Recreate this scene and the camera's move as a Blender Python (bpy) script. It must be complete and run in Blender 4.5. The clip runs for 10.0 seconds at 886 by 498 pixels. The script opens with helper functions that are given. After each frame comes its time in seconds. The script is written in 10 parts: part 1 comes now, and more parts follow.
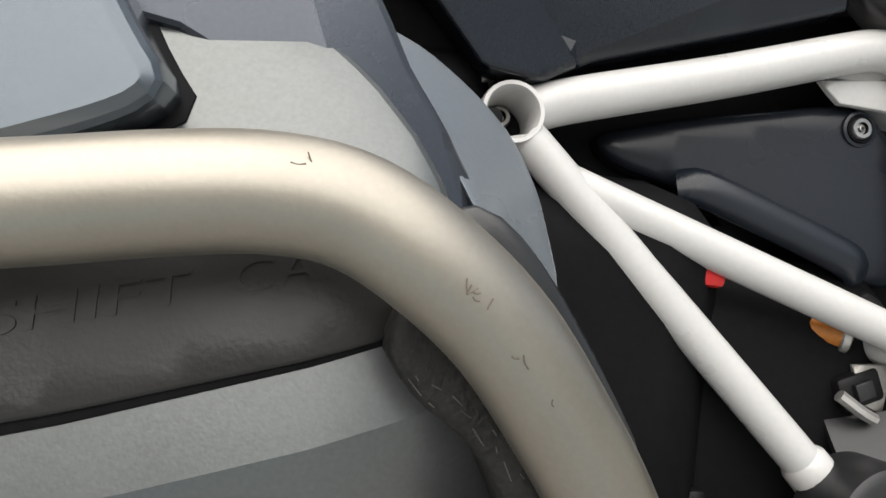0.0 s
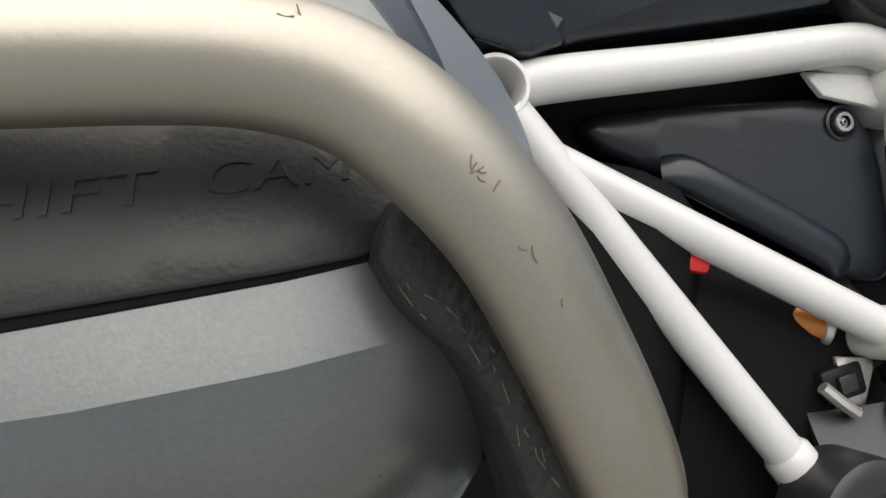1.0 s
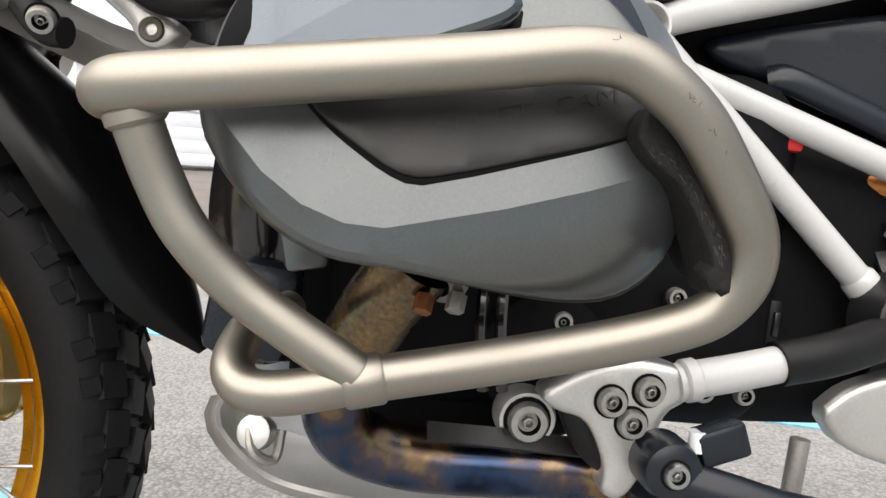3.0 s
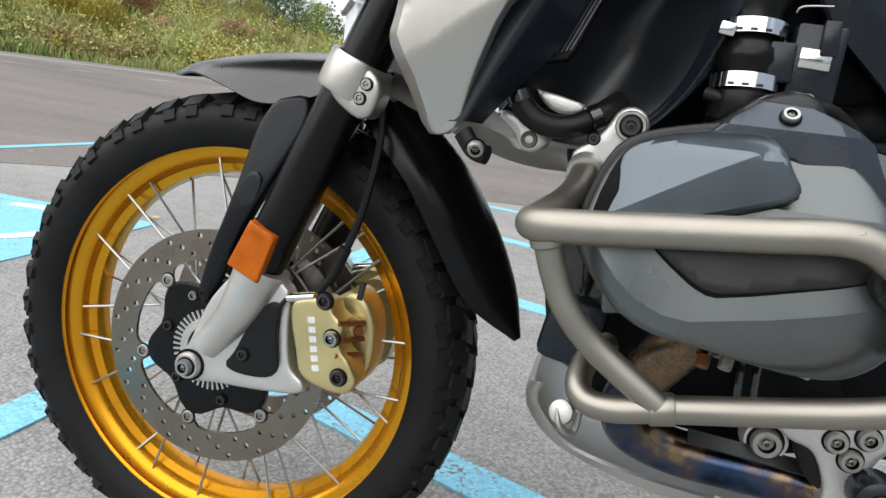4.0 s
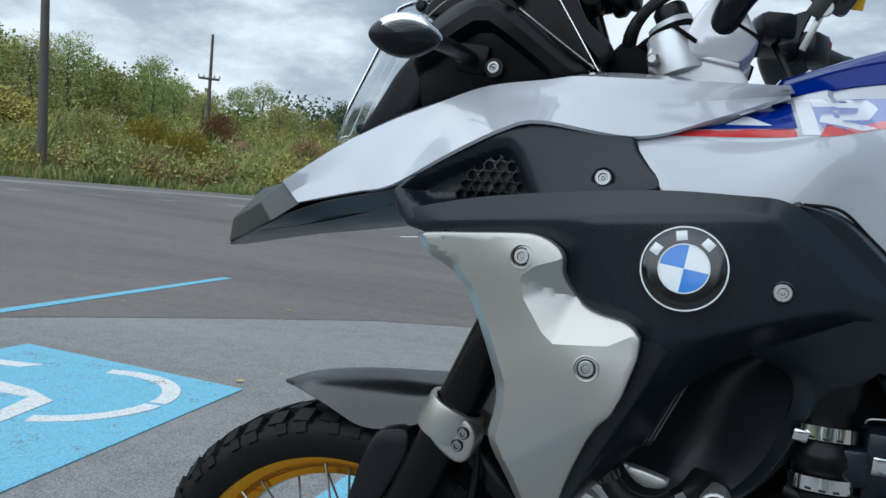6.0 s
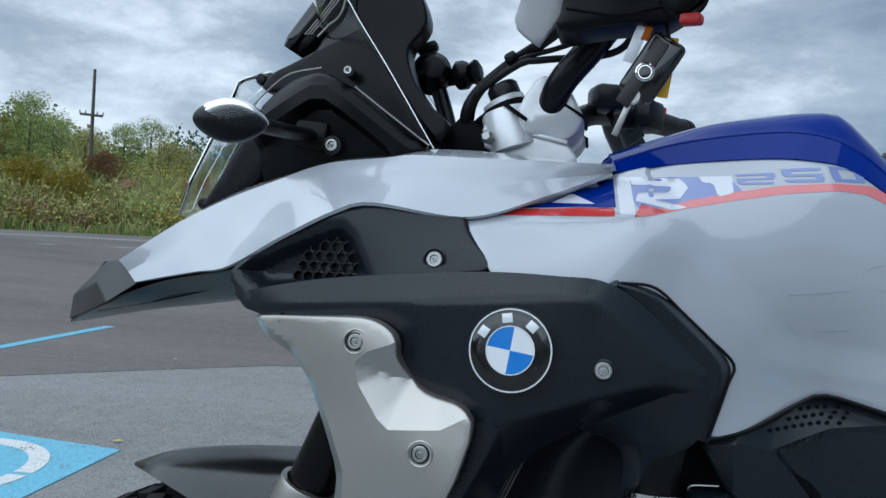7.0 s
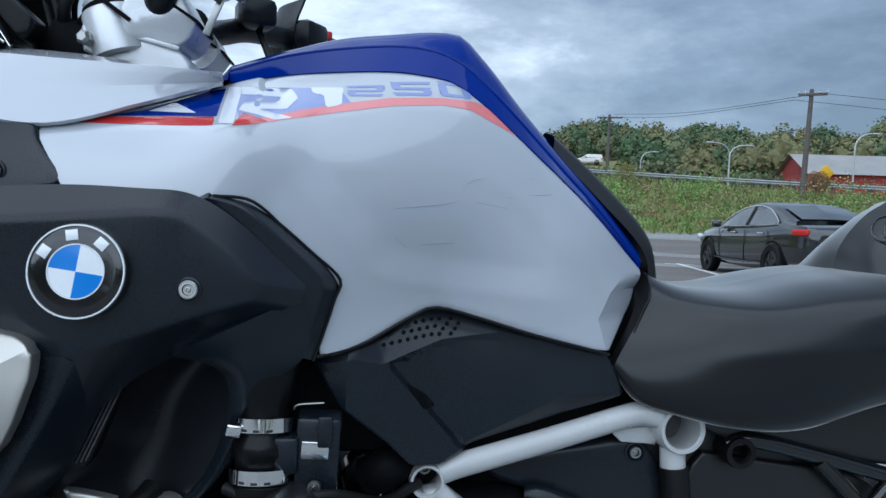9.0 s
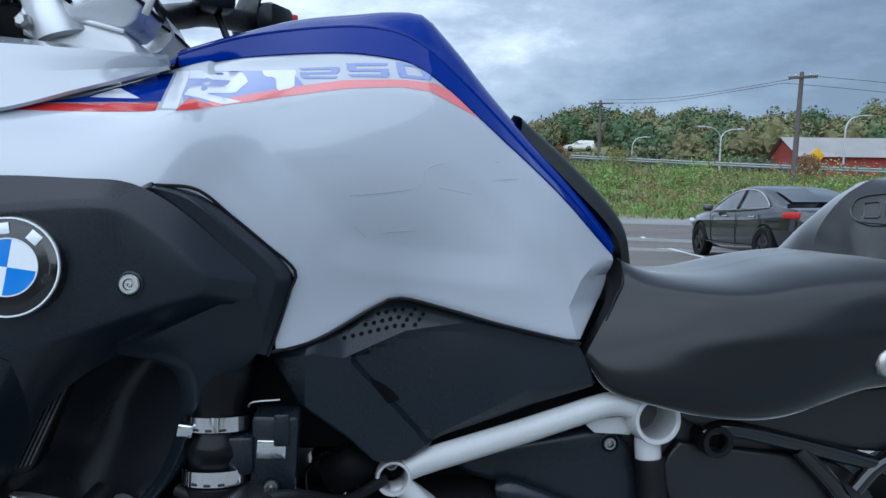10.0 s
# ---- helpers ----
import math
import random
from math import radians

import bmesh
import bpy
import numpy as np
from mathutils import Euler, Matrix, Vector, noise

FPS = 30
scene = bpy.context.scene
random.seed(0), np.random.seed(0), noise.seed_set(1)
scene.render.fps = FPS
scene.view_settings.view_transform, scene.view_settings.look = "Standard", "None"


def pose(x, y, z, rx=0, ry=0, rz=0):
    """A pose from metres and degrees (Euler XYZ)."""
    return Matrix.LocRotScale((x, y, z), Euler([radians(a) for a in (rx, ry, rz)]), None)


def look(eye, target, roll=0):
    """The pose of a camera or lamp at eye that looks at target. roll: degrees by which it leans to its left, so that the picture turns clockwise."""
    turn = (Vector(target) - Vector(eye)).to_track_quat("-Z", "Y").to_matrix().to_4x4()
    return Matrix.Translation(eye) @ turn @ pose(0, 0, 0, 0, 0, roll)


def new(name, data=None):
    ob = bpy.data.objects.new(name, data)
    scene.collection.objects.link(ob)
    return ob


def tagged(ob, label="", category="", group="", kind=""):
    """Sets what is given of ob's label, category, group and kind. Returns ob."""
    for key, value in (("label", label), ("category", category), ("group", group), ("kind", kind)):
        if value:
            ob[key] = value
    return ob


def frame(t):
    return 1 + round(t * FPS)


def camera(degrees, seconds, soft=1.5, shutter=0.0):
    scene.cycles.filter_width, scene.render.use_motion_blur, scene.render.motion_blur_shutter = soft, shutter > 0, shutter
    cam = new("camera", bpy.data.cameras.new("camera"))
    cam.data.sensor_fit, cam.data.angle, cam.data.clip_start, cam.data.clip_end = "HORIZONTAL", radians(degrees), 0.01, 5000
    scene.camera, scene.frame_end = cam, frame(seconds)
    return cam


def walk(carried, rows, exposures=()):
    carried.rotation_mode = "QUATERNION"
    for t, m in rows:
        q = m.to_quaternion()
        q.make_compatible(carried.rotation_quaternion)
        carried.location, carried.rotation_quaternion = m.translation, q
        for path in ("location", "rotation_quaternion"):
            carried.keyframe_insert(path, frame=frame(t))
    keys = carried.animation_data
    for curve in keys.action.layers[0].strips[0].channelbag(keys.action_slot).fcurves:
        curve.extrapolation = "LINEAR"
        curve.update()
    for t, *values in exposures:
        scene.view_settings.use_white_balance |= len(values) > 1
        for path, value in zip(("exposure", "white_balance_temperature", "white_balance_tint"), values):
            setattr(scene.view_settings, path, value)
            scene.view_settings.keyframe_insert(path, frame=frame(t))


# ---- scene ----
cam = camera(61.4, 10.0)
PATH = [
    (0, (0.6355, -0.5165, 0.5875), (0.9312, 1.3805, 0.6250), 3.4),
    (0.5, (0.6326, -0.5011, 0.5818), (0.9715, 1.3853, 0.6931), 4.3),
    (1, (0.6346, -0.5002, 0.5626), (1.0032, 1.3814, 0.6682), 4.6),
    (1.5, (0.6442, -0.5146, 0.5462), (1.0474, 1.3622, 0.6077), 3.4),
    (2, (0.6211, -0.5386, 0.5213), (1.0291, 1.3382, 0.5366), 1.0),
    (2.2, (0.6019, -0.5443, 0.5126), (1.0003, 1.3334, 0.5126), 0.4),
    (3.3, (0.5280, -0.7507, 0.5693), (0.5136, 1.1558, 0.3475), 4.5),
    (3.5, (0.5213, -0.7978, 0.5933), (0.3763, 1.0982, 0.3274), 5.4),
    (4, (0.4819, -0.8909, 0.6461), (0.0595, 0.9514, 0.3091), 6.9),
    (4.5, (0.4608, -0.9370, 0.7229), (-0.1219, 0.8650, 0.4080), 8.1),
    (5, (0.4426, -0.9533, 0.8093), (-0.1843, 0.8467, 0.5741), 7.1),
    (5.2, (0.4454, -0.9494, 0.8285), (-0.1968, 0.8496, 0.6326), 6.5),
    (6.3, (0.4416, -0.9533, 0.9485), (-0.1488, 0.8726, 0.8861), 3.7),
    (6.5, (0.4512, -0.9494, 0.9581), (-0.0979, 0.8899, 0.9197), 3.6),
    (7, (0.5002, -0.9331, 0.9744), (0.1200, 0.9485, 0.9792), 2.9),
    (7.3, (0.5184, -0.9235, 0.9830), (0.2496, 0.9782, 0.9878), 1.7),
    (7.5, (0.5424, -0.9283, 0.9715), (0.3485, 0.9821, 0.9898), 2.2),
    (8, (0.5952, -0.8995, 0.9552), (0.5837, 1.0205, 0.9408), 2.2),
    (8.5, (0.6298, -0.8890, 0.9466), (0.7651, 1.0253, 0.8880), 2.4),
    (9, (0.6480, -0.8813, 0.9437), (0.8707, 1.0243, 0.8582), 2.2),
    (9.5, (0.6691, -0.8784, 0.9475), (0.9619, 1.0166, 0.8486), 2.1),
    (10, (0.6816, -0.8563, 0.9427), (0.9216, 1.0454, 0.8285), 1.3),
]
EXPOSURES = [(0.0, 1.76, 7300, 12), (1.0, 1.71, 7300, 12), (1.5, 1.88, 7350, 13), (2.0, 1.92, 7600, 15), (3.3, 1.64, 7180, 13), (4.5, 1.16, 6540, 8), (5.2, 0.92, 6190, 6), (6.5, 0.4, 5740, 4), (8.0, 0.48, 5520, 4), (9.0, 0.62, 5450, 5), (10.0, 0.70, 5420, 6)]
walk(cam, [(t, look(eye, target, roll)) for t, eye, target, roll in PATH], EXPOSURES)

# ---- sky, sun ----
SUN_DIR = Vector((-0.28, -0.46, 0.84)).normalized()
world = bpy.data.worlds.new("overcast_sky")
scene.world = world
world.use_nodes = True
wn, wl = world.node_tree.nodes, world.node_tree.links
wn.clear()
w_out = wn.new("ShaderNodeOutputWorld")
w_bg = wn.new("ShaderNodeBackground")
w_sky = wn.new("ShaderNodeTexSky")
w_sky.sky_type = "NISHITA"
w_sky.sun_disc = False
w_sky.sun_elevation = math.asin(SUN_DIR.z)
w_sky.sun_rotation = math.atan2(SUN_DIR.x, SUN_DIR.y)
w_tc = wn.new("ShaderNodeTexCoord")
w_map = wn.new("ShaderNodeMapping")
w_map.inputs["Scale"].default_value = (1.0, 1.0, 2.6)
w_map.inputs["Rotation"].default_value = (0.0, 0.0, radians(25))
w_map.inputs["Location"].default_value = (0.35, 0.1, 0.2)
w_n1 = wn.new("ShaderNodeTexNoise")
w_n1.inputs["Scale"].default_value = 2.3
w_n1.inputs["Detail"].default_value = 7.0
w_n1.inputs["Roughness"].default_value = 0.62
w_n1.inputs["Distortion"].default_value = 0.1
w_ramp = wn.new("ShaderNodeValToRGB")
w_ramp.color_ramp.elements[0].position = 0.24
w_ramp.color_ramp.elements[0].color = (1.45, 1.7, 2.0, 1)
w_ramp.color_ramp.elements[1].position = 0.62
w_ramp.color_ramp.elements[1].color = (6.7, 6.85, 7.0, 1)
w_mid = w_ramp.color_ramp.elements.new(0.36)
w_mid.color = (2.15, 2.48, 2.88, 1)
w_high = w_ramp.color_ramp.elements.new(0.5)
w_high.color = (3.6, 3.85, 4.15, 1)
w_sep = wn.new("ShaderNodeSeparateXYZ")
wl.new(w_tc.outputs["Generated"], w_sep.inputs["Vector"])
w_bank = wn.new("ShaderNodeMath")  # heavier cloud towards +x
w_bank.operation = "MULTIPLY_ADD"
w_bank.inputs[1].default_value = -0.30
w_east = wn.new("ShaderNodeMath")
w_east.operation = "MAXIMUM"
w_east.inputs[1].default_value = -0.12
wl.new(w_sep.outputs["X"], w_east.inputs[0])
wl.new(w_east.outputs[0], w_bank.inputs[0])
wl.new(w_n1.outputs["Fac"], w_bank.inputs[2])
w_mix = wn.new("ShaderNodeMixRGB")
w_mix.inputs["Fac"].default_value = 0.88
w_bg.inputs["Strength"].default_value = 0.1
wl.new(w_tc.outputs["Generated"], w_map.inputs["Vector"])
wl.new(w_map.outputs["Vector"], w_n1.inputs["Vector"])
wl.new(w_bank.outputs[0], w_ramp.inputs["Fac"])
wl.new(w_sky.outputs["Color"], w_mix.inputs["Color1"])
wl.new(w_ramp.outputs["Color"], w_mix.inputs["Color2"])
wl.new(w_mix.outputs["Color"], w_bg.inputs["Color"])
wl.new(w_bg.outputs["Background"], w_out.inputs["Surface"])

sun_data = bpy.data.lights.new("sun", "SUN")
sun_data.energy = 1.7
sun_data.angle = radians(112)
sun_data.color = (0.97, 0.985, 1.0)
sun = new("sun", sun_data)
sun.matrix_world = look(SUN_DIR * 50, (0, 0, 0))
tagged(sun, kind="structure")


# ---- materials ----
def material(name, color, rough=0.5, metal=0.0, var=0.12, scale=8.0, fine=120.0, bump=0.0, bump_scale=400.0,
             coat=0.0, second=None, rough_var=0.08, spec=0.5):
    """Principled material: colour varied at two scales, roughness varied, fine bump. Coordinates are in metres."""
    m = bpy.data.materials.new(name)
    m.use_nodes = True
    nd, lk = m.node_tree.nodes, m.node_tree.links
    b = nd["Principled BSDF"]
    geo = nd.new("ShaderNodeTexCoord")
    n1, n2 = nd.new("ShaderNodeTexNoise"), nd.new("ShaderNodeTexNoise")
    n1.inputs["Scale"].default_value, n2.inputs["Scale"].default_value = scale, fine
    n1.inputs["Detail"].default_value, n2.inputs["Detail"].default_value = 5, 3
    lk.new(geo.outputs["Object"], n1.inputs["Vector"])
    lk.new(geo.outputs["Object"], n2.inputs["Vector"])
    add = nd.new("ShaderNodeMath")
    add.operation = "ADD"
    lk.new(n1.outputs["Fac"], add.inputs[0])
    lk.new(n2.outputs["Fac"], add.inputs[1])
    ramp = nd.new("ShaderNodeMapRange")
    ramp.inputs["From Min"].default_value, ramp.inputs["From Max"].default_value = 0.6, 1.4
    lk.new(add.outputs[0], ramp.inputs["Value"])
    mix = nd.new("ShaderNodeMixRGB")
    c = Vector(color[:3])
    lo = second if second else tuple(c * (1 - var))
    hi = tuple(min(1.0, q * (1 + var)) for q in c) if not second else tuple(c)
    mix.inputs["Color1"].default_value = (*lo, 1)
    mix.inputs["Color2"].default_value = (*hi, 1)
    lk.new(ramp.outputs["Result"], mix.inputs["Fac"])
    lk.new(mix.outputs["Color"], b.inputs["Base Color"])
    rr = nd.new("ShaderNodeMapRange")
    rr.inputs["From Min"].default_value, rr.inputs["From Max"].default_value = 0.3, 0.7
    rr.inputs["To Min"].default_value, rr.inputs["To Max"].default_value = max(0.01, rough - rough_var), min(1, rough + rough_var)
    lk.new(n1.outputs["Fac"], rr.inputs["Value"])
    lk.new(rr.outputs["Result"], b.inputs["Roughness"])
    b.inputs["Metallic"].default_value = metal
    b.inputs["Specular IOR Level"].default_value = spec
    b.inputs["Coat Weight"].default_value = coat
    b.inputs["Coat Roughness"].default_value = 0.04
    if bump:
        n3 = nd.new("ShaderNodeTexNoise")
        n3.inputs["Scale"].default_value = bump_scale
        n3.inputs["Detail"].default_value = 2
        lk.new(geo.outputs["Object"], n3.inputs["Vector"])
        bp = nd.new("ShaderNodeBump")
        bp.inputs["Strength"].default_value = bump
        bp.inputs["Distance"].default_value = 0.4 / bump_scale
        lk.new(n3.outputs["Fac"], bp.inputs["Height"])
        lk.new(bp.outputs["Normal"], b.inputs["Normal"])
    return m


WHITE_PAINT = material("white_paint", (0.455, 0.475, 0.515), 0.22, 0.0, 0.02, 3, 900, coat=1.0, rough_var=0.03)
BLUE_PAINT = material("blue_paint", (0.001, 0.02, 0.215), 0.06, 0.0, 0.06, 4, 900, spec=0.16, rough_var=0.02)
RED_DECAL = material("red_decal", (0.55, 0.03, 0.03), 0.2, 0.0, 0.05, 4, 300, coat=0.8)
PALE_BLUE_DECAL = material("pale_blue_decal", (0.22, 0.27, 0.54), 0.2, 0.0, 0.05, 4, 300, coat=0.8)
PALE_RED_DECAL = material("pale_red_decal", (0.72, 0.2, 0.2), 0.2, 0.0, 0.05, 4, 300, coat=0.8)
DECAL_WHITE = material("white_decal", (0.74, 0.75, 0.8), 0.2, 0.0, 0.02, 4, 300, coat=0.8)
GREY_DECAL = material("clear_edge_decal", (0.36, 0.38, 0.41), 0.24, 0.0, 0.02, 4, 300, coat=0.6)
BLACK_PLASTIC = material("black_plastic", (0.0085, 0.0118, 0.0170), 0.28, 0, 0.25, 6, 500, bump=0.08, bump_scale=1500, spec=0.4)
FAIRING_BLACK = material("matt_black_fairing", (0.006, 0.007, 0.009), 0.29, 0, 0.25, 6, 500, bump=0.1, bump_scale=1500, spec=0.22)
COVER_PLASTIC = material("dark_blue_black_plastic", (0.011, 0.0135, 0.018), 0.26, 0, 0.2, 6, 500, spec=0.3)
SATIN_BLACK = material("satin_black_paint", (0.004, 0.004, 0.0045), 0.27, 0, 0.2, 6, 500, spec=0.22)
DARK_PLASTIC = material("charcoal_plastic", (0.011, 0.0115, 0.0125), 0.36, 0, 0.25, 6, 300, bump=0.1, bump_scale=1200, spec=0.55)
GLOSS_BLACK = material("gloss_black", (0.006, 0.006, 0.007), 0.12, 0, 0.1, 6, 300, coat=0.6)
DUCT_BLACK = material("grey_black_duct_plastic", (0.010, 0.0115, 0.0145), 0.34, 0, 0.25, 9, 300, bump=0.1, bump_scale=900, spec=0.4)
TIP_PLASTIC = material("grained_charcoal_plastic", (0.022, 0.023, 0.024), 0.42, 0, 0.2, 8, 500, bump=0.15, bump_scale=900, spec=0.5)
# near-black for gaps, holes and filler bodies: deep shade put into the colour
VOID_BLACK = material("shade_black", (0.006, 0.0062, 0.007), 0.6, 0, 0.3, 9, 200, spec=0.06)
SILVER_PAINT = material("silver_paint", (0.48, 0.462, 0.43), 0.36, 0.85, 0.04, 5, 1800, rough_var=0.04)
FENDER_PLASTIC = material("satin_charcoal_plastic", (0.013, 0.0132, 0.014), 0.3, 0, 0.15, 6, 500, bump=0.08, bump_scale=1400, spec=0.75)
SCUFFED_RUBBER = material("scuffed_black_rubber", (0.018, 0.0175, 0.017), 0.6, 0, 0.3, 90, 700, bump=0.7, bump_scale=500, second=(0.004, 0.004, 0.004), spec=0.25)
SILVER_CAST = material("pale_silver_casting", (0.74, 0.75, 0.77), 0.34, 0.35, 0.06, 20, 900, bump=0.1, bump_scale=900)
PALE_SCUFF = material("pale_rubber_scuff", (0.06, 0.055, 0.05), 0.8, 0, 0.4, 90, 900)
SCUFF = material("bare_scuff", (0.13, 0.11, 0.09), 0.6, 0.4, 0.2, 60, 600)
STEEL = material("satin_stainless_steel", (0.32, 0.298, 0.26), 0.46, 1.0, 0.06, 14, 700, bump=0.06, bump_scale=900)
ALU = material("cast_aluminium", (0.58, 0.57, 0.55), 0.42, 0.85, 0.1, 20, 400, bump=0.25, bump_scale=700)
DARK_ALU = material("dull_aluminium", (0.34, 0.33, 0.31), 0.5, 0.8, 0.2, 20, 300, bump=0.3, bump_scale=600)
BOLT_STEEL = material("bolt_steel", (0.38, 0.38, 0.37), 0.36, 1.0, 0.1, 60, 600)
DARK_BOLT = material("black_oxide_bolt", (0.05, 0.05, 0.05), 0.4, 0.7, 0.2, 60, 600)
GOLD = material("gold_anodised", (0.70, 0.30, 0.015), 0.26, 0.85, 0.08, 10, 600)
PALE_GOLD = material("pale_gold_anodised", (0.60, 0.50, 0.25), 0.36, 0.85, 0.1, 30, 500, bump=0.1, bump_scale=900)
COPPER = material("copper_brown", (0.32, 0.12, 0.05), 0.4, 0.8, 0.2, 40, 400)
RUBBER = material("tyre_rubber", (0.009, 0.009, 0.0095), 0.55, 0, 0.4, 14, 250, bump=0.25, bump_scale=700, spec=0.16)
SOFT_RUBBER = material("black_rubber", (0.006, 0.006, 0.0065), 0.45, 0, 0.3, 30, 300, spec=0.25)
CARRIER_BLACK = material("black_moulded_plastic", (0.0035, 0.004, 0.0048), 0.3, 0, 0.25, 6, 500, bump=0.06, bump_scale=1500, spec=0.16)
PLATE_GREY = material("pale_grey_plastic", (0.42, 0.43, 0.44), 0.45, 0, 0.05, 8, 600)
SEAT_VINYL = material("black_seat_vinyl", (0.004, 0.0046, 0.006), 0.45, 0, 0.15, 8, 400, bump=0.06, bump_scale=1400, spec=0.1)
SEAT_VINYL.node_tree.nodes["Principled BSDF"].inputs["Coat Weight"].default_value = 0.65
SEAT_VINYL.node_tree.nodes["Principled BSDF"].inputs["Coat Roughness"].default_value = 0.2
SEAT_VINYL.node_tree.nodes["Principled BSDF"].inputs["Coat IOR"].default_value = 1.5
SEAT_VINYL.node_tree.nodes["Principled BSDF"].inputs["Sheen Weight"].default_value = 1.0
SEAT_VINYL.node_tree.nodes["Principled BSDF"].inputs["Sheen Roughness"].default_value = 0.3
FRAME_PAINT = material("off_white_frame_paint", (0.49, 0.49, 0.485), 0.32, 0, 0.05, 20, 300, bump=0.08, bump_scale=600, coat=0.2)
FLANK_GREY = material("blue_grey_housing_paint", (0.066, 0.074, 0.088), 0.27, 0.7, 0.1, 12, 600, bump=0.06, bump_scale=1100)
PLATE_BLUE = material("pale_blue_grey_paint", (0.175, 0.2, 0.225), 0.3, 0.3, 0.08, 12, 600, bump=0.05, bump_scale=1100)
HEADER_TAN = material("straw_tinted_header_steel", (0.30, 0.20, 0.10), 0.26, 1.0, 0.35, 34, 300, bump=0.1, bump_scale=300, second=(0.045, 0.055, 0.06))
ENGINE_GREY = material("grey_engine_paint", (0.017, 0.017, 0.018), 0.42, 0.35, 0.16, 16, 500, bump=0.2, bump_scale=900)
COVER_GREY = material("grey_valve_cover_paint", (0.130, 0.139, 0.140), 0.32, 0.7, 0.12, 14, 700, bump=0.08, bump_scale=1100)
COVER_DARK = material("dark_plate_paint", (0.016, 0.0156, 0.0152), 0.36, 0.3, 0.1, 25, 300, bump=0.15, bump_scale=700)
COVER_LIGHT = material("blue_grey_cover_paint", (0.088, 0.106, 0.122), 0.27, 0.75, 0.07, 8, 700, coat=0.25)
DISC_STEEL = material("brake_disc_steel", (0.25, 0.22, 0.185), 0.30, 1.0, 0.12, 18, 300)
AMBER = material("amber_reflector", (0.42, 0.095, 0.004), 0.4, 0, 0.35, 60, 900, bump=0.5, bump_scale=500, spec=0.2)
RED_PLASTIC = material("red_plastic", (0.5, 0.015, 0.015), 0.35, 0, 0.1, 30, 300)
YELLOW_PLASTIC = material("yellow_plastic", (0.75, 0.42, 0.01), 0.4, 0, 0.1, 30, 300)
ORANGE_RUST = material("amber_plug", (0.45, 0.16, 0.03), 0.4, 0.2, 0.2, 60, 300)
ROUNDEL_BLUE = material("roundel_blue", (0.02, 0.2, 0.65), 0.12, 0, 0.03, 30, 300, coat=1)
ROUNDEL_WHITE = material("roundel_white", (0.8, 0.82, 0.84), 0.12, 0, 0.03, 30, 300, coat=1)
CHROME = material("chrome", (0.75, 0.75, 0.75), 0.08, 1.0, 0.03, 30, 300)
SPOKE_STEEL = material("spoke_steel", (0.42, 0.42, 0.41), 0.36, 0.9, 0.1, 60, 400)
RADIATOR = material("radiator_fins", (0.08, 0.08, 0.085), 0.45, 0.5, 0.3, 60, 800)


def exhaust_material():
    """Heat-tinted steel: straw, purple and blue bands along the pipe."""
    m = material("heat_tinted_steel", (0.2, 0.17, 0.15), 0.26, 1.0, 0.2, 20, 300)
    nd, lk = m.node_tree.nodes, m.node_tree.links
    tc = nd.new("ShaderNodeTexCoord")
    nz = nd.new("ShaderNodeTexNoise")
    nz.inputs["Scale"].default_value = 16
    nz.inputs["Detail"].default_value = 4
    lk.new(tc.outputs["Object"], nz.inputs["Vector"])
    rp = nd.new("ShaderNodeValToRGB")
    e = rp.color_ramp.elements
    e[0].position, e[0].color = 0.32, (0.015, 0.025, 0.05, 1)
    e[1].position, e[1].color = 0.74, (0.04, 0.06, 0.11, 1)
    for p, c in ((0.42, (0.045, 0.075, 0.14, 1)), (0.49, (0.10, 0.085, 0.10, 1)), (0.55, (0.26, 0.18, 0.10, 1)), (0.60, (0.20, 0.12, 0.09, 1)), (0.66, (0.09, 0.05, 0.09, 1))):
        q = e.new(p)
        q.color = c
    lk.new(nz.outputs["Fac"], rp.inputs["Fac"])
    lk.new(rp.outputs["Color"], nd["Principled BSDF"].inputs["Base Color"])
    return m


def glass_material(name, tint, rough=0.02):
    m = bpy.data.materials.new(name)
    m.use_nodes = True
    b = m.node_tree.nodes["Principled BSDF"]
    b.inputs["Base Color"].default_value = (*tint, 1)
    b.inputs["Transmission Weight"].default_value = 1.0
    b.inputs["Roughness"].default_value = rough
    b.inputs["IOR"].default_value = 1.3
    return m


EXHAUST = exhaust_material()
SIGNAL_LENS = glass_material("signal_lens_plastic", (0.95, 0.96, 0.97))
CLEAR = glass_material("clear_polycarbonate", (0.93, 0.95, 0.96))


# ---- mesh helpers ----
from mathutils.geometry import delaunay_2d_cdt


def finish(bm, name, mat, angle=38):
    """bmesh to mesh data: smooth faces, sharp edges past the angle."""
    bmesh.ops.remove_doubles(bm, verts=bm.verts, dist=1e-6)
    lim = radians(angle)
    for fc in bm.faces:
        fc.smooth = True
    for ed in bm.edges:
        ed.smooth = len(ed.link_faces) == 2 and ed.calc_face_angle(0.0) < lim
    me = bpy.data.meshes.new(name)
    bm.to_mesh(me)
    bm.free()
    for mm in (mat if isinstance(mat, (list, tuple)) else [mat]):
        me.materials.append(mm)
    return me


def part(name, bm, mat, parent=None, label="", m=None, angle=38):
    """Links a bmesh (or mesh data) as one mesh object under a thing or a part."""
    me = finish(bm, name, mat, angle) if isinstance(bm, bmesh.types.BMesh) else bm
    ob = new(name, me)
    if m is not None:
        ob.matrix_basis = m
    if parent:
        ob.parent = parent
    if label:
        ob["label"] = label
    return ob


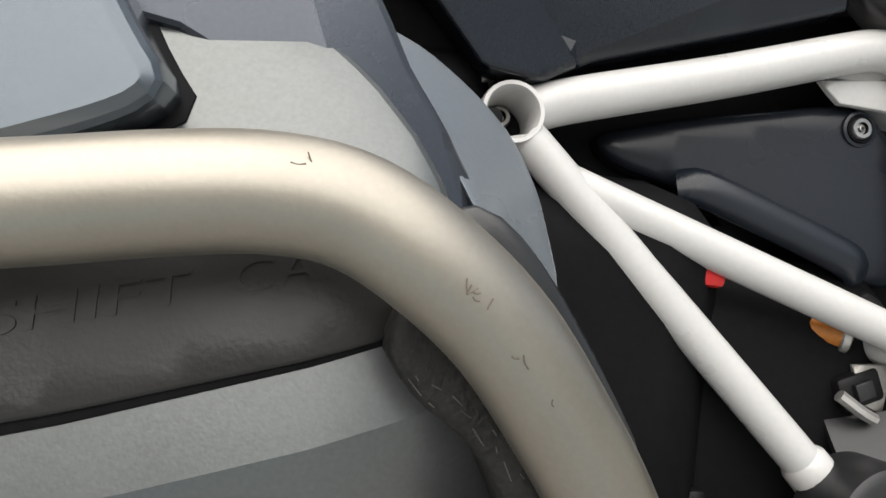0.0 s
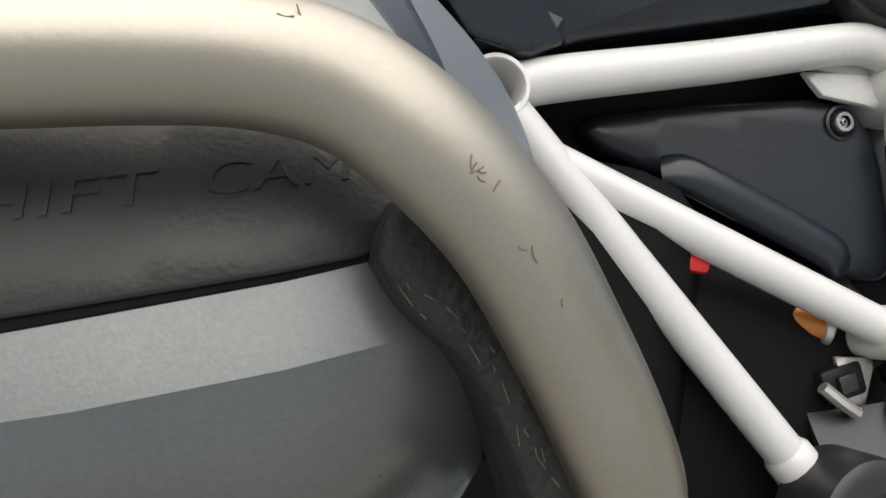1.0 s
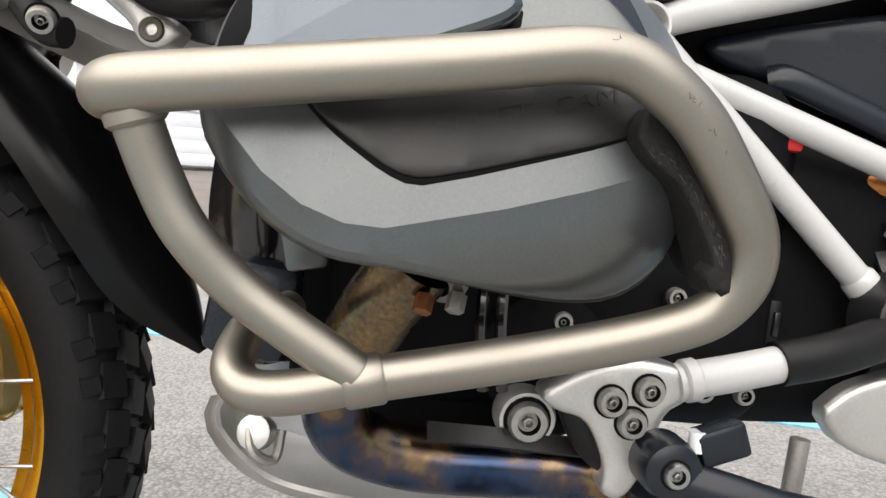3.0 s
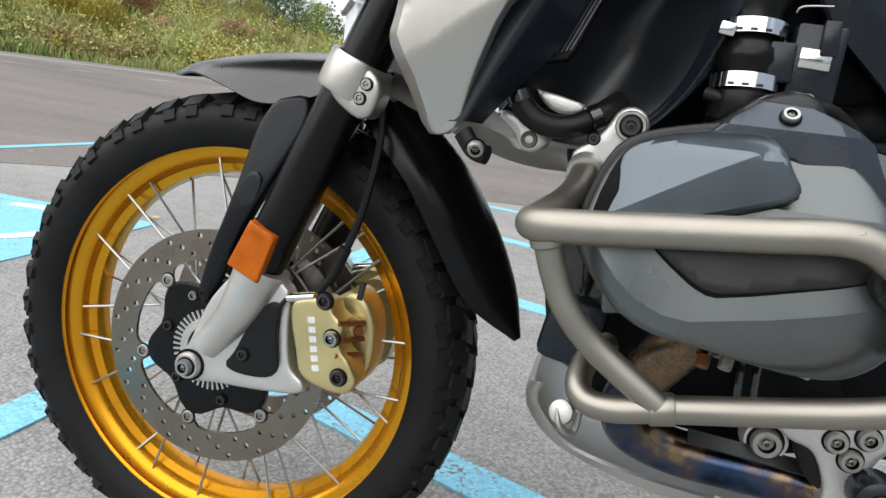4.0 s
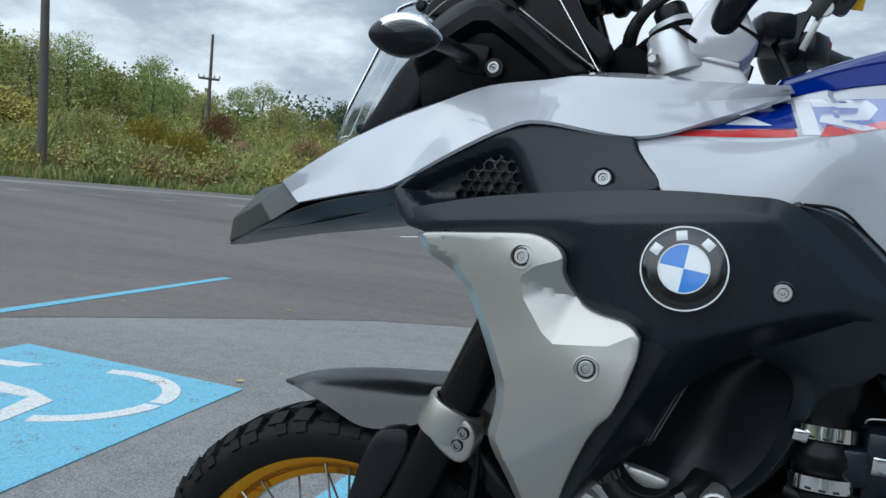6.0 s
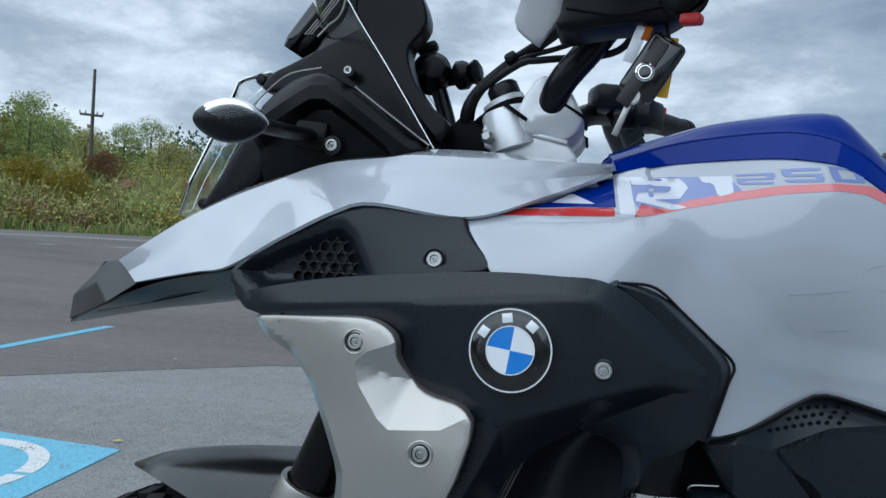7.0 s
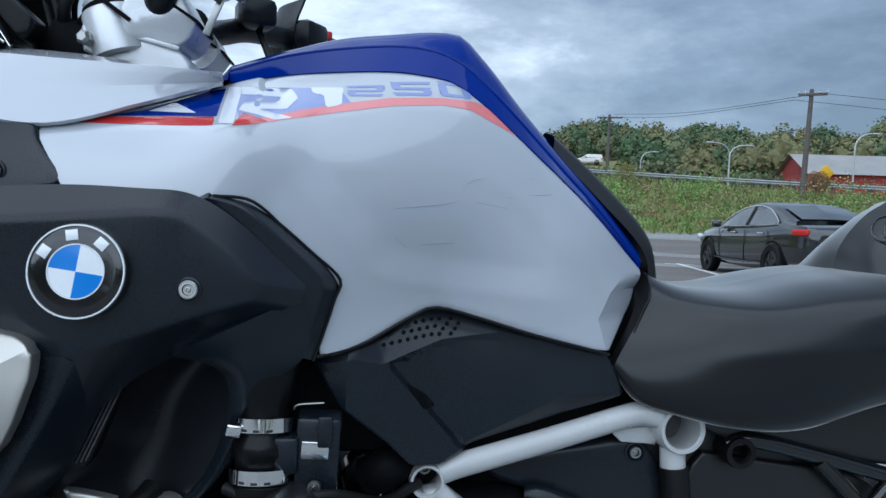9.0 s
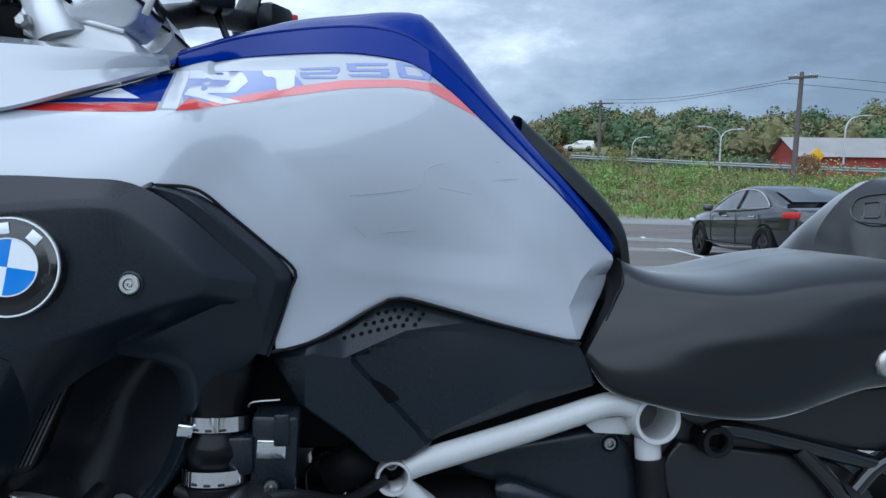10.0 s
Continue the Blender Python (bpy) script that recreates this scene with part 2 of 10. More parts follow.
def mirrored(bm):
    """A copy of bm, mirrored in the plane y = 0."""
    c = bm.copy()
    for v in c.verts:
        v.co.y = -v.co.y
    bmesh.ops.reverse_faces(c, faces=c.faces)
    return c


def both(name, bm, mat, parent, label="", angle=38):
    """The part on the bike's near side and its mirror image on the far side."""
    far = mirrored(bm)
    a = part(name, bm, mat, parent, label, angle=angle)
    part(name, far, mat, parent, label, angle=angle)
    return a


def catmull(pts, n, closed=False):
    """n points at even steps along a Catmull-Rom curve through pts."""
    p = np.array(pts, float)
    k = len(p)
    if k == 2 and not closed:
        s = np.linspace(0, 1, n)[:, None]
        return p[0] * (1 - s) + p[1] * s
    if closed:
        q = np.vstack([p[-1], p, p[0], p[1]])
        segs = k
    else:
        q = np.vstack([2 * p[0] - p[1], p, 2 * p[-1] - p[-2]])
        segs = k - 1
    out = []
    for i in range(segs):
        a, b, c, d = q[i:i + 4]
        for u in np.linspace(0, 1, 16, endpoint=False):
            out.append(0.5 * (2 * b + (c - a) * u + (2 * a - 5 * b + 4 * c - d) * u * u + (3 * b - a - 3 * c + d) * u ** 3))
    if not closed:
        out.append(p[-1])
    else:
        out.append(out[0])
    out = np.array(out)
    d = np.r_[0, np.cumsum(np.linalg.norm(np.diff(out, axis=0), axis=1))]
    s = np.linspace(0, d[-1], n + 1)[:-1] if closed else np.linspace(0, d[-1], n)
    return np.stack([np.interp(s, d, out[:, j]) for j in range(out.shape[1])], axis=1)


def tps(pts):
    """A smooth depth y = f(x, z) through points (x, y, z)."""
    pts = np.array(pts, float)
    xz, y, n = pts[:, [0, 2]], pts[:, 1], len(pts)
    d = np.linalg.norm(xz[:, None] - xz[None], axis=2)
    a = np.zeros((n + 3, n + 3))
    a[:n, :n] = np.where(d > 0, d * d * np.log(d + 1e-12), 0) + 1e-5 * np.eye(n)
    a[:n, n], a[:n, n + 1:], a[n, :n], a[n + 1:, :n] = 1, xz, 1, xz.T
    w = np.linalg.solve(a, np.r_[y, 0, 0, 0])

    def f(x, z):
        x, z = np.atleast_1d(x).astype(float), np.atleast_1d(z).astype(float)
        r = np.hypot(x[:, None] - xz[:, 0], z[:, None] - xz[:, 1])
        return np.where(r > 0, r * r * np.log(r + 1e-12), 0) @ w[:n] + w[n] + w[n + 1] * x + w[n + 2] * z
    return f


def level(c):
    return lambda x, z: np.full(np.atleast_1d(x).shape, float(c))


def chaikin(p, k):
    p = np.array(p, float)
    for _ in range(k):
        q = np.roll(p, -1, axis=0)
        p = np.stack([0.78 * p + 0.22 * q, 0.22 * p + 0.78 * q], axis=1).reshape(-1, 2)
    return p


def edge_distance(p, poly):
    """Distance of each point to the closed outline, and whether it lies inside."""
    a, b = poly, np.roll(poly, -1, axis=0)
    ab = b - a
    t = np.clip(((p[:, None] - a) * ab).sum(2) / ((ab ** 2).sum(1) + 1e-15), 0, 1)
    d = np.linalg.norm(p[:, None] - (a + t[..., None] * ab), axis=2).min(1)
    x, y = p[:, :1], p[:, 1:]
    cond = (a[:, 1] > y) != (b[:, 1] > y)
    xi = (b[:, 0] - a[:, 0]) * (y - a[:, 1]) / (np.where(b[:, 1] == a[:, 1], 1e-12, b[:, 1] - a[:, 1])) + a[:, 0]
    return d, (cond & (x < xi)).sum(1) % 2 == 1


def panel(outline, f, depth=0.012, r=0.006, res=0.012, corner=2, shape=None, creases=()):
    """A moulded panel: an outline in x, z over the depth f, rounded at its rim by r, with the given thickness.
    It faces -y. shape(x, z) adds local relief; creases are lines in x, z along which the mesh has edges."""
    p = chaikin(outline, corner)
    d = np.r_[0, np.cumsum(np.linalg.norm(np.roll(p, -1, axis=0) - p, axis=1))]
    q = np.vstack([p, p[:1]])
    n = max(12, int(d[-1] / res))
    s = np.linspace(0, d[-1], n, endpoint=False)
    b = np.stack([np.interp(s, d, q[:, 0]), np.interp(s, d, q[:, 1])], axis=1)
    area = 0.5 * np.sum(b[:, 0] * np.roll(b[:, 1], -1) - b[:, 1] * np.roll(b[:, 0], -1))
    if area < 0:
        b = b[::-1].copy()
    tan = np.roll(b, -1, axis=0) - np.roll(b, 1, axis=0)
    nor = np.stack([-tan[:, 1], tan[:, 0]], axis=1)
    nor /= np.linalg.norm(nor, axis=1)[:, None] + 1e-12
    pts = [b]
    for k in ((0.12, 0.4, 1.0) if r > 0 else ()):
        c = b + nor * r * k
        dd, ins = edge_distance(c, b)
        pts.append(c[ins & (dd > 0.85 * r * k)])
    lo, hi = b.min(0), b.max(0)
    gx, gz = np.meshgrid(np.arange(lo[0], hi[0], res), np.arange(lo[1], hi[1], res))
    g = np.stack([gx.ravel() + (np.arange(gx.size) // gx.shape[1] % 2) * res / 2, gz.ravel()], axis=1)
    dd, ins = edge_distance(g, b)
    g = g[ins & (dd > r + 0.4 * res)]
    nb = len(b)
    cons = [(i, (i + 1) % nb) for i in range(nb)]
    base = sum(len(q) for q in pts)
    for line_pts in creases:
        lp = np.array(line_pts, float)
        c = np.vstack([np.linspace(p0, p1, max(2, int(np.linalg.norm(p1 - p0) / res * 1.4)), endpoint=False) for p0, p1 in zip(lp, lp[1:])] + [lp[-1:]])
        dc, ic = edge_distance(c, b)
        c = c[ic & (dc > max(r, 0.3 * res))]
        if len(c) < 2:
            continue
        if len(g):
            g = g[np.linalg.norm(g[:, None] - c[None], axis=2).min(1) > 0.55 * res]
        pts.append(c)
        cons += [(base + i, base + i + 1) for i in range(len(c) - 1) if np.linalg.norm(c[i + 1] - c[i]) < 2 * res]
        base += len(c)
    pts.append(g)
    allp = np.vstack(pts)
    vs, _, fs, *_ = delaunay_2d_cdt([Vector(v) for v in allp], cons, [list(range(nb))], 1, 1e-7)
    v2 = np.array([(v.x, v.y) for v in vs])
    dd, _ = edge_distance(v2, b)
    y = f(v2[:, 0], v2[:, 1])
    if shape is not None:
        y = y + shape(v2[:, 0], v2[:, 1])
    if r > 0:
        e = 1 - np.clip(dd / r, 0, 1)
        y = y + r * (1 - np.sqrt(np.clip(1 - e * e, 0, 1)))
    bm = bmesh.new()
    fr = [bm.verts.new((v[0], yy, v[1])) for v, yy in zip(v2, y)]
    bk = [bm.verts.new((v[0], yy + depth, v[1])) for v, yy in zip(v2, y)]
    count = {}
    for tri in fs:
        if len(set(tri)) < 3:
            continue
        a2, b2, c2 = (v2[i] for i in tri[:3])
        ccw = (b2[0] - a2[0]) * (c2[1] - a2[1]) - (b2[1] - a2[1]) * (c2[0] - a2[0]) > 0
        t = list(tri) if ccw else list(tri)[::-1]
        bm.faces.new([fr[i] for i in t])
        bm.faces.new([bk[i] for i in reversed(t)])
        for i in range(len(t)):
            e = (t[i], t[(i + 1) % len(t)])
            count[e] = count.get(e, 0) + 1
    for (i, j) in list(count):
        if (j, i) not in count:
            bm.faces.new((fr[j], fr[i], bk[i], bk[j]))
    return bm


def loft(curves, n=24, m=4, thick=0.0, flip=False, closed=False, folded=False):
    """A skin over curves given as point lists, smooth both ways; with a thickness if asked."""
    rows = [catmull(c, n) for c in curves]
    grid = np.array(rows)
    k = len(rows)
    dense = np.array([catmull(grid[:, j], (k - 1) * m + 1) for j in range(n)])
    if folded:
        # nearly straight between the curves, so that they read as soft folds
        at = np.linspace(0, k - 1, (k - 1) * m + 1)
        flat = np.array([[[np.interp(w, range(k), grid[:, j, c]) for c in range(3)] for w in at] for j in range(n)])
        dense = dense * 0.25 + flat * 0.75
    bm = bmesh.new()
    vs = [[bm.verts.new(p) for p in col] for col in dense]
    for i in range(n - 1):
        for j in range((k - 1) * m):
            q = (vs[i][j], vs[i + 1][j], vs[i + 1][j + 1], vs[i][j + 1])
            try:
                bm.faces.new(q[::-1] if flip else q)
            except ValueError:
                pass
    if thick:
        bmesh.ops.recalc_face_normals(bm, faces=bm.faces)
        bmesh.ops.solidify(bm, geom=list(bm.faces), thickness=thick)
        bmesh.ops.recalc_face_normals(bm, faces=bm.faces)
    return bm


def sweep(bm, pts, r, n=14, steps=None, caps=True, smooth=True, r_end=None, squash=1.0):
    """A round tube along the points, added to bm."""
    p = catmull(pts, steps or max(2, len(pts) * 6)) if smooth and len(pts) > 2 else np.array(pts, float)
    k = len(p)
    t = np.gradient(p, axis=0)
    t /= np.linalg.norm(t, axis=1)[:, None]
    u = np.cross(t[0], [0.0, 0.31, 0.95])
    u /= np.linalg.norm(u)
    rings = []
    for i in range(k):
        u = u - t[i] * (u @ t[i])
        u /= np.linalg.norm(u)
        w = np.cross(t[i], u)
        rr = r + ((r_end - r) * i / (k - 1) if r_end is not None else 0)
        rings.append([bm.verts.new(p[i] + rr * (math.cos(a) * u + squash * math.sin(a) * w)) for a in np.arange(n) * 2 * math.pi / n])
    for i in range(k - 1):
        for j in range(n):
            bm.faces.new((rings[i][j], rings[i][(j + 1) % n], rings[i + 1][(j + 1) % n], rings[i + 1][j]))
    if caps:
        bm.faces.new(rings[0][::-1])
        bm.faces.new(rings[-1])
    return bm


def tube(pts, r, **k):
    return sweep(bmesh.new(), pts, r, **k)


def cage(name, grid, mat, parent, label="", folds=(), ends=0.9, thick=0.006, mirror=True):
    """A moulded shell over a coarse grid of columns of points, rounded by subdivision; folds are ("row" or "col", index,
    sharpness, first, last) along which it keeps an edge. It faces -y; mirror adds the far side."""
    made = []
    for side in ((1, -1) if mirror else (1,)):
        bm = bmesh.new()
        vs = [[bm.verts.new((p[0], p[1] * side, p[2])) for p in col] for col in grid]
        nc, nr = len(grid), len(grid[0])
        for i in range(nc - 1):
            for j in range(nr - 1):
                bm.faces.new((vs[i][j], vs[i][j + 1], vs[i + 1][j + 1], vs[i + 1][j]))
        bmesh.ops.recalc_face_normals(bm, faces=bm.faces)
        if sum(fc.normal.y * fc.calc_area() for fc in bm.faces) * side > 0:
            bmesh.ops.reverse_faces(bm, faces=bm.faces)
        lay = bm.edges.layers.float.new("crease_edge")
        for e in bm.edges:
            if len(e.link_faces) == 1:
                e[lay] = ends
        for kind, k, sharp, a, b in folds:
            line_vs = [vs[i][k] for i in range(a, b + 1)] if kind == "row" else [vs[k][j] for j in range(a, b + 1)]
            for p, q in zip(line_vs, line_vs[1:]):
                bm.edges.get((p, q))[lay] = sharp
        ob = part(name, bm, mat, parent, label, angle=180)
        sub = ob.modifiers.new("round", "SUBSURF")
        sub.levels = sub.render_levels = 3
        wall = ob.modifiers.new("wall", "SOLIDIFY")
        wall.thickness, wall.offset = thick, -1
        made.append(ob)
    return made[0]


def lathe(profile, at, axis=(0, -1, 0), n=32, bm=None):
    """Turns a profile of (radius, height along the axis) round the axis through at."""
    bm = bm or bmesh.new()
    ax = Vector(axis).normalized()
    u = ax.orthogonal().normalized()
    w = ax.cross(u)
    at = Vector(at)
    rings = []
    for rad, h in profile:
        c = at + ax * h
        if rad < 1e-6:
            rings.append([bm.verts.new(c)])
        else:
            rings.append([bm.verts.new(c + rad * (math.cos(a) * u + math.sin(a) * w)) for a in np.arange(n) * 2 * math.pi / n])
    for a, b in zip(rings, rings[1:]):
        if len(a) == 1 and len(b) == 1:
            continue
        for j in range(n):
            k = (j + 1) % n
            if len(a) == 1:
                bm.faces.new((a[0], b[k], b[j]))
            elif len(b) == 1:
                bm.faces.new((a[j], a[k], b[0]))
            else:
                bm.faces.new((a[j], a[k], b[k], b[j]))
    bmesh.ops.recalc_face_normals(bm, faces=bm.faces)
    return bm


def block(size, at=(0, 0, 0), rot=(0, 0, 0), r=0.003, bm=None, seg=2):
    """A box with rounded edges; rot in degrees."""
    tmp = bmesh.new()
    bmesh.ops.create_cube(tmp, size=1)
    for v in tmp.verts:
        v.co = Vector((v.co.x * size[0], v.co.y * size[1], v.co.z * size[2]))
    if r:
        bmesh.ops.bevel(tmp, geom=list(tmp.edges), offset=r, segments=seg, affect="EDGES", profile=0.5)
    bmesh.ops.transform(tmp, matrix=pose(*at, *rot), verts=tmp.verts)
    if bm is None:
        return tmp
    me = bpy.data.meshes.new("tmp")
    tmp.to_mesh(me)
    tmp.free()
    bm.from_mesh(me)
    bpy.data.meshes.remove(me)
    return bm


def bolt(at, r=0.007, axis=(0, -1, 0), h=0.004, parent=None, mat=None, name="bolt"):
    """A socket-head bolt: domed rim, deep socket with a star in it; socket and gap round the head are coloured black as
    shade.
    """
    ax = Vector(axis).normalized()
    bm = lathe([(r * 1.16, -0.001), (r * 1.16, 0.0003), (r * 0.98, 0.0003), (r * 0.98, h * 0.6), (r * 0.86, h), (r * 0.56, h), (r * 0.5, h * 0.2), (0, h * 0.15)], at, ax, 20)
    lathe([(r * 0.30, h * 0.15), (r * 0.28, h * 0.85), (r * 0.2, h * 0.9), (r * 0.18, h * 0.2)], at, ax, 6, bm)
    o = Vector(at)
    for fc in bm.faces:
        w = fc.calc_center_median() - o
        rad = (w - ax * w.dot(ax)).length
        if rad > r * 0.97 or (r * 0.36 < rad < r * 0.56):
            fc.material_index = 1
    return part(name, bm, [mat or BOLT_STEEL, VOID_BLACK], parent)


def near_line(x, z, pts):
    """Distance of each (x, z) to the open line through pts."""
    p = np.stack([x, z], axis=1)
    a, b = np.array(pts[:-1], float), np.array(pts[1:], float)
    ab = b - a
    t = np.clip(((p[:, None] - a) * ab).sum(2) / (ab ** 2).sum(1), 0, 1)
    return np.linalg.norm(p[:, None] - (a + t[..., None] * ab), axis=2).min(1)


def lettering(txt, size, mat, parent, m, depth=0.0006, name="lettering", label="", bold=0.0):
    """Raised letters in the built-in font."""
    cu = bpy.data.curves.new("letters", "FONT")
    cu.body, cu.size, cu.extrude = txt, size, depth
    cu.align_x, cu.offset = "LEFT", bold
    tmp = new("letters", cu)
    me = bpy.data.meshes.new_from_object(tmp)
    bpy.data.objects.remove(tmp)
    bpy.data.curves.remove(cu)
    me.materials.append(mat)
    ob = new(name, me)
    ob.parent = parent
    ob.matrix_basis = m
    if label:
        ob["label"] = label
    return ob


def empty_thing(name, label, category, at=(0, 0, 0), group="", kind=""):
    ob = new(name)
    ob.location = at
    return tagged(ob, label, category, group, kind)


# ---- the lot and its surroundings ----
def smooth_step(a, b, x):
    t = min(1.0, max(0.0, (x - a) / (b - a)))
    return t * t * (3 - 2 * t)


def terrain(x, y):
    """Height of the ground: flat where the bike stands, rising to the verge, bank and hills."""
    d = math.hypot(x, y)
    az = math.degrees(math.atan2(x, y))
    h = 0.95 * smooth_step(7, 26, d) * smooth_step(14, -8, az) + 0.6 * smooth_step(18, 30, d) * smooth_step(-8, 14, az)
    left = smooth_step(-8, -30, az) if az > -150 else 1 - smooth_step(-150, -175, az)
    right = smooth_step(8, 16, az) * (1 - smooth_step(110, 140, az))
    h += left * (3.6 * smooth_step(25, 50, d) + 6 * smooth_step(50, 140, d))
    h += right * (2.2 * smooth_step(26, 42, d) + 9 * smooth_step(75, 160, d) + 12 * smooth_step(150, 320, d))
    h += right * smooth_step(27, 42, d) * 0.034 * (30 - min(48, max(12, az)))
    h += 2.0 * smooth_step(60, 200, d)
    h += right * 1.2 * smooth_step(70, 112, d) * (1 - smooth_step(22, 36, az))
    return h


def stone_mix(name, light, dark, stone, relief, worn=None):
    """Rolled aggregate: each stone its own grey, mottled over a metre and streaked; worn: a paint film over it, with gaps."""
    m = bpy.data.materials.new(name)
    m.use_nodes = True
    nd, lk = m.node_tree.nodes, m.node_tree.links
    b = nd["Principled BSDF"]
    tc = nd.new("ShaderNodeTexCoord")
    vo = nd.new("ShaderNodeTexVoronoi")
    vo.inputs["Scale"].default_value = stone
    lk.new(tc.outputs["Object"], vo.inputs["Vector"])
    sp = nd.new("ShaderNodeSeparateColor")
    lk.new(vo.outputs["Color"], sp.inputs["Color"])
    big, mid = nd.new("ShaderNodeTexNoise"), nd.new("ShaderNodeTexNoise")
    for n, s, d in ((big, 0.5, 6), (mid, 9, 5)):
        n.inputs["Scale"].default_value, n.inputs["Detail"].default_value = s, d
    mp = nd.new("ShaderNodeMapping")
    mp.inputs["Scale"].default_value = (0.35, 1.6, 1)
    mp.inputs["Rotation"].default_value = (0, 0, radians(12))
    lk.new(tc.outputs["Object"], mp.inputs["Vector"])
    lk.new(mp.outputs["Vector"], big.inputs["Vector"])
    lk.new(tc.outputs["Object"], mid.inputs["Vector"])

    def math_node(op, a, c):
        q = nd.new("ShaderNodeMath")
        q.operation = op
        for i, v in enumerate((a, c)):
            if isinstance(v, (int, float)):
                q.inputs[i].default_value = v
            else:
                lk.new(v, q.inputs[i])
        return q.outputs[0]
    s1 = math_node("MULTIPLY", sp.outputs["Red"], 0.32)
    s2 = math_node("MULTIPLY", big.outputs["Fac"], 0.80)
    s3 = math_node("MULTIPLY", mid.outputs["Fac"], 0.45)
    fac = math_node("SUBTRACT", math_node("ADD", math_node("ADD", s1, s2), s3), 0.32)
    mix = nd.new("ShaderNodeMixRGB")
    mix.inputs["Color1"].default_value, mix.inputs["Color2"].default_value = (*dark, 1), (*light, 1)
    lk.new(fac, mix.inputs["Fac"])
    # dark pits between the stones
    pit = nd.new("ShaderNodeMapRange")
    pit.inputs["From Min"].default_value, pit.inputs["From Max"].default_value = 0.35, 0.75
    pit.inputs["To Min"].default_value, pit.inputs["To Max"].default_value = 1.0, 0.68
    lk.new(vo.outputs["Distance"], pit.inputs["Value"])
    mul = nd.new("ShaderNodeMixRGB")
    mul.blend_type = "MULTIPLY"
    mul.inputs["Fac"].default_value = 1
    lk.new(mix.outputs["Color"], mul.inputs["Color1"])
    lk.new(pit.outputs["Result"], mul.inputs["Color2"])
    col = mul.outputs["Color"]
    if worn:
        film = nd.new("ShaderNodeMapRange")
        film.inputs["From Min"].default_value, film.inputs["From Max"].default_value = worn[1], worn[1] + 0.12
        w2 = math_node("ADD", math_node("MULTIPLY", sp.outputs["Green"], 0.45), math_node("ADD", math_node("MULTIPLY", mid.outputs["Fac"], 0.7), math_node("MULTIPLY", big.outputs["Fac"], 0.4)))
        lk.new(w2, film.inputs["Value"])
        pm = nd.new("ShaderNodeMixRGB")
        lk.new(film.outputs["Result"], pm.inputs["Fac"])
        lk.new(col, pm.inputs["Color1"])
        tint = nd.new("ShaderNodeMixRGB")
        tint.inputs["Color1"].default_value = (*[c * 0.72 for c in worn[0]], 1)
        tint.inputs["Color2"].default_value = (*worn[0], 1)
        lk.new(sp.outputs["Blue"], tint.inputs["Fac"])
        lk.new(tint.outputs["Color"], pm.inputs["Color2"])
        col = pm.outputs["Color"]
    lk.new(col, b.inputs["Base Color"])
    b.inputs["Roughness"].default_value = 0.8
    b.inputs["Specular IOR Level"].default_value = 0.3
    bp = nd.new("ShaderNodeBump")
    bp.inputs["Strength"].default_value = relief
    bp.inputs["Distance"].default_value = 0.004
    bp.invert = True
    lk.new(vo.outputs["Distance"], bp.inputs["Height"])
    lk.new(bp.outputs["Normal"], b.inputs["Normal"])
    return m


ASPHALT_OLD = stone_mix("weathered_asphalt", (0.42, 0.415, 0.405), (0.14, 0.138, 0.134), 130, 0.7)
ASPHALT_NEW = stone_mix("dark_asphalt", (0.275, 0.245, 0.225), (0.075, 0.067, 0.062), 110, 0.6)
SOIL = material("grassy_soil", (0.22, 0.23, 0.08), 0.9, 0, 0.3, 0.5, 9, bump=0.6, bump_scale=20, second=(0.15, 0.13, 0.06))
BLUE_LINE = stone_mix("blue_road_paint", (0.36, 0.355, 0.345), (0.12, 0.12, 0.12), 130, 0.35, ((0.21, 0.52, 0.68), 0.46))
WHITE_LINE = stone_mix("white_road_paint", (0.36, 0.355, 0.345), (0.12, 0.12, 0.12), 130, 0.35, ((0.76, 0.77, 0.76), 0.44))
WOOD_POLE = material("weathered_pole_wood", (0.11, 0.095, 0.085), 0.85, 0, 0.3, 3, 60)
GALVANISED = material("galvanised_steel", (0.5, 0.51, 0.52), 0.45, 0.6, 0.1, 3, 60)
LEAF_GREEN = material("green_leaves", (0.24, 0.30, 0.085), 0.75, 0, 0.5, 0.35, 6)
LEAF_OLIVE = material("olive_leaves", (0.32, 0.31, 0.10), 0.75, 0, 0.5, 0.35, 6)
LEAF_YELLOW = material("yellow_autumn_leaves", (0.44, 0.38, 0.08), 0.75, 0, 0.4, 0.5, 6)
LEAF_RUST = material("rust_autumn_leaves", (0.3, 0.18, 0.09), 0.75, 0, 0.4, 0.5, 6)
LEAF_DARK = material("dark_evergreen_leaves", (0.07, 0.115, 0.05), 0.8, 0, 0.5, 0.5, 6)
GRASS_DRY = material("dry_tall_grass", (0.44, 0.40, 0.17), 0.85, 0, 0.4, 0.6, 7, second=(0.19, 0.24, 0.06))
GRASS_BANK = material("short_bank_grass", (0.23, 0.26, 0.085), 0.85, 0, 0.4, 0.6, 7, second=(0.13, 0.19, 0.05))
BANK_GREEN = material("bank_leaves", (0.19, 0.30, 0.075), 0.8, 0, 0.6, 0.3, 5)
BANK_OLIVE = material("dull_bank_leaves", (0.21, 0.21, 0.09), 0.8, 0, 0.6, 0.3, 5)
WOODS_GREEN = material("far_green_leaves", (0.115, 0.135, 0.062), 0.8, 0, 0.6, 0.12, 3)
WOODS_OLIVE = material("far_olive_leaves", (0.165, 0.155, 0.066), 0.8, 0, 0.6, 0.12, 3)
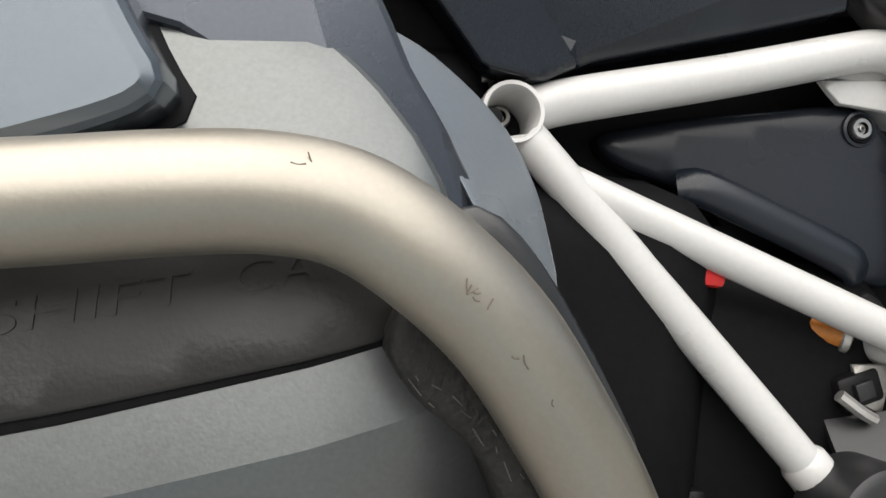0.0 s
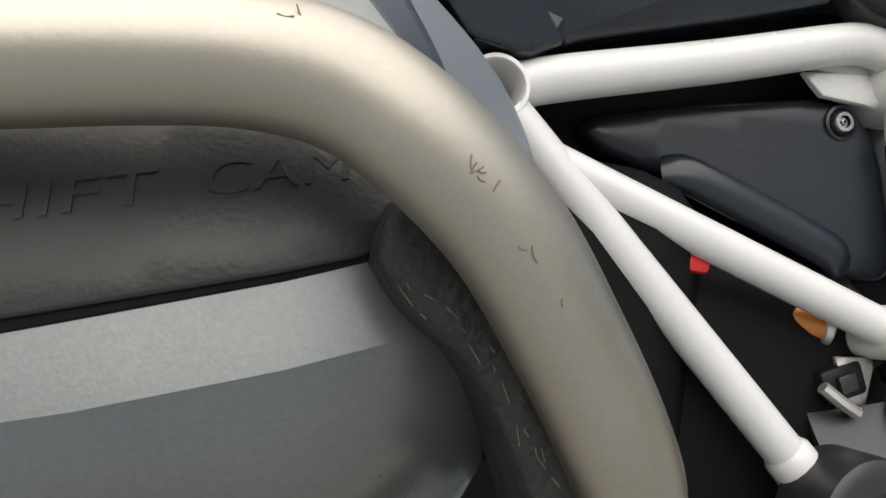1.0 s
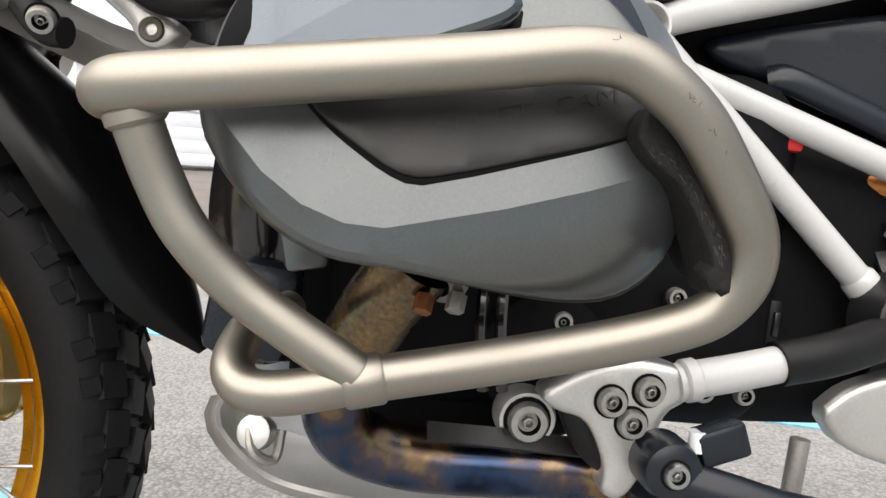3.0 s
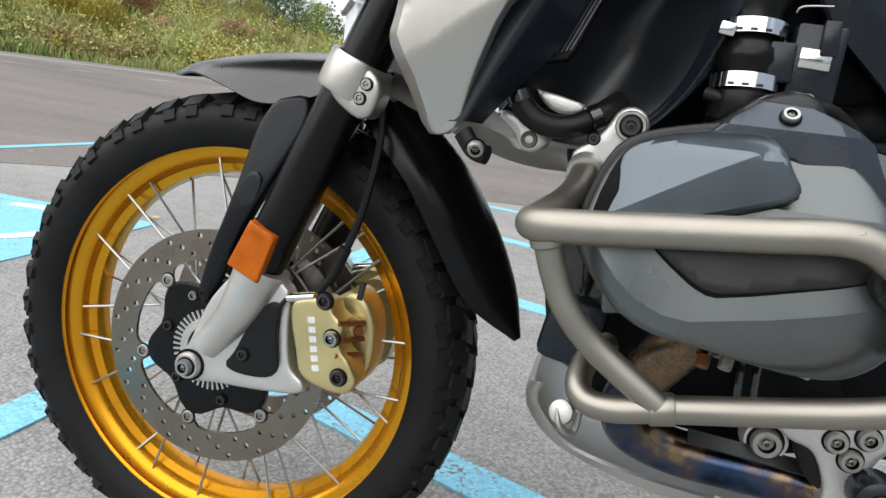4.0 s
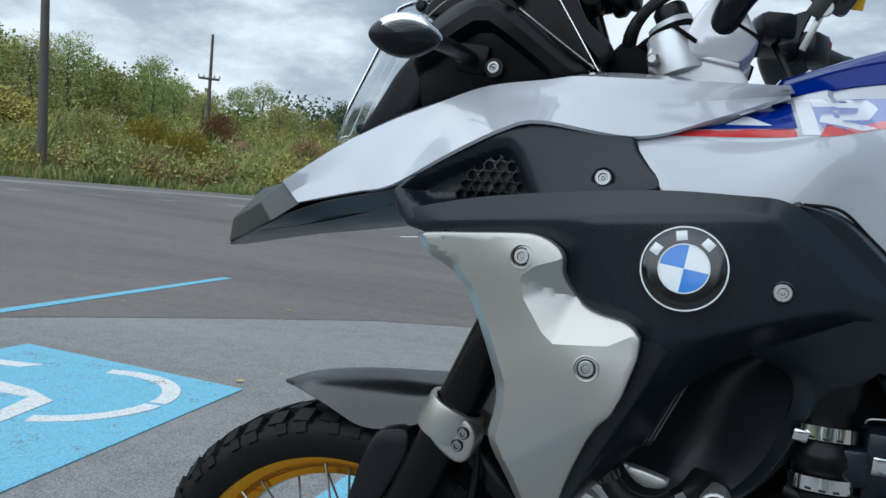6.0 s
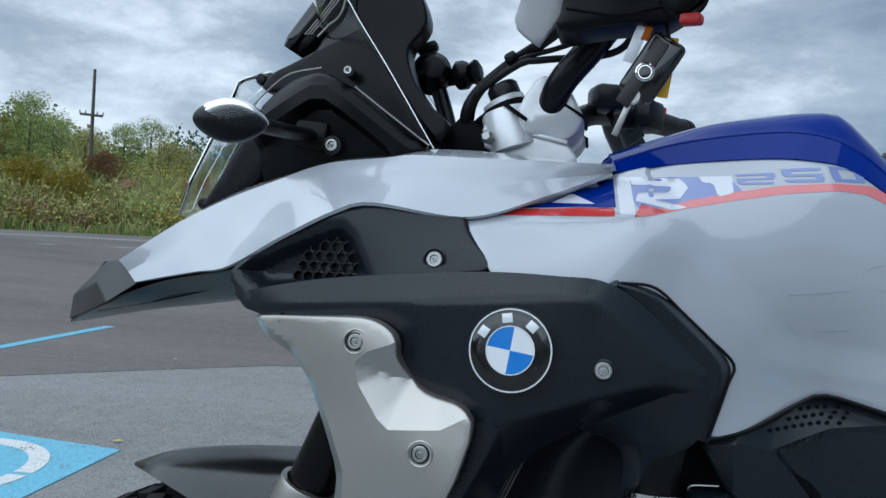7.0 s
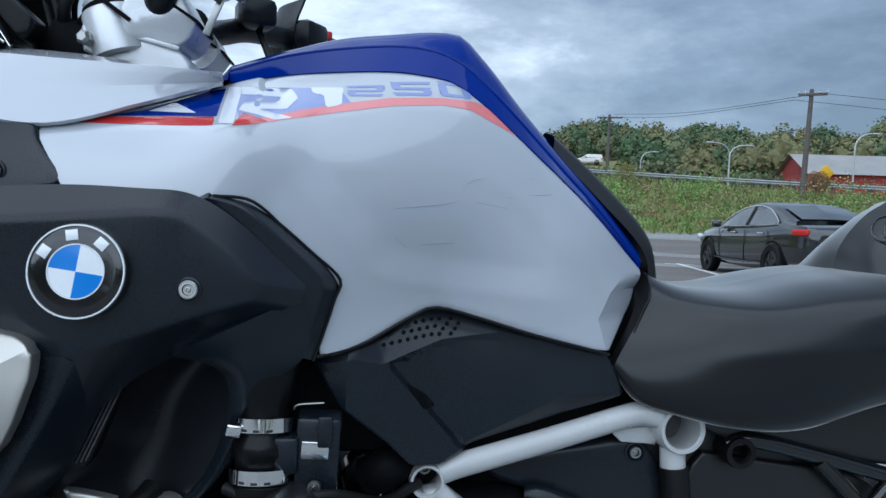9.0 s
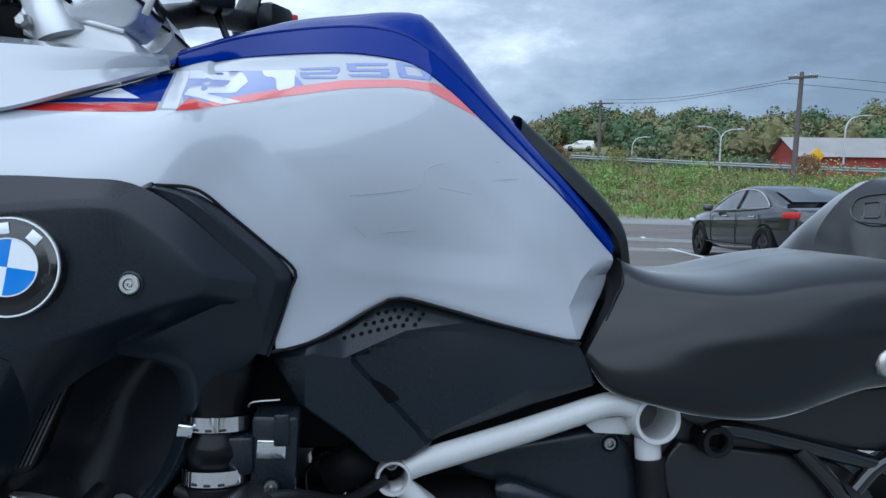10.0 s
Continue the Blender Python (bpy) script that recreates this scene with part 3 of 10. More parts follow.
BARK = material("bark", (0.09, 0.075, 0.06), 0.9, 0, 0.3, 5, 60)


def build_ground():
    bm = bmesh.new()
    radii = [0.0, 1.2, 2.5, 4, 5.5, 7, 9, 11, 13, 16, 19, 22, 25, 26, 28, 31, 34, 37, 40, 44, 48, 54, 60, 70, 80, 95, 110, 130, 150, 180, 220, 270, 330, 450, 700, 1500]
    n = 120
    rings = []
    for r in radii:
        if r == 0:
            rings.append([bm.verts.new((0, 0, 0))])
            continue
        rings.append([bm.verts.new((r * math.sin(a), r * math.cos(a), terrain(r * math.sin(a), r * math.cos(a)))) for a in np.arange(n) * 2 * math.pi / n])
    for k, (a, b) in enumerate(zip(rings, rings[1:])):
        for j in range(n):
            i = (j + 1) % n
            fc = bm.faces.new((a[0], b[i], b[j])) if len(a) == 1 else bm.faces.new((a[j], a[i], b[i], b[j]))
            az = (j + 0.5) * 360 / n
            az = az if az < 180 else az - 360
            fc.material_index = 1 if radii[k] >= (26 if az < 8 else 28) and abs(az) < 150 else 0
    bmesh.ops.recalc_face_normals(bm, faces=bm.faces)
    ob = part("ground", bm, [ASPHALT_OLD, SOIL])
    tagged(ob, "weathered light grey asphalt lot running into grassy banks", "ground", kind="structure")


build_ground()


def draped(name, poly, lift, mat, label, category, parent=None, grid=None):
    """A thin sheet of paint or paving laid on the ground, with a 4 mm edge."""
    poly = np.array(poly, float)
    bm = bmesh.new()
    if grid:
        vs, _, fs, *_ = delaunay_2d_cdt([Vector(p) for p in np.vstack([poly, grid])], [], [list(range(len(poly)))], 1, 1e-6)
    else:
        vs, _, fs, *_ = delaunay_2d_cdt([Vector(p) for p in poly], [], [list(range(len(poly)))], 1, 1e-6)
    top = [bm.verts.new((v.x, v.y, terrain(v.x, v.y) + lift)) for v in vs]
    for t in fs:
        bm.faces.new([top[i] for i in t])
    bmesh.ops.recalc_face_normals(bm, faces=bm.faces)
    for fc in list(bm.faces):
        if fc.normal.z < 0:
            fc.normal_flip()
    edges = [e for e in bm.edges if len(e.link_faces) == 1]
    ext = bmesh.ops.extrude_edge_only(bm, edges=edges)
    for v in [g for g in ext["geom"] if isinstance(g, bmesh.types.BMVert)]:
        v.co.z -= 0.006
    ob = part(name, bm, mat, parent)
    if label:
        tagged(ob, label, category, kind="structure")
    return ob


def build_overlay():
    edge = catmull([(-26, -24), (-9.0, -3.2), (-5.4, 0.9), (-3.8, 2.8), (-2.95, 3.65), (-2.3, 4.3), (-1.5, 4.8), (0.2, 5.3), (3, 5.8), (9, 6.0), (25, 3)], 60)
    far = [(25.8 * math.sin(a), 25.8 * math.cos(a)) for a in np.linspace(radians(96), radians(-134), 70)]
    inner = [(r * math.sin(a), r * math.cos(a)) for r in (7, 9, 12, 15, 18, 21, 24) for a in np.linspace(radians(-60), radians(65), 26)]
    draped("asphalt_overlay", [tuple(p) for p in edge] + far, 0.004, ASPHALT_NEW, "darker newer asphalt laid over the far part of the lot", "pavement", grid=inner)


build_overlay()


def line(p, q, w):
    p, q = Vector(p), Vector(q)
    t = (q - p).normalized()
    s = Vector((-t.y, t.x)) * w / 2
    k = max(2, int((q - p).length / 1.0))
    a = [tuple(p + (q - p) * i / k + s) for i in range(k + 1)]
    b = [tuple(p + (q - p) * i / k - s) for i in range(k + 1)]
    return a + b[::-1]


def build_markings():
    # stall line and the hatched aisle beside the parking bay
    draped("stall_line", line((-0.51, -2.2), (-0.62, 5.0), 0.10), 0.005, BLUE_LINE, "pale blue painted stall line on asphalt", "road marking")
    for k, y0 in enumerate((-0.86, 0.50, 1.86, 3.16, 4.5)):
        x1 = 2.6 if y0 < 4 else 1.2
        draped("aisle_line", line((-0.5, y0 + 0.24), (x1, y0 - 0.47 * x1), 0.11), 0.005, BLUE_LINE, "pale blue painted diagonal aisle line on asphalt", "road marking")
    draped("bay_line", line((-3.94, 2.2), (-4.42, 6.05), 0.12), 0.0095, BLUE_LINE, "long pale blue painted line across the dark asphalt", "road marking")
    for p, q in (((7.0, 9.6), (9.3, 21.0)), ((8.0, 16.2), (12.6, 15.0)), ((11.2, 21.0), (15, 19.6)), ((4.6, 9.4), (5.6, 12.0))):
        draped("bay_line", line(p, q, 0.11), 0.0095, WHITE_LINE, "white painted bay line on the dark asphalt", "road marking")
    draped("bay_line", line((-5.42, 13.45), (-3.9, 15.6), 0.12), 0.0095, WHITE_LINE, "white painted bay line on the dark asphalt", "road marking")
    # blue square with the wheelchair sign
    sign = draped("parking_sign_square", [(-3.05, 2.23), (-1.545, 2.09), (-1.41, 0.62), (-2.93, 0.74)], 0.005, BLUE_LINE,
                  "pale blue painted square with a white wheelchair symbol", "road marking")
    def ring(a0, a1, r0=0.37, r1=0.45, c=(-2.09, 1.60)):
        a = np.linspace(radians(a0), radians(a1), 22)
        return [(c[0] + r1 * math.cos(t), c[1] + r1 * math.sin(t)) for t in a] + [(c[0] + r0 * math.cos(t), c[1] + r0 * math.sin(t)) for t in a[::-1]]
    draped("symbol_wheel", ring(-66, 4), 0.0085, WHITE_LINE, "", "", sign)
    draped("symbol_wheel", ring(9, 112), 0.0085, WHITE_LINE, "", "", sign)
    draped("symbol_body", [(-2.04, 1.45), (-2.50, 1.42), (-2.62, 1.50), (-2.50, 1.56), (-2.24, 1.53)], 0.0085, WHITE_LINE, "", "", sign)
    draped("symbol_leg", [(-2.04, 1.45), (-2.16, 1.44), (-2.06, 1.16), (-2.2, 1.05), (-2.14, 0.98), (-1.96, 1.12)], 0.0085, WHITE_LINE, "", "", sign)
    draped("symbol_arm", [(-2.57, 1.90), (-2.95, 1.83), (-2.93, 1.74), (-2.62, 1.80)], 0.0085, WHITE_LINE, "", "", sign)
    draped("symbol_head", [(-2.98 + 0.09 * math.cos(a), 1.52 + 0.09 * math.sin(a)) for a in np.arange(14) * 2 * math.pi / 14], 0.0085, WHITE_LINE, "", "", sign)


build_markings()


# ---- plants ----
def fallen_leaves():
    g = random.Random(21)
    bm = bmesh.new()
    for _ in range(70):
        x, y = -6 + 9 * g.random(), 1.0 + 9 * g.random() ** 1.2
        if x > -0.3 and y < 2:
            continue
        a, s = g.random() * 6.28, 0.012 + 0.018 * g.random()
        z = terrain(x, y) + 0.012
        u, w = Vector((math.cos(a), math.sin(a), 0.15 * g.random())), Vector((-math.sin(a), math.cos(a), 0.1))
        p = Vector((x, y, z))
        bm.faces.new([bm.verts.new(v) for v in (p - u * s, p - u * 0.2 * s + w * 0.55 * s, p + u * s, p - u * 0.2 * s - w * 0.55 * s)])
    tagged(part("fallen_leaves", bm, LEAF_YELLOW, angle=180), "small yellow and brown leaves fallen on asphalt", "leaves", kind="stuff")


fallen_leaves()
rng = random.Random(7)


def leaf_clump(bm, c, size, count, leaf, flat=0.8, up=0.35):
    """Scatters small bent leaf faces through an uneven ball round c."""
    for _ in range(count):
        d = Vector((rng.gauss(0, 1), rng.gauss(0, 1), rng.gauss(0, 1))).normalized()
        rad = size * (0.35 + 0.65 * rng.random() ** 0.5)
        p = Vector(c) + Vector((d.x * rad, d.y * rad, d.z * rad * flat))
        a = Vector((rng.gauss(0, 1), rng.gauss(0, 1), rng.gauss(0, 1))).normalized()
        b = a.orthogonal().normalized()
        s = leaf * (0.6 + 0.8 * rng.random())
        q = [p - a * s, p + b * s * 0.55, p + a * s, p - b * s * 0.55]
        bm.faces.new([bm.verts.new(v) for v in q])


def leaf_mass(name, crowns, mat, label, category, leaf, count, seed, puffy=False):
    """Many crowns as one mesh of small leaf faces: crowns are (x, y, z, radius, height factor)."""
    g = np.random.default_rng(seed)
    c = np.repeat(np.array(crowns, float), count, axis=0)
    n = len(c)
    d = g.normal(size=(n, 3))
    d /= np.linalg.norm(d, axis=1)[:, None]
    rad = c[:, 3:4] * (0.3 + 0.7 * g.random((n, 1)) ** 0.45) * (0.85 + 0.3 * np.sin(d[:, :1] * 5 + c[:, :1]) * np.sin(d[:, 1:2] * 4 + d[:, 2:] * 5))
    if puffy:
        # rounded crowns: leaves gathered near the outside, lying along it, in lobes
        lobes = 0.78 + 0.22 * np.sin(d[:, :1] * 6 + c[:, :1] * 7) * np.sin(d[:, 1:2] * 6 + c[:, 1:2] * 5) + 0.12 * np.sin(d[:, 2:] * 9 + c[:, :1] * 3)
        rad = c[:, 3:4] * lobes * (0.82 + 0.18 * g.random((n, 1)))
    p = c[:, :3] + d * rad * np.stack([np.ones(n), np.ones(n), c[:, 4]], axis=1)
    a = g.normal(size=(n, 3))
    a /= np.linalg.norm(a, axis=1)[:, None]
    b = np.cross(a, g.normal(size=(n, 3)))
    b /= np.linalg.norm(b, axis=1)[:, None] + 1e-9
    if puffy:
        nn = d + 0.55 * g.normal(size=(n, 3))
        a = np.cross(nn, g.normal(size=(n, 3)))
        a /= np.linalg.norm(a, axis=1)[:, None]
        b = np.cross(nn, a)
        b /= np.linalg.norm(b, axis=1)[:, None]
    s = leaf * (0.6 + 0.8 * g.random((n, 1)))
    v = np.stack([p - a * s, p + b * s * 0.7, p + a * s, p - b * s * 0.7], axis=1).reshape(-1, 3)
    me = bpy.data.meshes.new(name)
    faces = np.arange(4 * n).reshape(n, 4).tolist()
    if puffy:
        # a lobed body inside each crown closes it
        ball = bmesh.new()
        bmesh.ops.create_icosphere(ball, subdivisions=3, radius=1.0)
        u = np.array([w.co[:] for w in ball.verts])
        tri = np.array([[w.index for w in f.verts] for f in ball.faces])
        ball.free()
        k, hull = len(v), []
        for x, y, z, r, hf in crowns:
            lob = 0.50 + 0.2 * np.sin(u[:, 0] * 6 + x * 7) * np.sin(u[:, 1] * 6 + y * 5) + 0.1 * np.sin(u[:, 2] * 9 + x * 3) + 0.05 * g.random(len(u))
            hull.append(np.array([x, y, z]) + u * (lob * r)[:, None] * np.array([1, 1, hf]))
            faces += (tri + k).tolist()
            k += len(u)
        v = np.vstack([v] + hull)
    me.from_pydata(v.tolist(), [], faces)
    me.materials.append(mat)
    return tagged(new(name, me), label, category, kind="stuff")


def tree_mesh(height, spread, leafmat, leaves=4200, leaf=0.085, bare=0.25):
    """Trunk with limbs, and a crown of leaf clumps with gaps, as two meshes."""
    tb = bmesh.new()
    sweep(tb, [(0, 0, -0.3), (0.05 * height * 0.3, 0, height * 0.3), (-0.02 * height, 0.02 * height, height * 0.62), (0.02 * height, 0, height * 0.9)], height * 0.022, n=7, steps=8, r_end=height * 0.005)
    cb = bmesh.new()
    k = 13
    for i in range(k):
        a = i * 2.4 + rng.random()
        zz = height * (bare + (0.95 - bare) * (i + 0.5) / k)
        rad = spread * (0.25 + 0.75 * math.sin(math.pi * min(1, (i + 1.5) / (k + 1)))) * (0.6 + 0.4 * rng.random())
        tip = (math.cos(a) * rad, math.sin(a) * rad, zz)
        sweep(tb, [(0, 0, zz * 0.75), (tip[0] * 0.45, tip[1] * 0.45, zz * 0.9), (tip[0] * 0.8, tip[1] * 0.8, zz * 0.97)], height * 0.005, n=5, steps=4, r_end=height * 0.002)
        leaf_clump(cb, tip, spread * (0.42 + 0.2 * rng.random()), leaves // k, leaf)
    leaf_clump(cb, (0, 0, height * 0.8), spread * 0.6, leaves // 5, leaf)
    return finish(tb, "trunk", BARK), finish(cb, "crown", leafmat, 180)


TREES = {}
for key, args in {
    "green": (7.0, 2.6, LEAF_GREEN), "olive": (5.5, 2.4, LEAF_OLIVE), "rust": (3.4, 1.8, LEAF_RUST), "yellow": (3.0, 1.7, LEAF_YELLOW),
}.items():
    TREES[key] = tree_mesh(*args)
TREES["pine"] = tree_mesh(6.0, 2.3, LEAF_DARK, leaves=3600, leaf=0.1, bare=0.12)


def polar(az, d):
    return d * math.sin(radians(az)), d * math.cos(radians(az))


def plant(kind, az, d, s, label, name="tree"):
    x, y = polar(az, d)
    root = empty_thing(name, label, "tree" if name == "tree" else "shrub", (x, y, terrain(x, y) - 0.05))
    root.scale = (s * (0.9 + 0.3 * rng.random()), s, s * (0.9 + 0.25 * rng.random()))
    root.rotation_euler = (0, 0, rng.random() * 6.28)
    t, c = TREES[kind]
    part("trunk", t, None, root)
    part("crown", c, None, root)


LABELS = {"green": "leafy green tree on the rough bank", "olive": "olive-green tree turning at the season's end", "rust": "rust-brown autumn shrub on the bank",
          "yellow": "yellow-leaved autumn shrub on the bank", "pine": "dark evergreen tree on the skyline"}


def build_left_bank():
    for az, d, k, s in ((-58, 42, "green", 0.56), (-52.5, 40, "green", 0.65), (-50, 34, "yellow", 0.72), (-48.8, 44, "olive", 0.71), (-46.5, 46, "green", 0.71), (-45, 33, "olive", 0.37),
                        (-43.5, 46, "olive", 0.62), (-41.2, 31.5, "yellow", 0.62), (-41, 44, "green", 0.53), (-39.5, 48, "green", 0.50), (-38.6, 30, "yellow", 0.64), (-37.5, 46, "olive", 0.46),
                        (-36.3, 38, "rust", 0.5), (-35, 48, "green", 0.40), (-34.6, 34, "rust", 0.38), (-33.2, 47, "green", 0.50), (-32, 44, "olive", 0.46), (-30.8, 47, "olive", 0.37),
                        (-29.8, 35, "rust", 0.41), (-28.6, 42, "olive", 0.34), (-27.0, 44, "pine", 0.50), (-25.6, 46, "pine", 0.50), (-24, 48, "green", 0.43), (-62, 38, "olive", 0.68),
                        (-67, 40, "green", 0.74), (-54, 31, "olive", 0.37), (-31, 31, "yellow", 0.40), (-26.4, 33, "olive", 0.28)):
        plant(k, az, d, s, LABELS[k], "tree" if k in ("green", "olive", "pine") else "shrub")
    # rough grass and weeds along the verge, in drifts of different height
    g = np.random.default_rng(31)
    for nm, mt, n, lab, hs in (("rough_grass", GRASS_DRY, 26000, "tall dry grass and weeds along the asphalt edge", 1.15), ("green_weeds", BANK_GREEN, 14000, "green weeds between the dry grass", 0.85)):
        az, d = radians(1) * (-76 + 63 * g.random(n)), 25.6 + 14 * g.random(n) ** 1.4
        x, y = d * np.sin(az), d * np.cos(az)
        z = np.array([terrain(p, q) for p, q in zip(x, y)])
        drift = 0.55 + 0.45 * np.sin(az * 31 + d * 0.5) * np.sin(az * 13 - d * 0.8)
        h = (0.12 + hs * g.random(n)) * (0.35 + 0.65 * np.clip((d - 25.6) / 2.5, 0, 1)) * (0.5 + drift)
        a, w = g.random(n) * 6.28, 0.012 + 0.016 * g.random(n)
        dx, dy = np.cos(a) * w, np.sin(a) * w
        lx, ly = g.normal(size=n) * 0.25 * h, g.normal(size=n) * 0.25 * h
        v = np.stack([np.stack([x - dx, y - dy, z - 0.05], 1), np.stack([x + dx, y + dy, z - 0.05], 1), np.stack([x + lx * 0.4 + dx, y + ly * 0.4 + dy, z + h * 0.6], 1), np.stack([x + lx, y + ly, z + h], 1)], axis=1).reshape(-1, 3)
        me = bpy.data.meshes.new(nm)
        me.from_pydata(v.tolist(), [], np.arange(4 * n).reshape(n, 4).tolist())
        me.materials.append(mt)
        tagged(new(nm, me), lab, "grass", kind="stuff")
    for nm, mt, cnt, lab in (("yellow_weeds", LEAF_YELLOW, 300, "yellow-green flowering weeds on the bank"), ("undergrowth", LEAF_OLIVE, 700, "tangled olive undergrowth covering the bank"), ("green_undergrowth", LEAF_GREEN, 560, "tangled green undergrowth covering the bank"), ("brown_undergrowth", LEAF_RUST, 240, "brown withered undergrowth on the bank")):
        crowns = []
        for _ in range(cnt):
            az, d = -76 + 63 * rng.random(), 26.2 + 18 * rng.random() ** 1.5
            x, y = polar(az, d)
            if math.sin(az * 0.7 + cnt) + math.sin(d * 0.7 + az * 0.4) < -0.6:
                continue
            crowns.append((x, y, terrain(x, y) + 0.4, 0.4 + 0.8 * rng.random() ** 1.4, 0.9 + 0.6 * rng.random()))
        leaf_mass(nm, crowns, mt, lab, "undergrowth", 0.05, 170, cnt)


build_left_bank()


def build_right_bank():
    bm = bmesh.new()
    for _ in range(12000):
        az = 9 + 50 * rng.random()
        d = 27.5 + 14 * rng.random()
        x, y = polar(az, d)
        z = terrain(x, y)
        h = 0.12 + 0.35 * rng.random()
        a = rng.random() * 6.28
        w = 0.06
        dx, dy = math.cos(a) * w, math.sin(a) * w
        bm.faces.new([bm.verts.new(v) for v in ((x - dx, y - dy, z - 0.05), (x + dx, y + dy, z - 0.05), (x + rng.gauss(0, .12), y + rng.gauss(0, .12), z + h))])
    tagged(part("bank_grass", bm, GRASS_BANK, angle=180), "green and dry grass on the road bank", "grass", kind="stuff")
    bm = bmesh.new()
    for nm, mt, lab, cnt in (("bank_undergrowth", BANK_GREEN, "low green bushes on the road bank", 520), ("bank_autumn_undergrowth", LEAF_RUST, "low brown autumn bushes on the road bank", 170), ("bank_olive_undergrowth", BANK_OLIVE, "low olive bushes on the road bank", 380)):
        crowns = []
        for k in range(cnt):
            az = 9 + 50 * rng.random()
            d = 28.5 + 12 * rng.random()
            x, y = polar(az, d)
            # the three kinds grow in patches, with some tall shrubs among them
            if math.sin(az * 0.8 + cnt) + math.sin(d * 0.9 + az * 0.3) < -0.5:
                continue
            tall = k % 8 == 0
            crowns.append((x, y, terrain(x, y) + (0.5 if tall else 0.08), (0.7 + 0.5 * rng.random()) if tall else 0.25 + 0.5 * rng.random() ** 2, 0.8 if tall else 0.55))
        leaf_mass(nm, crowns, mt, lab, "undergrowth", 0.045, 150, cnt)
    for az, d, k, s in ((21.5, 40, "olive", 0.22), (17, 38, "rust", 0.35), (34.5, 40, "rust", 0.3)):
        plant(k, az, d, s, "small bush on the bank below the guardrail", "shrub")
    # woods on the hill behind the road
    for name, mat, seed, lab in (("far_woods", WOODS_GREEN, 3, "green woods covering the hill behind the road"), ("far_autumn_woods", WOODS_OLIVE, 4, "woods turning olive and yellow on the hill"), ("far_dark_woods", LEAF_DARK, 5, "dark green woods on the hill")):
        crowns = []
        for _ in range(480):
            az = 4 + 60 * rng.random()
            d = (72 if az > 21 else 124) + 120 * rng.random()
            x, y = polar(az, d)
            s = 1.7 + 2.1 * rng.random()
            crowns.append((x, y, terrain(x, y) + 0.5 + 4.0 * rng.random() * (0.7 + 0.3 * math.sin(az * 0.9 + d * 0.07)) + 2.5 * smooth_step(32, 44, az), s, 0.9 + 0.4 * rng.random()))
        leaf_mass(name, crowns, mat, lab, "woods", 0.24, 400, seed, True)
    crowns = []
    for _ in range(420):
        az, d = 6 + 26 * rng.random(), 54 + 62 * rng.random()
        x, y = polar(az, d)
        r = 0.7 + 0.9 * rng.random()
        top = 0.94 + d * math.tan(radians(4.2 if 15 < az < 20.5 else 5.2)) - r
        if terrain(x, y) < top + 1.2:
            crowns.append((x, y, min(top, terrain(x, y) + 0.8), r, 0.9))
    leaf_mass("roadside_scrub", crowns, WOODS_GREEN, "low green scrub between the road and the wooded hill", "undergrowth", 0.13, 260, 9)
    crowns = []
    for _ in range(160):
        x, y = polar(-32 + 36 * rng.random(), 120 + 100 * rng.random())
        crowns.append((x, y, terrain(x, y) + 3, 3 + 2 * rng.random(), 1.0))
    leaf_mass("far_tree_line", crowns, LEAF_DARK, "dark line of trees in the distance", "woods", 0.3, 200, 8)
    # wooded rise behind the bank, and unseen near-side trees added to darken reflections
    for nm, mt, cnt, a0, a1, d0, d1, lab in (("hill_woods", LEAF_GREEN, 170, -80, -24, 52, 72, "green woods on the rise behind the bank"), ("hill_olive_woods", LEAF_OLIVE, 130, -80, -24, 50, 72, "olive autumn woods on the rise behind the bank"),
                                             ("unseen_reflection_trees", LEAF_DARK, 190, 100, 262, 30, 44, "unseen dark trees added on the near side to darken reflections")):
        crowns = []
        for _ in range(cnt):
            az = a0 + (a1 - a0) * rng.random()
            d = d0 + (d1 - d0) * rng.random()
            x, y = polar(az, d)
            el = 9.0 if d0 < 40 else 5.2 + 4.6 * smooth_step(-26, -50, az) - 1.5 * smooth_step(-55, -75, az)
            zc = min(d * math.tan(radians(el)) - 1.0, terrain(x, y) + 0.5 + 4.5 * rng.random())
            crowns.append((x, y, zc, 1.2 + 1.3 * rng.random(), 1.0))
        leaf_mass(nm, crowns, mt, lab, "woods", 0.16, 260, cnt)


build_right_bank()


# ---- road furniture ----
def utility_pole(az, d, top, lean=0.0, arms=1, girth=0.14, arm_drop=0.25, reach=1.0):
    x, y = polar(az, d)
    base = terrain(x, y) - 0.3
    root = empty_thing("utility_pole", "weathered wooden utility pole with a crossarm", "utility pole", (x, y, base))
    h = top - base
    part("pole", tube([(0, 0, 0), (lean * 0.5, 0, h * 0.5), (lean, 0, h)], girth, n=10, r_end=girth * 0.65), WOOD_POLE, root)
    for i in range(arms):
        z = h - arm_drop - i * 0.9
        part("crossarm", block((2.0 * reach, 0.1, 0.12), (lean, -0.1, z), (0, 0, -az), 0.01), WOOD_POLE, root)
        for k in (-1.0 * reach, -0.5 * reach, 0.5 * reach, 1.0 * reach):
            part("insulator", lathe([(0.03, 0), (0.05, 0.04), (0.03, 0.1), (0.045, 0.14), (0, 0.18)], (lean + k * math.cos(radians(az)), -k * math.sin(radians(az)) - 0.1, z + 0.05), (0, 0, 1), 8), GALVANISED, root)
    return root


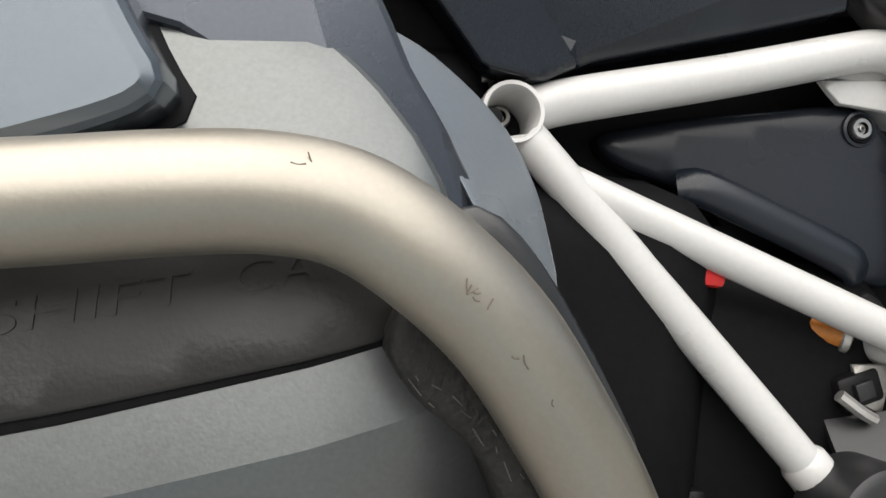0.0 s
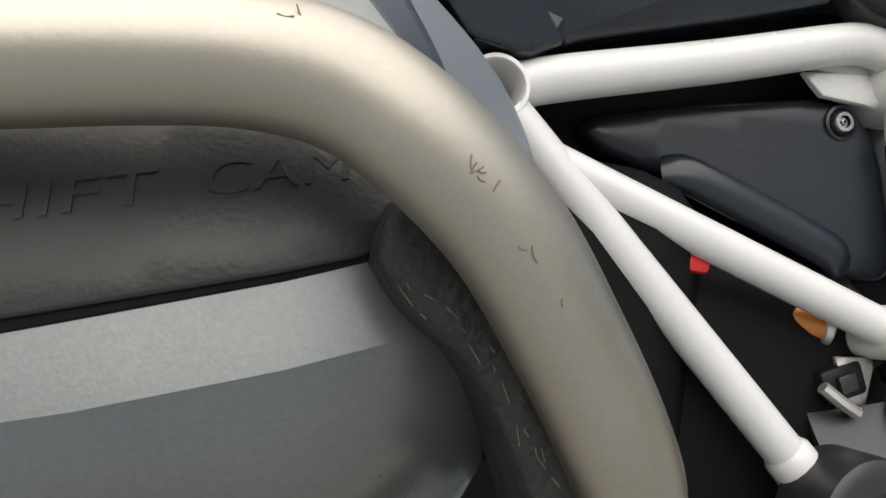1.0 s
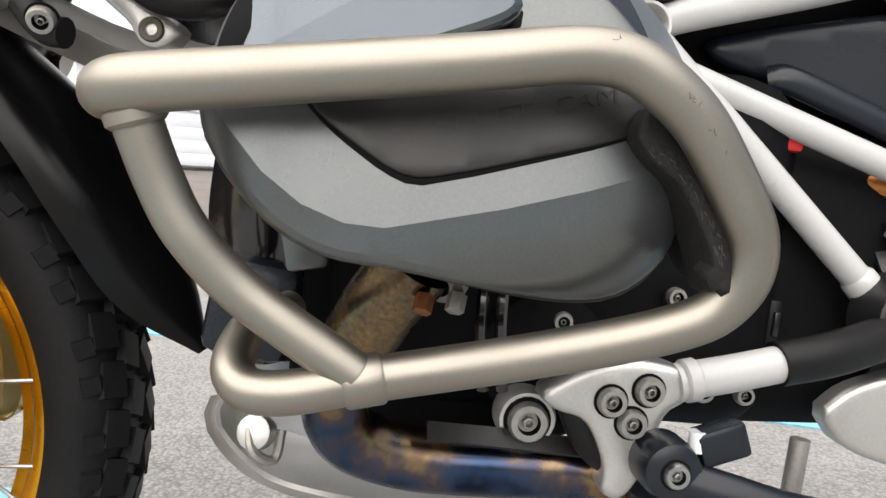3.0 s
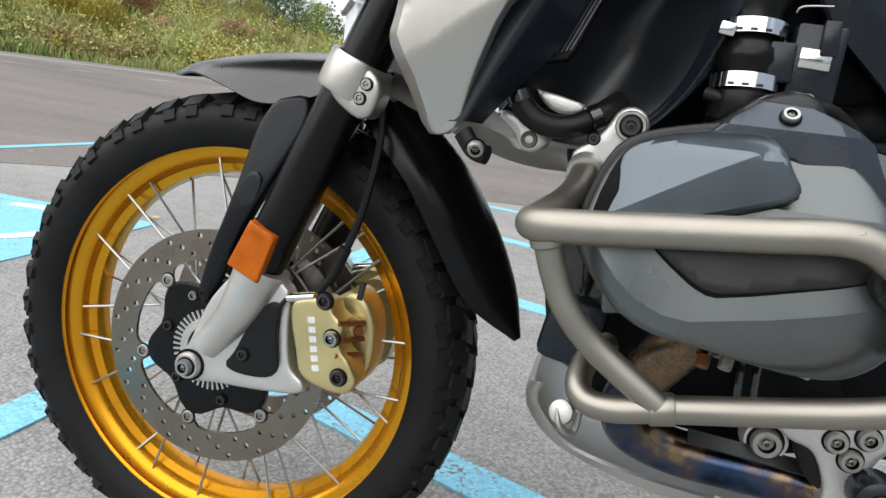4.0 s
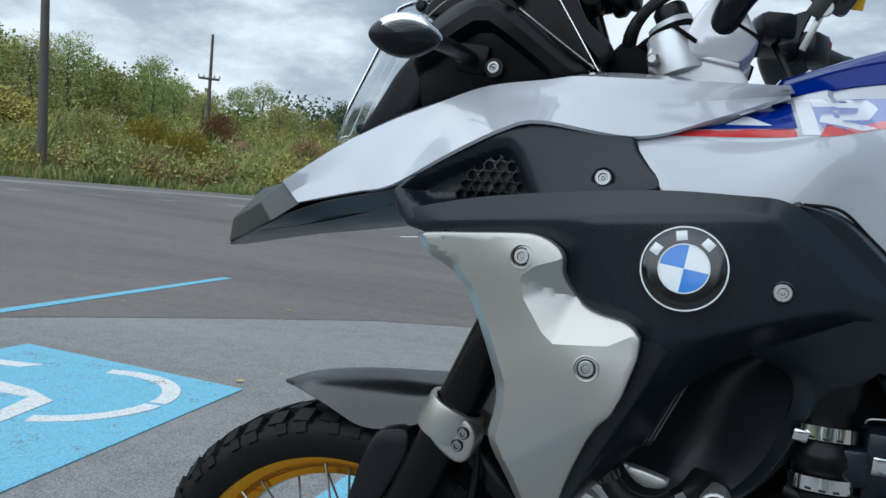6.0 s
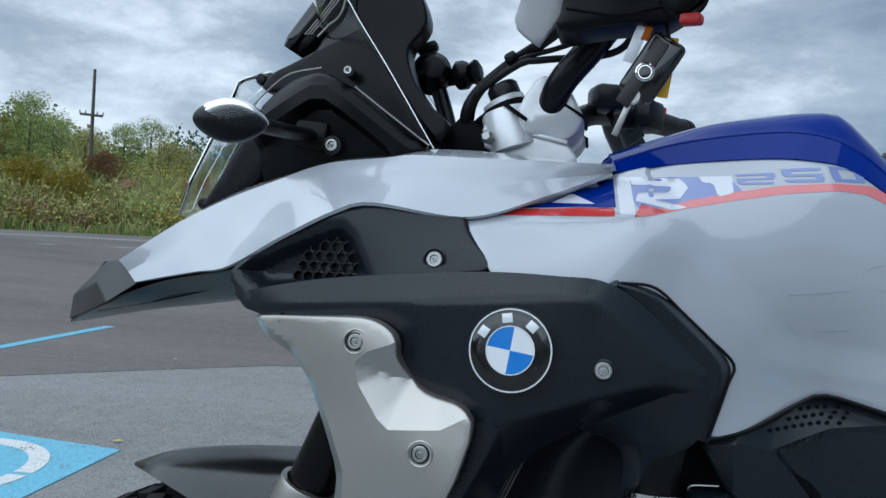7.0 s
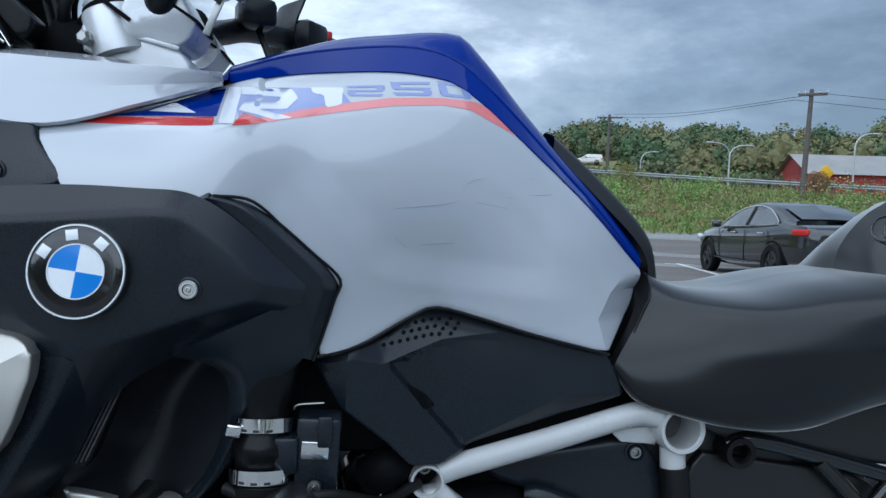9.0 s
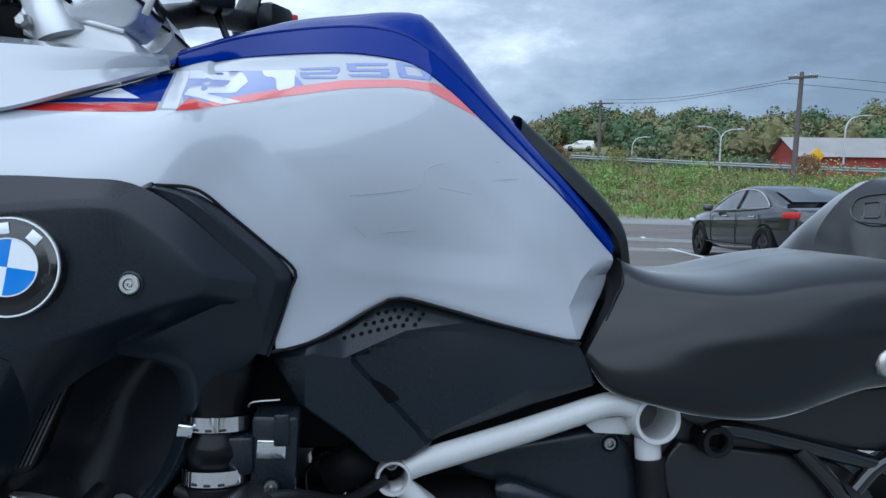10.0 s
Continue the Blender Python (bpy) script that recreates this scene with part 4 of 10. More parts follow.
utility_pole(33.67, 37.65, 7.35, 0.2, reach=0.6)
utility_pole(19.62, 61.4, 9.6, girth=0.17)
utility_pole(-37.2, 42, 9.5, 0.0, 1, 0.11, 2.4, 0.55)
utility_pole(-48.2, 27, 11.5, -0.4, 1, 0.17)


def wires():
    bm = bmesh.new()
    for k in (-1.0, 1.0):
        a, b, c = polar(33.67, 37.65), polar(62, 60), polar(19.62, 61.4)
        sweep(bm, [(c[0], c[1] + k, 9.5), ((a[0] + c[0]) / 2, (a[1] + c[1]) / 2 + k, 7.9), (a[0], a[1] + k, 7.0)], 0.012, n=4, steps=14)
        sweep(bm, [(a[0], a[1] + k, 7.0), ((a[0] + b[0]) / 2, (a[1] + b[1]) / 2 + k, 6.2), (b[0], b[1] + k, 7.4)], 0.012, n=4, steps=14)
    tagged(part("overhead_wires", bm, DARK_BOLT), "thin overhead wires between the utility poles", "wire", kind="stuff")


wires()


def street_lamp(az, d, top, side=1):
    x, y = polar(az, d)
    base = terrain(x, y) - 0.1
    h = top - base
    root = empty_thing("street_lamp", "galvanised street lamp with a curved arm by the road", "street lamp", (x, y, base), "street lamps")
    part("pole", tube([(0, 0, 0), (0, 0, h * 0.6), (0.06 * side, 0, h * 0.85), (0.45 * side, 0, h * 0.97), (1.0 * side, 0, h)], 0.05, n=8, steps=16, r_end=0.03), GALVANISED, root)
    part("lamp_head", block((0.45, 0.16, 0.09), (1.15 * side, 0, h - 0.01), r=0.03), GALVANISED, root)


street_lamp(28.61, 43.56, 5.45, 1)
street_lamp(28.61, 43.8, 5.55, -1)
street_lamp(22.1, 57.46, 6.35, 1)
street_lamp(36.6, 41.7, 5.8, 1)


def guardrail():
    root = empty_thing("guardrail", "galvanised steel guardrail on wooden posts beside the raised road", "guardrail", (0, 0, 0))
    azs = np.linspace(12, 46, 30)
    pts = []
    for az in azs:
        d = 41.5
        x, y = polar(az, d)
        pts.append((x, y, terrain(x, y)))
    bm = bmesh.new()
    for (x0, y0, z0), (x1, y1, z1) in zip(pts, pts[1:]):
        for a, b, off in ((0.44, 0.49, 0.0), (0.49, 0.55, 0.05), (0.55, 0.61, 0.0), (0.61, 0.66, 0.05)):
            o2 = 0.05 - off
            bm.faces.new([bm.verts.new(v) for v in ((x0, y0 - off, z0 + a), (x1, y1 - off, z1 + a), (x1, y1 - o2, z1 + b), (x0, y0 - o2, z0 + b))])
    part("rail", bm, material("weathered_rail_steel", (0.30, 0.31, 0.32), 0.6, 0.4, 0.2, 1, 30), root)
    me = finish(block((0.15, 0.15, 1.0), (0, 0.12, 0.3), r=0.01), "post", WOOD_POLE)
    for p in pts[::1]:
        part("post", me, None, root, m=pose(*p))
    bm = bmesh.new()
    prev = None
    for az in np.linspace(5, 60, 40):
        x0, y0 = polar(az, 42.3)
        x1, y1 = polar(az, 52)
        a, b = bm.verts.new((x0, y0, terrain(x0, y0) + 0.05)), bm.verts.new((x1, y1, terrain(x0, y0) + 0.08))
        if prev:
            bm.faces.new((prev[0], a, b, prev[1]))
        prev = (a, b)
    tagged(part("road", bm, ASPHALT_NEW), "raised grey asphalt road behind the guardrail", "road", kind="structure")


guardrail()


def barn():
    red = material("red_barn_boards", (0.26, 0.035, 0.03), 0.8, 0, 0.2, 1, 20)
    roof = material("pale_metal_roof", (0.34, 0.325, 0.31), 0.5, 0.3, 0.2, 0.6, 10)
    x, y = polar(36.8, 68)
    root = empty_thing("barn", "long low red barn with a pale metal roof behind the road", "barn", (x, y, 3.3))
    root.scale = (0.8, 0.8, 0.8)
    root.rotation_euler = (0, 0, radians(-14))
    part("wall", block((26, 10, 4.2), (6, 0, 0.3), r=0.02), red, root)
    for gx in (-7, 19):
        bm = bmesh.new()
        bm.faces.new([bm.verts.new(v) for v in ((gx, -5, 2.4), (gx, 5, 2.4), (gx, 0, 4.4))])
        bmesh.ops.solidify(bm, geom=list(bm.faces), thickness=0.1)
        part("gable", bm, red, root)
    bm = bmesh.new()
    for s in (-1, 1):
        q = [bm.verts.new(v) for v in ((-7.4, s * 5.5, 2.3), (19.5, s * 5.5, 2.3), (19.5, 0, 4.6), (-7.4, 0, 4.6))]
        bm.faces.new(q)
    bmesh.ops.solidify(bm, geom=list(bm.faces), thickness=0.12)
    part("roof", bm, roof, root)
    part("window", block((0.1, 0.8, 0.6), (-7.05, -1.5, 1.4), r=0.01), roof, root)
    sx, sy = polar(34.89, 42.67)
    s = empty_thing("road_sign", "yellow diamond warning sign on a post by the road", "road sign", (sx, sy, terrain(sx, sy)))
    part("post", tube([(0, 0, 0), (0, 0, 1.3)], 0.03, n=8), GALVANISED, s)
    part("plate", block((0.62, 0.02, 0.62), (0, -0.04, 1.25), (0, 45, 0), 0.004), YELLOW_PLASTIC, s)


barn()


def garage():
    wall = material("white_siding", (0.74, 0.77, 0.82), 0.6, 0, 0.06, 1, 30)
    roofm = material("grey_shingles", (0.3, 0.3, 0.3), 0.85, 0, 0.3, 2, 25)
    root = empty_thing("garage", "small white garage with a closed panelled door at the lot's edge", "garage", (-7.14, 18.64, 0.86))
    root.rotation_euler = (0, 0, radians(26))
    # body under a roof that falls to one side
    bm = bmesh.new()
    lo = [bm.verts.new(v) for v in ((0, 0, -0.3), (4.4, 0, -0.3), (4.4, 4, -0.3), (0, 4, -0.3))]
    hi = [bm.verts.new(v) for v in ((0, 0, 2.52), (4.4, 0, 1.62), (4.4, 4, 1.62), (0, 4, 2.52))]
    for i in range(4):
        bm.faces.new((lo[i], lo[(i + 1) % 4], hi[(i + 1) % 4], hi[i]))
    bm.faces.new(hi)
    part("wall", bm, wall, root)
    slope = math.degrees(math.atan(0.9 / 4.4))
    part("roof", block((4.8, 4.5, 0.07), (2.2, 1.95, 2.12), (0, slope, 0), 0.01), roofm, root)
    part("fascia", block((4.75, 0.04, 0.15), (2.2, -0.20, 2.05), (0, slope, 0), 0.005), wall, root)
    for k in range(3):
        part("siding_board", block((0.01, 3.96, 0.02), (-0.006, 2, 0.5 + 0.6 * k), r=0), wall, root)
    frame_pts = [(0.12, 0.0), (0.12, 1.35), (0.34, 1.57), (3.3, 1.45), (3.5, 1.25), (3.5, 0.0)]
    part("door_frame", tube([(x, -0.03, z) for x, z in frame_pts], 0.05, n=6, smooth=False), wall, root)
    door = part("garage_door", block((3.3, 0.05, 1.38), (1.82, -0.012, 0.66), r=0.01), wall, root)
    for i in range(4):
        part("door_panel", block((3.26, 0.02, 0.335), (1.82, -0.032, 0.16 + i * 0.342), r=0.004), wall, door)
    part("door_handle", block((0.03, 0.03, 0.16), (1.3, -0.055, 0.62), r=0.005), DARK_BOLT, door)
    part("threshold", block((3.6, 0.3, 0.06), (1.8, -0.1, -0.02), r=0.01), ASPHALT_NEW, root)
    part("ramp", block((1.0, 0.5, 0.12), (-0.62, 0.05, 0.12), (0, 14, -10), 0.02), wall, root)


garage()


# ---- parked cars ----
def wheel_of_car(root, x, y, r, side):
    t = part("wheel", lathe([(r * 0.66, -0.09), (r * 0.95, -0.1), (r, -0.07), (r, 0.07), (r * 0.95, 0.1), (r * 0.66, 0.09), (r * 0.62, 0.03)], (x, y, r), (side, 0, 0), 28), RUBBER, root)
    rim = bmesh.new()
    lathe([(r * 0.66, 0.08), (r * 0.6, 0.04), (r * 0.62, -0.02)], (x, y, r), (side, 0, 0), 28, rim)
    for k in range(5):
        a = k * 2 * math.pi / 5
        block((0.03, 0.07, r * 0.58), (x + side * 0.055, y + math.sin(a) * r * 0.33, r + math.cos(a) * r * 0.33), (-math.degrees(a), 0, 0), 0.008, rim)
    lathe([(0.09, 0.03), (0.08, 0.07), (0, 0.08)], (x, y, r), (side, 0, 0), 14, rim)
    part("rim", rim, DARK_BOLT, t)


def sedan(at, heading, paint, label, estate=False):
    """A parked car along its own y axis, front at +y; the shells are skinned over lengthwise lines."""
    root = empty_thing("car", label, "car", at)
    root.rotation_euler = (0, 0, radians(heading))

    def skin(name, curves, mat, n=40, m=4, parent=root, angle=50):
        bm = loft(curves, n, m)
        far = bm.copy()
        for v in far.verts:
            v.co.x = -v.co.x
        for b in (bm, far):
            bmesh.ops.recalc_face_normals(b, faces=b.faces)
            part(name, b, mat, parent, angle=angle)
    ys = [-2.42, -2.34, -2.0, -1.39, -0.7, 0.0, 0.7, 1.39, 1.9, 2.25, 2.40]
    sill = [0.42, 0.32, 0.26, 0.24, 0.20, 0.19, 0.20, 0.24, 0.24, 0.28, 0.36]
    wide = [0.66, 0.80, 0.87, 0.905, 0.91, 0.91, 0.91, 0.90, 0.86, 0.74, 0.60]
    belt = [0.86, 0.96, 1.02, 1.00, 0.97, 0.95, 0.93, 0.91, 0.84, 0.74, 0.66]
    lines = [[(k * w, y, z0 + q * (b - z0)) for y, z0, w, b in zip(ys, sill, wide, belt)] for k, q in ((0, 0), (0.82, 0), (0.96, 0.12), (1.0, 0.42), (0.985, 0.72), (0.99, 0.80), (0.93, 0.97), (0.84, 1.0), (0, 1.03))]
    skin("body", lines, paint)
    r0 = -2.25 if estate else -1.95
    top = 1.60 if estate else 1.44
    belt_l = [(0.80, r0, 1.0), (0.84, -1.4, 0.995), (0.865, -0.6, 0.965), (0.865, 0.4, 0.94), (0.82, 1.25, 0.92)]
    if estate:
        mid = [(0.74, r0 + 0.03, 1.25), (0.76, -1.4, 1.28), (0.77, -0.6, 1.28), (0.75, 0.2, 1.24), (0.72, 0.95, 1.05)]
        edge = [(0.62, r0 + 0.1, top - 0.08), (0.64, -1.3, top - 0.04), (0.64, -0.5, top - 0.04), (0.62, 0.1, top - 0.08), (0.58, 0.78, 1.14)]
        mitte = [(0, r0 + 0.12, top - 0.04), (0, -1.3, top), (0, -0.5, top), (0, 0.12, top - 0.03), (0, 0.82, 1.15)]
    else:
        mid = [(0.70, -1.80, 1.05), (0.74, -1.25, 1.17), (0.76, -0.6, 1.23), (0.75, 0.2, 1.19), (0.72, 0.95, 1.05)]
        edge = [(0.60, -1.68, 1.09), (0.62, -1.05, 1.31), (0.63, -0.5, top - 0.04), (0.61, 0.05, top - 0.07), (0.58, 0.78, 1.13)]
        mitte = [(0, -1.72, 1.10), (0, -1.05, 1.365), (0, -0.45, top), (0, 0.1, top - 0.025), (0, 0.82, 1.15)]
    skin("roof", [belt_l, mid, edge, mitte], paint, 30, 5)
    # windows set just proud of the shell: rear and front screens, and the side glass under its bright arc
    lift = 0.012
    if not estate:
        skin("rear_window", [[(x, y - lift, z + lift) for x, y, z in ((0.55, -1.66, 1.11), (0.56, -1.35, 1.23), (0.56, -1.06, 1.33))], [(0, y - lift, z + lift) for y, z in ((-1.70, 1.12), (-1.36, 1.26), (-1.05, 1.375))]], CAR_GLASS, 12, 5)
    skin("windscreen", [[(x, y + lift, z + lift) for x, y, z in ((0.54, 0.10, 1.36), (0.55, 0.42, 1.25), (0.56, 0.76, 1.14))], [(0, y + lift, z + lift) for y, z in ((0.12, 1.415), (0.45, 1.30), (0.80, 1.165))]], CAR_GLASS, 12, 5)
    arc = [(0.92, 0.955), (0.62, 1.12), (0.25, 1.275), (-0.15, 1.345), (-0.6, 1.345), (-1.0, 1.27), (-1.42, 1.07), (-1.36, 1.015), (-0.6, 0.985), (0.2, 0.965)]
    if estate:
        arc = [(0.92, 0.955), (0.62, 1.15), (0.25, 1.40), (-0.15, 1.48), (-1.3, 1.48), (-2.0, 1.42), (-2.1, 1.06), (-0.6, 0.985), (0.2, 0.965)]
    for s in (-1, 1):
        def out(y, z):
            return s * (0.875 - 0.46 * max(0.0, z - 0.96) - 0.02 * (y + 0.4) ** 2)
        bm = panel(arc, level(0), 0.006, 0, 0.09, 1)
        for v in bm.verts:
            v.co = (out(v.co.x, v.co.z) + s * (0.014 - v.co.y), v.co.x, v.co.z)
        bmesh.ops.recalc_face_normals(bm, faces=bm.faces)
        win = part("side_window", bm, CAR_GLASS, root)
        part("window_trim", tube([(out(y, z) + s * 0.018, y, z) for y, z in arc + arc[:1]], 0.013, n=6, steps=60), CHROME, win)
        part("door_pillar", tube([(out(-0.32, z) + s * 0.02, -0.32 - (z - 1.0) * 0.1, z) for z in (0.98, 1.15, 1.34)], 0.03, n=6, smooth=False), GLOSS_BLACK, root)
        for y0, y1 in ((0.85, 0.80), (-0.30, -0.30), (-1.18, -1.40)):
            part("door_gap", tube([(s * 0.905, y0, 0.90), (s * 0.917, (y0 + y1) / 2, 0.6), (s * 0.90, y1, 0.28)], 0.006, n=5, steps=10), VOID_BLACK, root)
        for y in (-0.95, 0.18):
            part("door_handle", block((0.03, 0.2, 0.03), (s * 0.92, y, 0.85), r=0.01), CHROME, root)
        part("sill_trim", tube([(s * 0.915, -1.0, 0.33), (s * 0.92, 0, 0.31), (s * 0.915, 1.0, 0.33)], 0.012, n=6, steps=12), DARK_BOLT, root)
        part("mirror", block((0.20, 0.12, 0.14), (s * 1.0, 0.78, 1.0), r=0.05), paint, root)
        part("tail_light", block((0.08, 0.36, 0.11), (s * 0.825, -2.17, 0.89), (0, 0, -s * 13), 0.03), RED_PLASTIC, root)
        part("head_light", block((0.12, 0.42, 0.12), (s * 0.80, 2.08, 0.72), (0, 0, s * 24), 0.04), CLEAR_LAMP, root)
        for wy in (-1.39, 1.39):
            part("wheel_arch", lathe([(0.36, 0.0), (0.385, 0.008), (0.39, -0.02), (0.37, -0.12), (0.0, -0.12)], (s * 0.902, wy, 0.345), (s, 0, 0), 30), VOID_BLACK, root)
            wheel_of_car(root, s * 0.835, wy, 0.335, s)
    part("bumper", block((1.5, 0.2, 0.3), (0, -2.34, 0.5), r=0.08), paint, root)
    return root


CAR_GLASS = material("tinted_car_window", (0.03, 0.036, 0.038), 0.04, 0, 0.1, 2, 60, coat=1.0, spec=1.0, rough_var=0.01)
CLEAR_LAMP = material("clear_headlamp", (0.55, 0.57, 0.6), 0.1, 0.3, 0.1, 8, 90, coat=1.0)
CAR_DARK = material("charcoal_car_paint", (0.018, 0.019, 0.023), 0.18, 0.2, 0.05, 2, 900, coat=1.0)
CAR_WHITE = material("cream_car_paint", (0.62, 0.6, 0.54), 0.25, 0, 0.05, 2, 900, coat=1.0)
CAR_GREY = material("dark_car_paint", (0.03, 0.03, 0.03), 0.25, 0, 0.05, 2, 900, coat=1.0)
sedan((8.85, 12.7, 0.0), -4, CAR_DARK, "charcoal four-door sedan parked on the dark asphalt")
sx, sy = polar(17.75, 118)
sedan((sx, sy, terrain(sx, sy)), 72, CAR_WHITE, "pale estate car standing on the raised road", True)
sx, sy = polar(-12.2, 42)
sedan((sx, sy, terrain(sx, sy)), 80, CAR_GREY, "dark car parked far across the lot")


# ---- the motorcycle: its own frame has the front axle near x = 0, the middle plane at y = 0 ----
bike = empty_thing("motorcycle", "white, blue and red adventure motorcycle with gold spoked wheels", "motorcycle")
bike.scale = (0.96, 0.96, 0.96)
Y = -1  # outward on the near side

# front wheel
WC = Vector((0.016, 0.0, 0.338))


def build_front_wheel():
    wheel = part("front_wheel", lathe([(0.02, -0.075), (0.045, -0.07), (0.05, -0.055), (0.032, -0.045), (0.03, 0.045), (0.05, 0.055), (0.045, 0.07), (0.02, 0.075)], WC, n=36), ALU, bike, "spoked front wheel with gold rim and knobbly tyre")
    prof = [(0.262, -0.048), (0.272, -0.058), (0.294, -0.063), (0.308, -0.0585), (0.317, -0.049), (0.3235, -0.03), (0.3255, 0.0), (0.3235, 0.03), (0.317, 0.049), (0.308, 0.0585), (0.294, 0.063), (0.272, 0.058), (0.262, 0.048)]
    bm = lathe(prof, WC, n=120)
    nk = 46

    blocks = []
    for size in ((0.034, 0.027, 0.012), (0.035, 0.026, 0.011), (0.017, 0.017, 0.008)):
        b = bmesh.new()
        bmesh.ops.create_cube(b, size=1)
        for v in b.verts:
            k = 0.9 if v.co.z > 0 else 1.0
            v.co = Vector((v.co.x * size[0] * k, v.co.y * size[1] * k, v.co.z * size[2]))
        blocks.append(finish(b, "tread_block", RUBBER))
    for k in range(nk):
        a = 2 * math.pi * k / nk
        for s in (-1, 1):
            sh = 0.25 if s > 0 else 0.0
            # crown block, slanted shoulder block and its short companion down the sidewall
            for me, off, rad, rx, rz, da in ((blocks[0], 0.0165, 0.3265, -5, 24, 0.0), (blocks[1], 0.0425, 0.3195, -33, 14, 0.45), (blocks[2], 0.0575, 0.3075, -62, -8, 0.45 + 0.22 * (k % 2))):
                part("tread_block", me, None, wheel, m=pose(*WC) @ Matrix.Rotation(a + (da + sh) * 2 * math.pi / nk, 4, "Y") @ pose(0, s * off, rad, s * rx, 0, s * rz))
    part("tyre", bm, RUBBER, wheel, "black knobbly rubber tyre")
    rp = [(0.262, -0.040), (0.266, -0.043), (0.266, -0.036), (0.257, -0.034), (0.250, -0.032), (0.243, -0.026), (0.240, -0.018), (0.229, -0.014), (0.226, 0.0), (0.229, 0.014), (0.240, 0.018), (0.243, 0.026), (0.250, 0.032), (0.257, 0.034), (0.266, 0.036), (0.266, 0.043), (0.262, 0.040)]
    inner = [(q[0] + 0.004, q[1]) for q in rp[::-1]]
    part("rim", lathe(rp + inner + rp[:1], WC, n=110), GOLD, wheel, "gold anodised wide rim")
    spoke = finish(tube([(0, 0, 0), (0, 0, 1)], 1.0, n=6), "spoke", SPOKE_STEEL)
    for k in range(40):
        s = -1 if k % 2 else 1
        a0 = 2 * math.pi * k / 40
        a1 = a0 + (0.62 if (k // 2) % 2 else -0.62)
        p = WC + Vector((0.045 * math.sin(a1), s * 0.05, 0.045 * math.cos(a1)))
        q = WC + Vector((0.252 * math.sin(a0), s * 0.028 * (1 if (k // 2) % 3 else -1), 0.252 * math.cos(a0)))
        d = q - p
        part("spoke", spoke, None, wheel, m=Matrix.Translation(p) @ d.to_track_quat("Z", "Y").to_matrix().to_4x4() @ Matrix.Diagonal((0.0019, 0.0019, d.length, 1)))
    for s in (-1, 1):
        yd = s * 0.074
        c = Vector((WC.x, yd, WC.z))
        # drilled disc ring: outline circles and the holes through it
        loops = [[(0.157 * math.cos(t), 0.157 * math.sin(t)) for t in np.arange(90) * 2 * math.pi / 90]]
        inner = []
        for t in np.arange(120) * 2 * math.pi / 120:
            lug = max(0.0, math.cos(6 * (t - math.pi / 2 + 0.3))) ** 6
            inner.append(((0.118 - 0.016 * lug) * math.cos(t), (0.118 - 0.016 * lug) * math.sin(t)))
        loops.append(inner)
        holes = []
        for k in range(60):
            t, rr = 2 * math.pi * k / 60, (0.1265, 0.138, 0.149)[k % 3]
            holes.append((rr * math.cos(t), rr * math.sin(t)))
            loops.append([(holes[-1][0] + 0.0038 * math.cos(q), holes[-1][1] + 0.0038 * math.sin(q)) for q in np.arange(8) * math.pi / 4])
        vs2, cons = [], []
        for lp in loops:
            o = len(vs2)
            vs2 += [Vector(p) for p in lp]
            cons += [(o + i, o + (i + 1) % len(lp)) for i in range(len(lp))]
        vv, _, ff, *_ = delaunay_2d_cdt(vs2, cons, [], 0, 1e-7)
        inn, hol = np.array(inner), np.array(holes)
        bm = bmesh.new()
        lo = [bm.verts.new((c.x + v.x, yd - 0.0025, c.z + v.y)) for v in vv]
        for tri in ff:
            g = np.mean([(vv[i].x, vv[i].y) for i in tri], axis=0)
            if np.linalg.norm(hol - g, axis=1).min() < 0.0036 or edge_distance(g[None], inn)[1][0]:
                continue
            bm.faces.new([lo[i] for i in tri])
        ext = bmesh.ops.extrude_face_region(bm, geom=list(bm.faces))
        for v in ext["geom"]:
            if isinstance(v, bmesh.types.BMVert):
                v.co.y += 0.005
        bmesh.ops.delete(bm, geom=[v for v in bm.verts if not v.link_faces], context="VERTS")
        bmesh.ops.recalc_face_normals(bm, faces=bm.faces)
        part("brake_disc", bm, DISC_STEEL, wheel, "drilled steel brake disc")
        # carrier: a wavy black star
        star = [((0.092 + 0.010 * math.cos(6 * (t - math.pi / 2 + 0.3))) * math.cos(t) + c.x, (0.092 + 0.010 * math.cos(6 * (t - math.pi / 2 + 0.3))) * math.sin(t) + c.z) for t in np.arange(72) * 2 * math.pi / 72]
        cm = panel(star, level(-abs(yd) - 0.0045), 0.009, 0.003, 0.012, 0)
        part("disc_carrier", cm if s < 0 else mirrored(cm), SATIN_BLACK, wheel, "black brake disc carrier")
        for k in range(6):
            a = 2 * math.pi * k / 6 + 0.3
            bolt((c.x + 0.108 * math.sin(a), yd + s * 0.003, c.z + 0.108 * math.cos(a)), 0.009, (0, s, 0), 0.003, wheel, DARK_ALU, "disc_rivet")
            bolt((c.x + 0.07 * math.sin(a + 0.5), yd + s * 0.005, c.z + 0.07 * math.cos(a + 0.5)), 0.007, (0, s, 0), 0.005, wheel, DARK_BOLT, "carrier_bolt")
        bm = bmesh.new()
        for k in range(44):
            a = 2 * math.pi * k / 44
            block((0.0026, 0.003, 0.012), (c.x + 0.048 * math.sin(a), yd + s * 0.012, c.z + 0.048 * math.cos(a)), (0, math.degrees(a), 0), 0, bm)
        lathe([(0.033, 0.010), (0.043, 0.010), (0.043, 0.014), (0.033, 0.014)], c, (0, s, 0), 40, bm)
        part("sensor_ring", bm, ALU, wheel)


build_front_wheel()


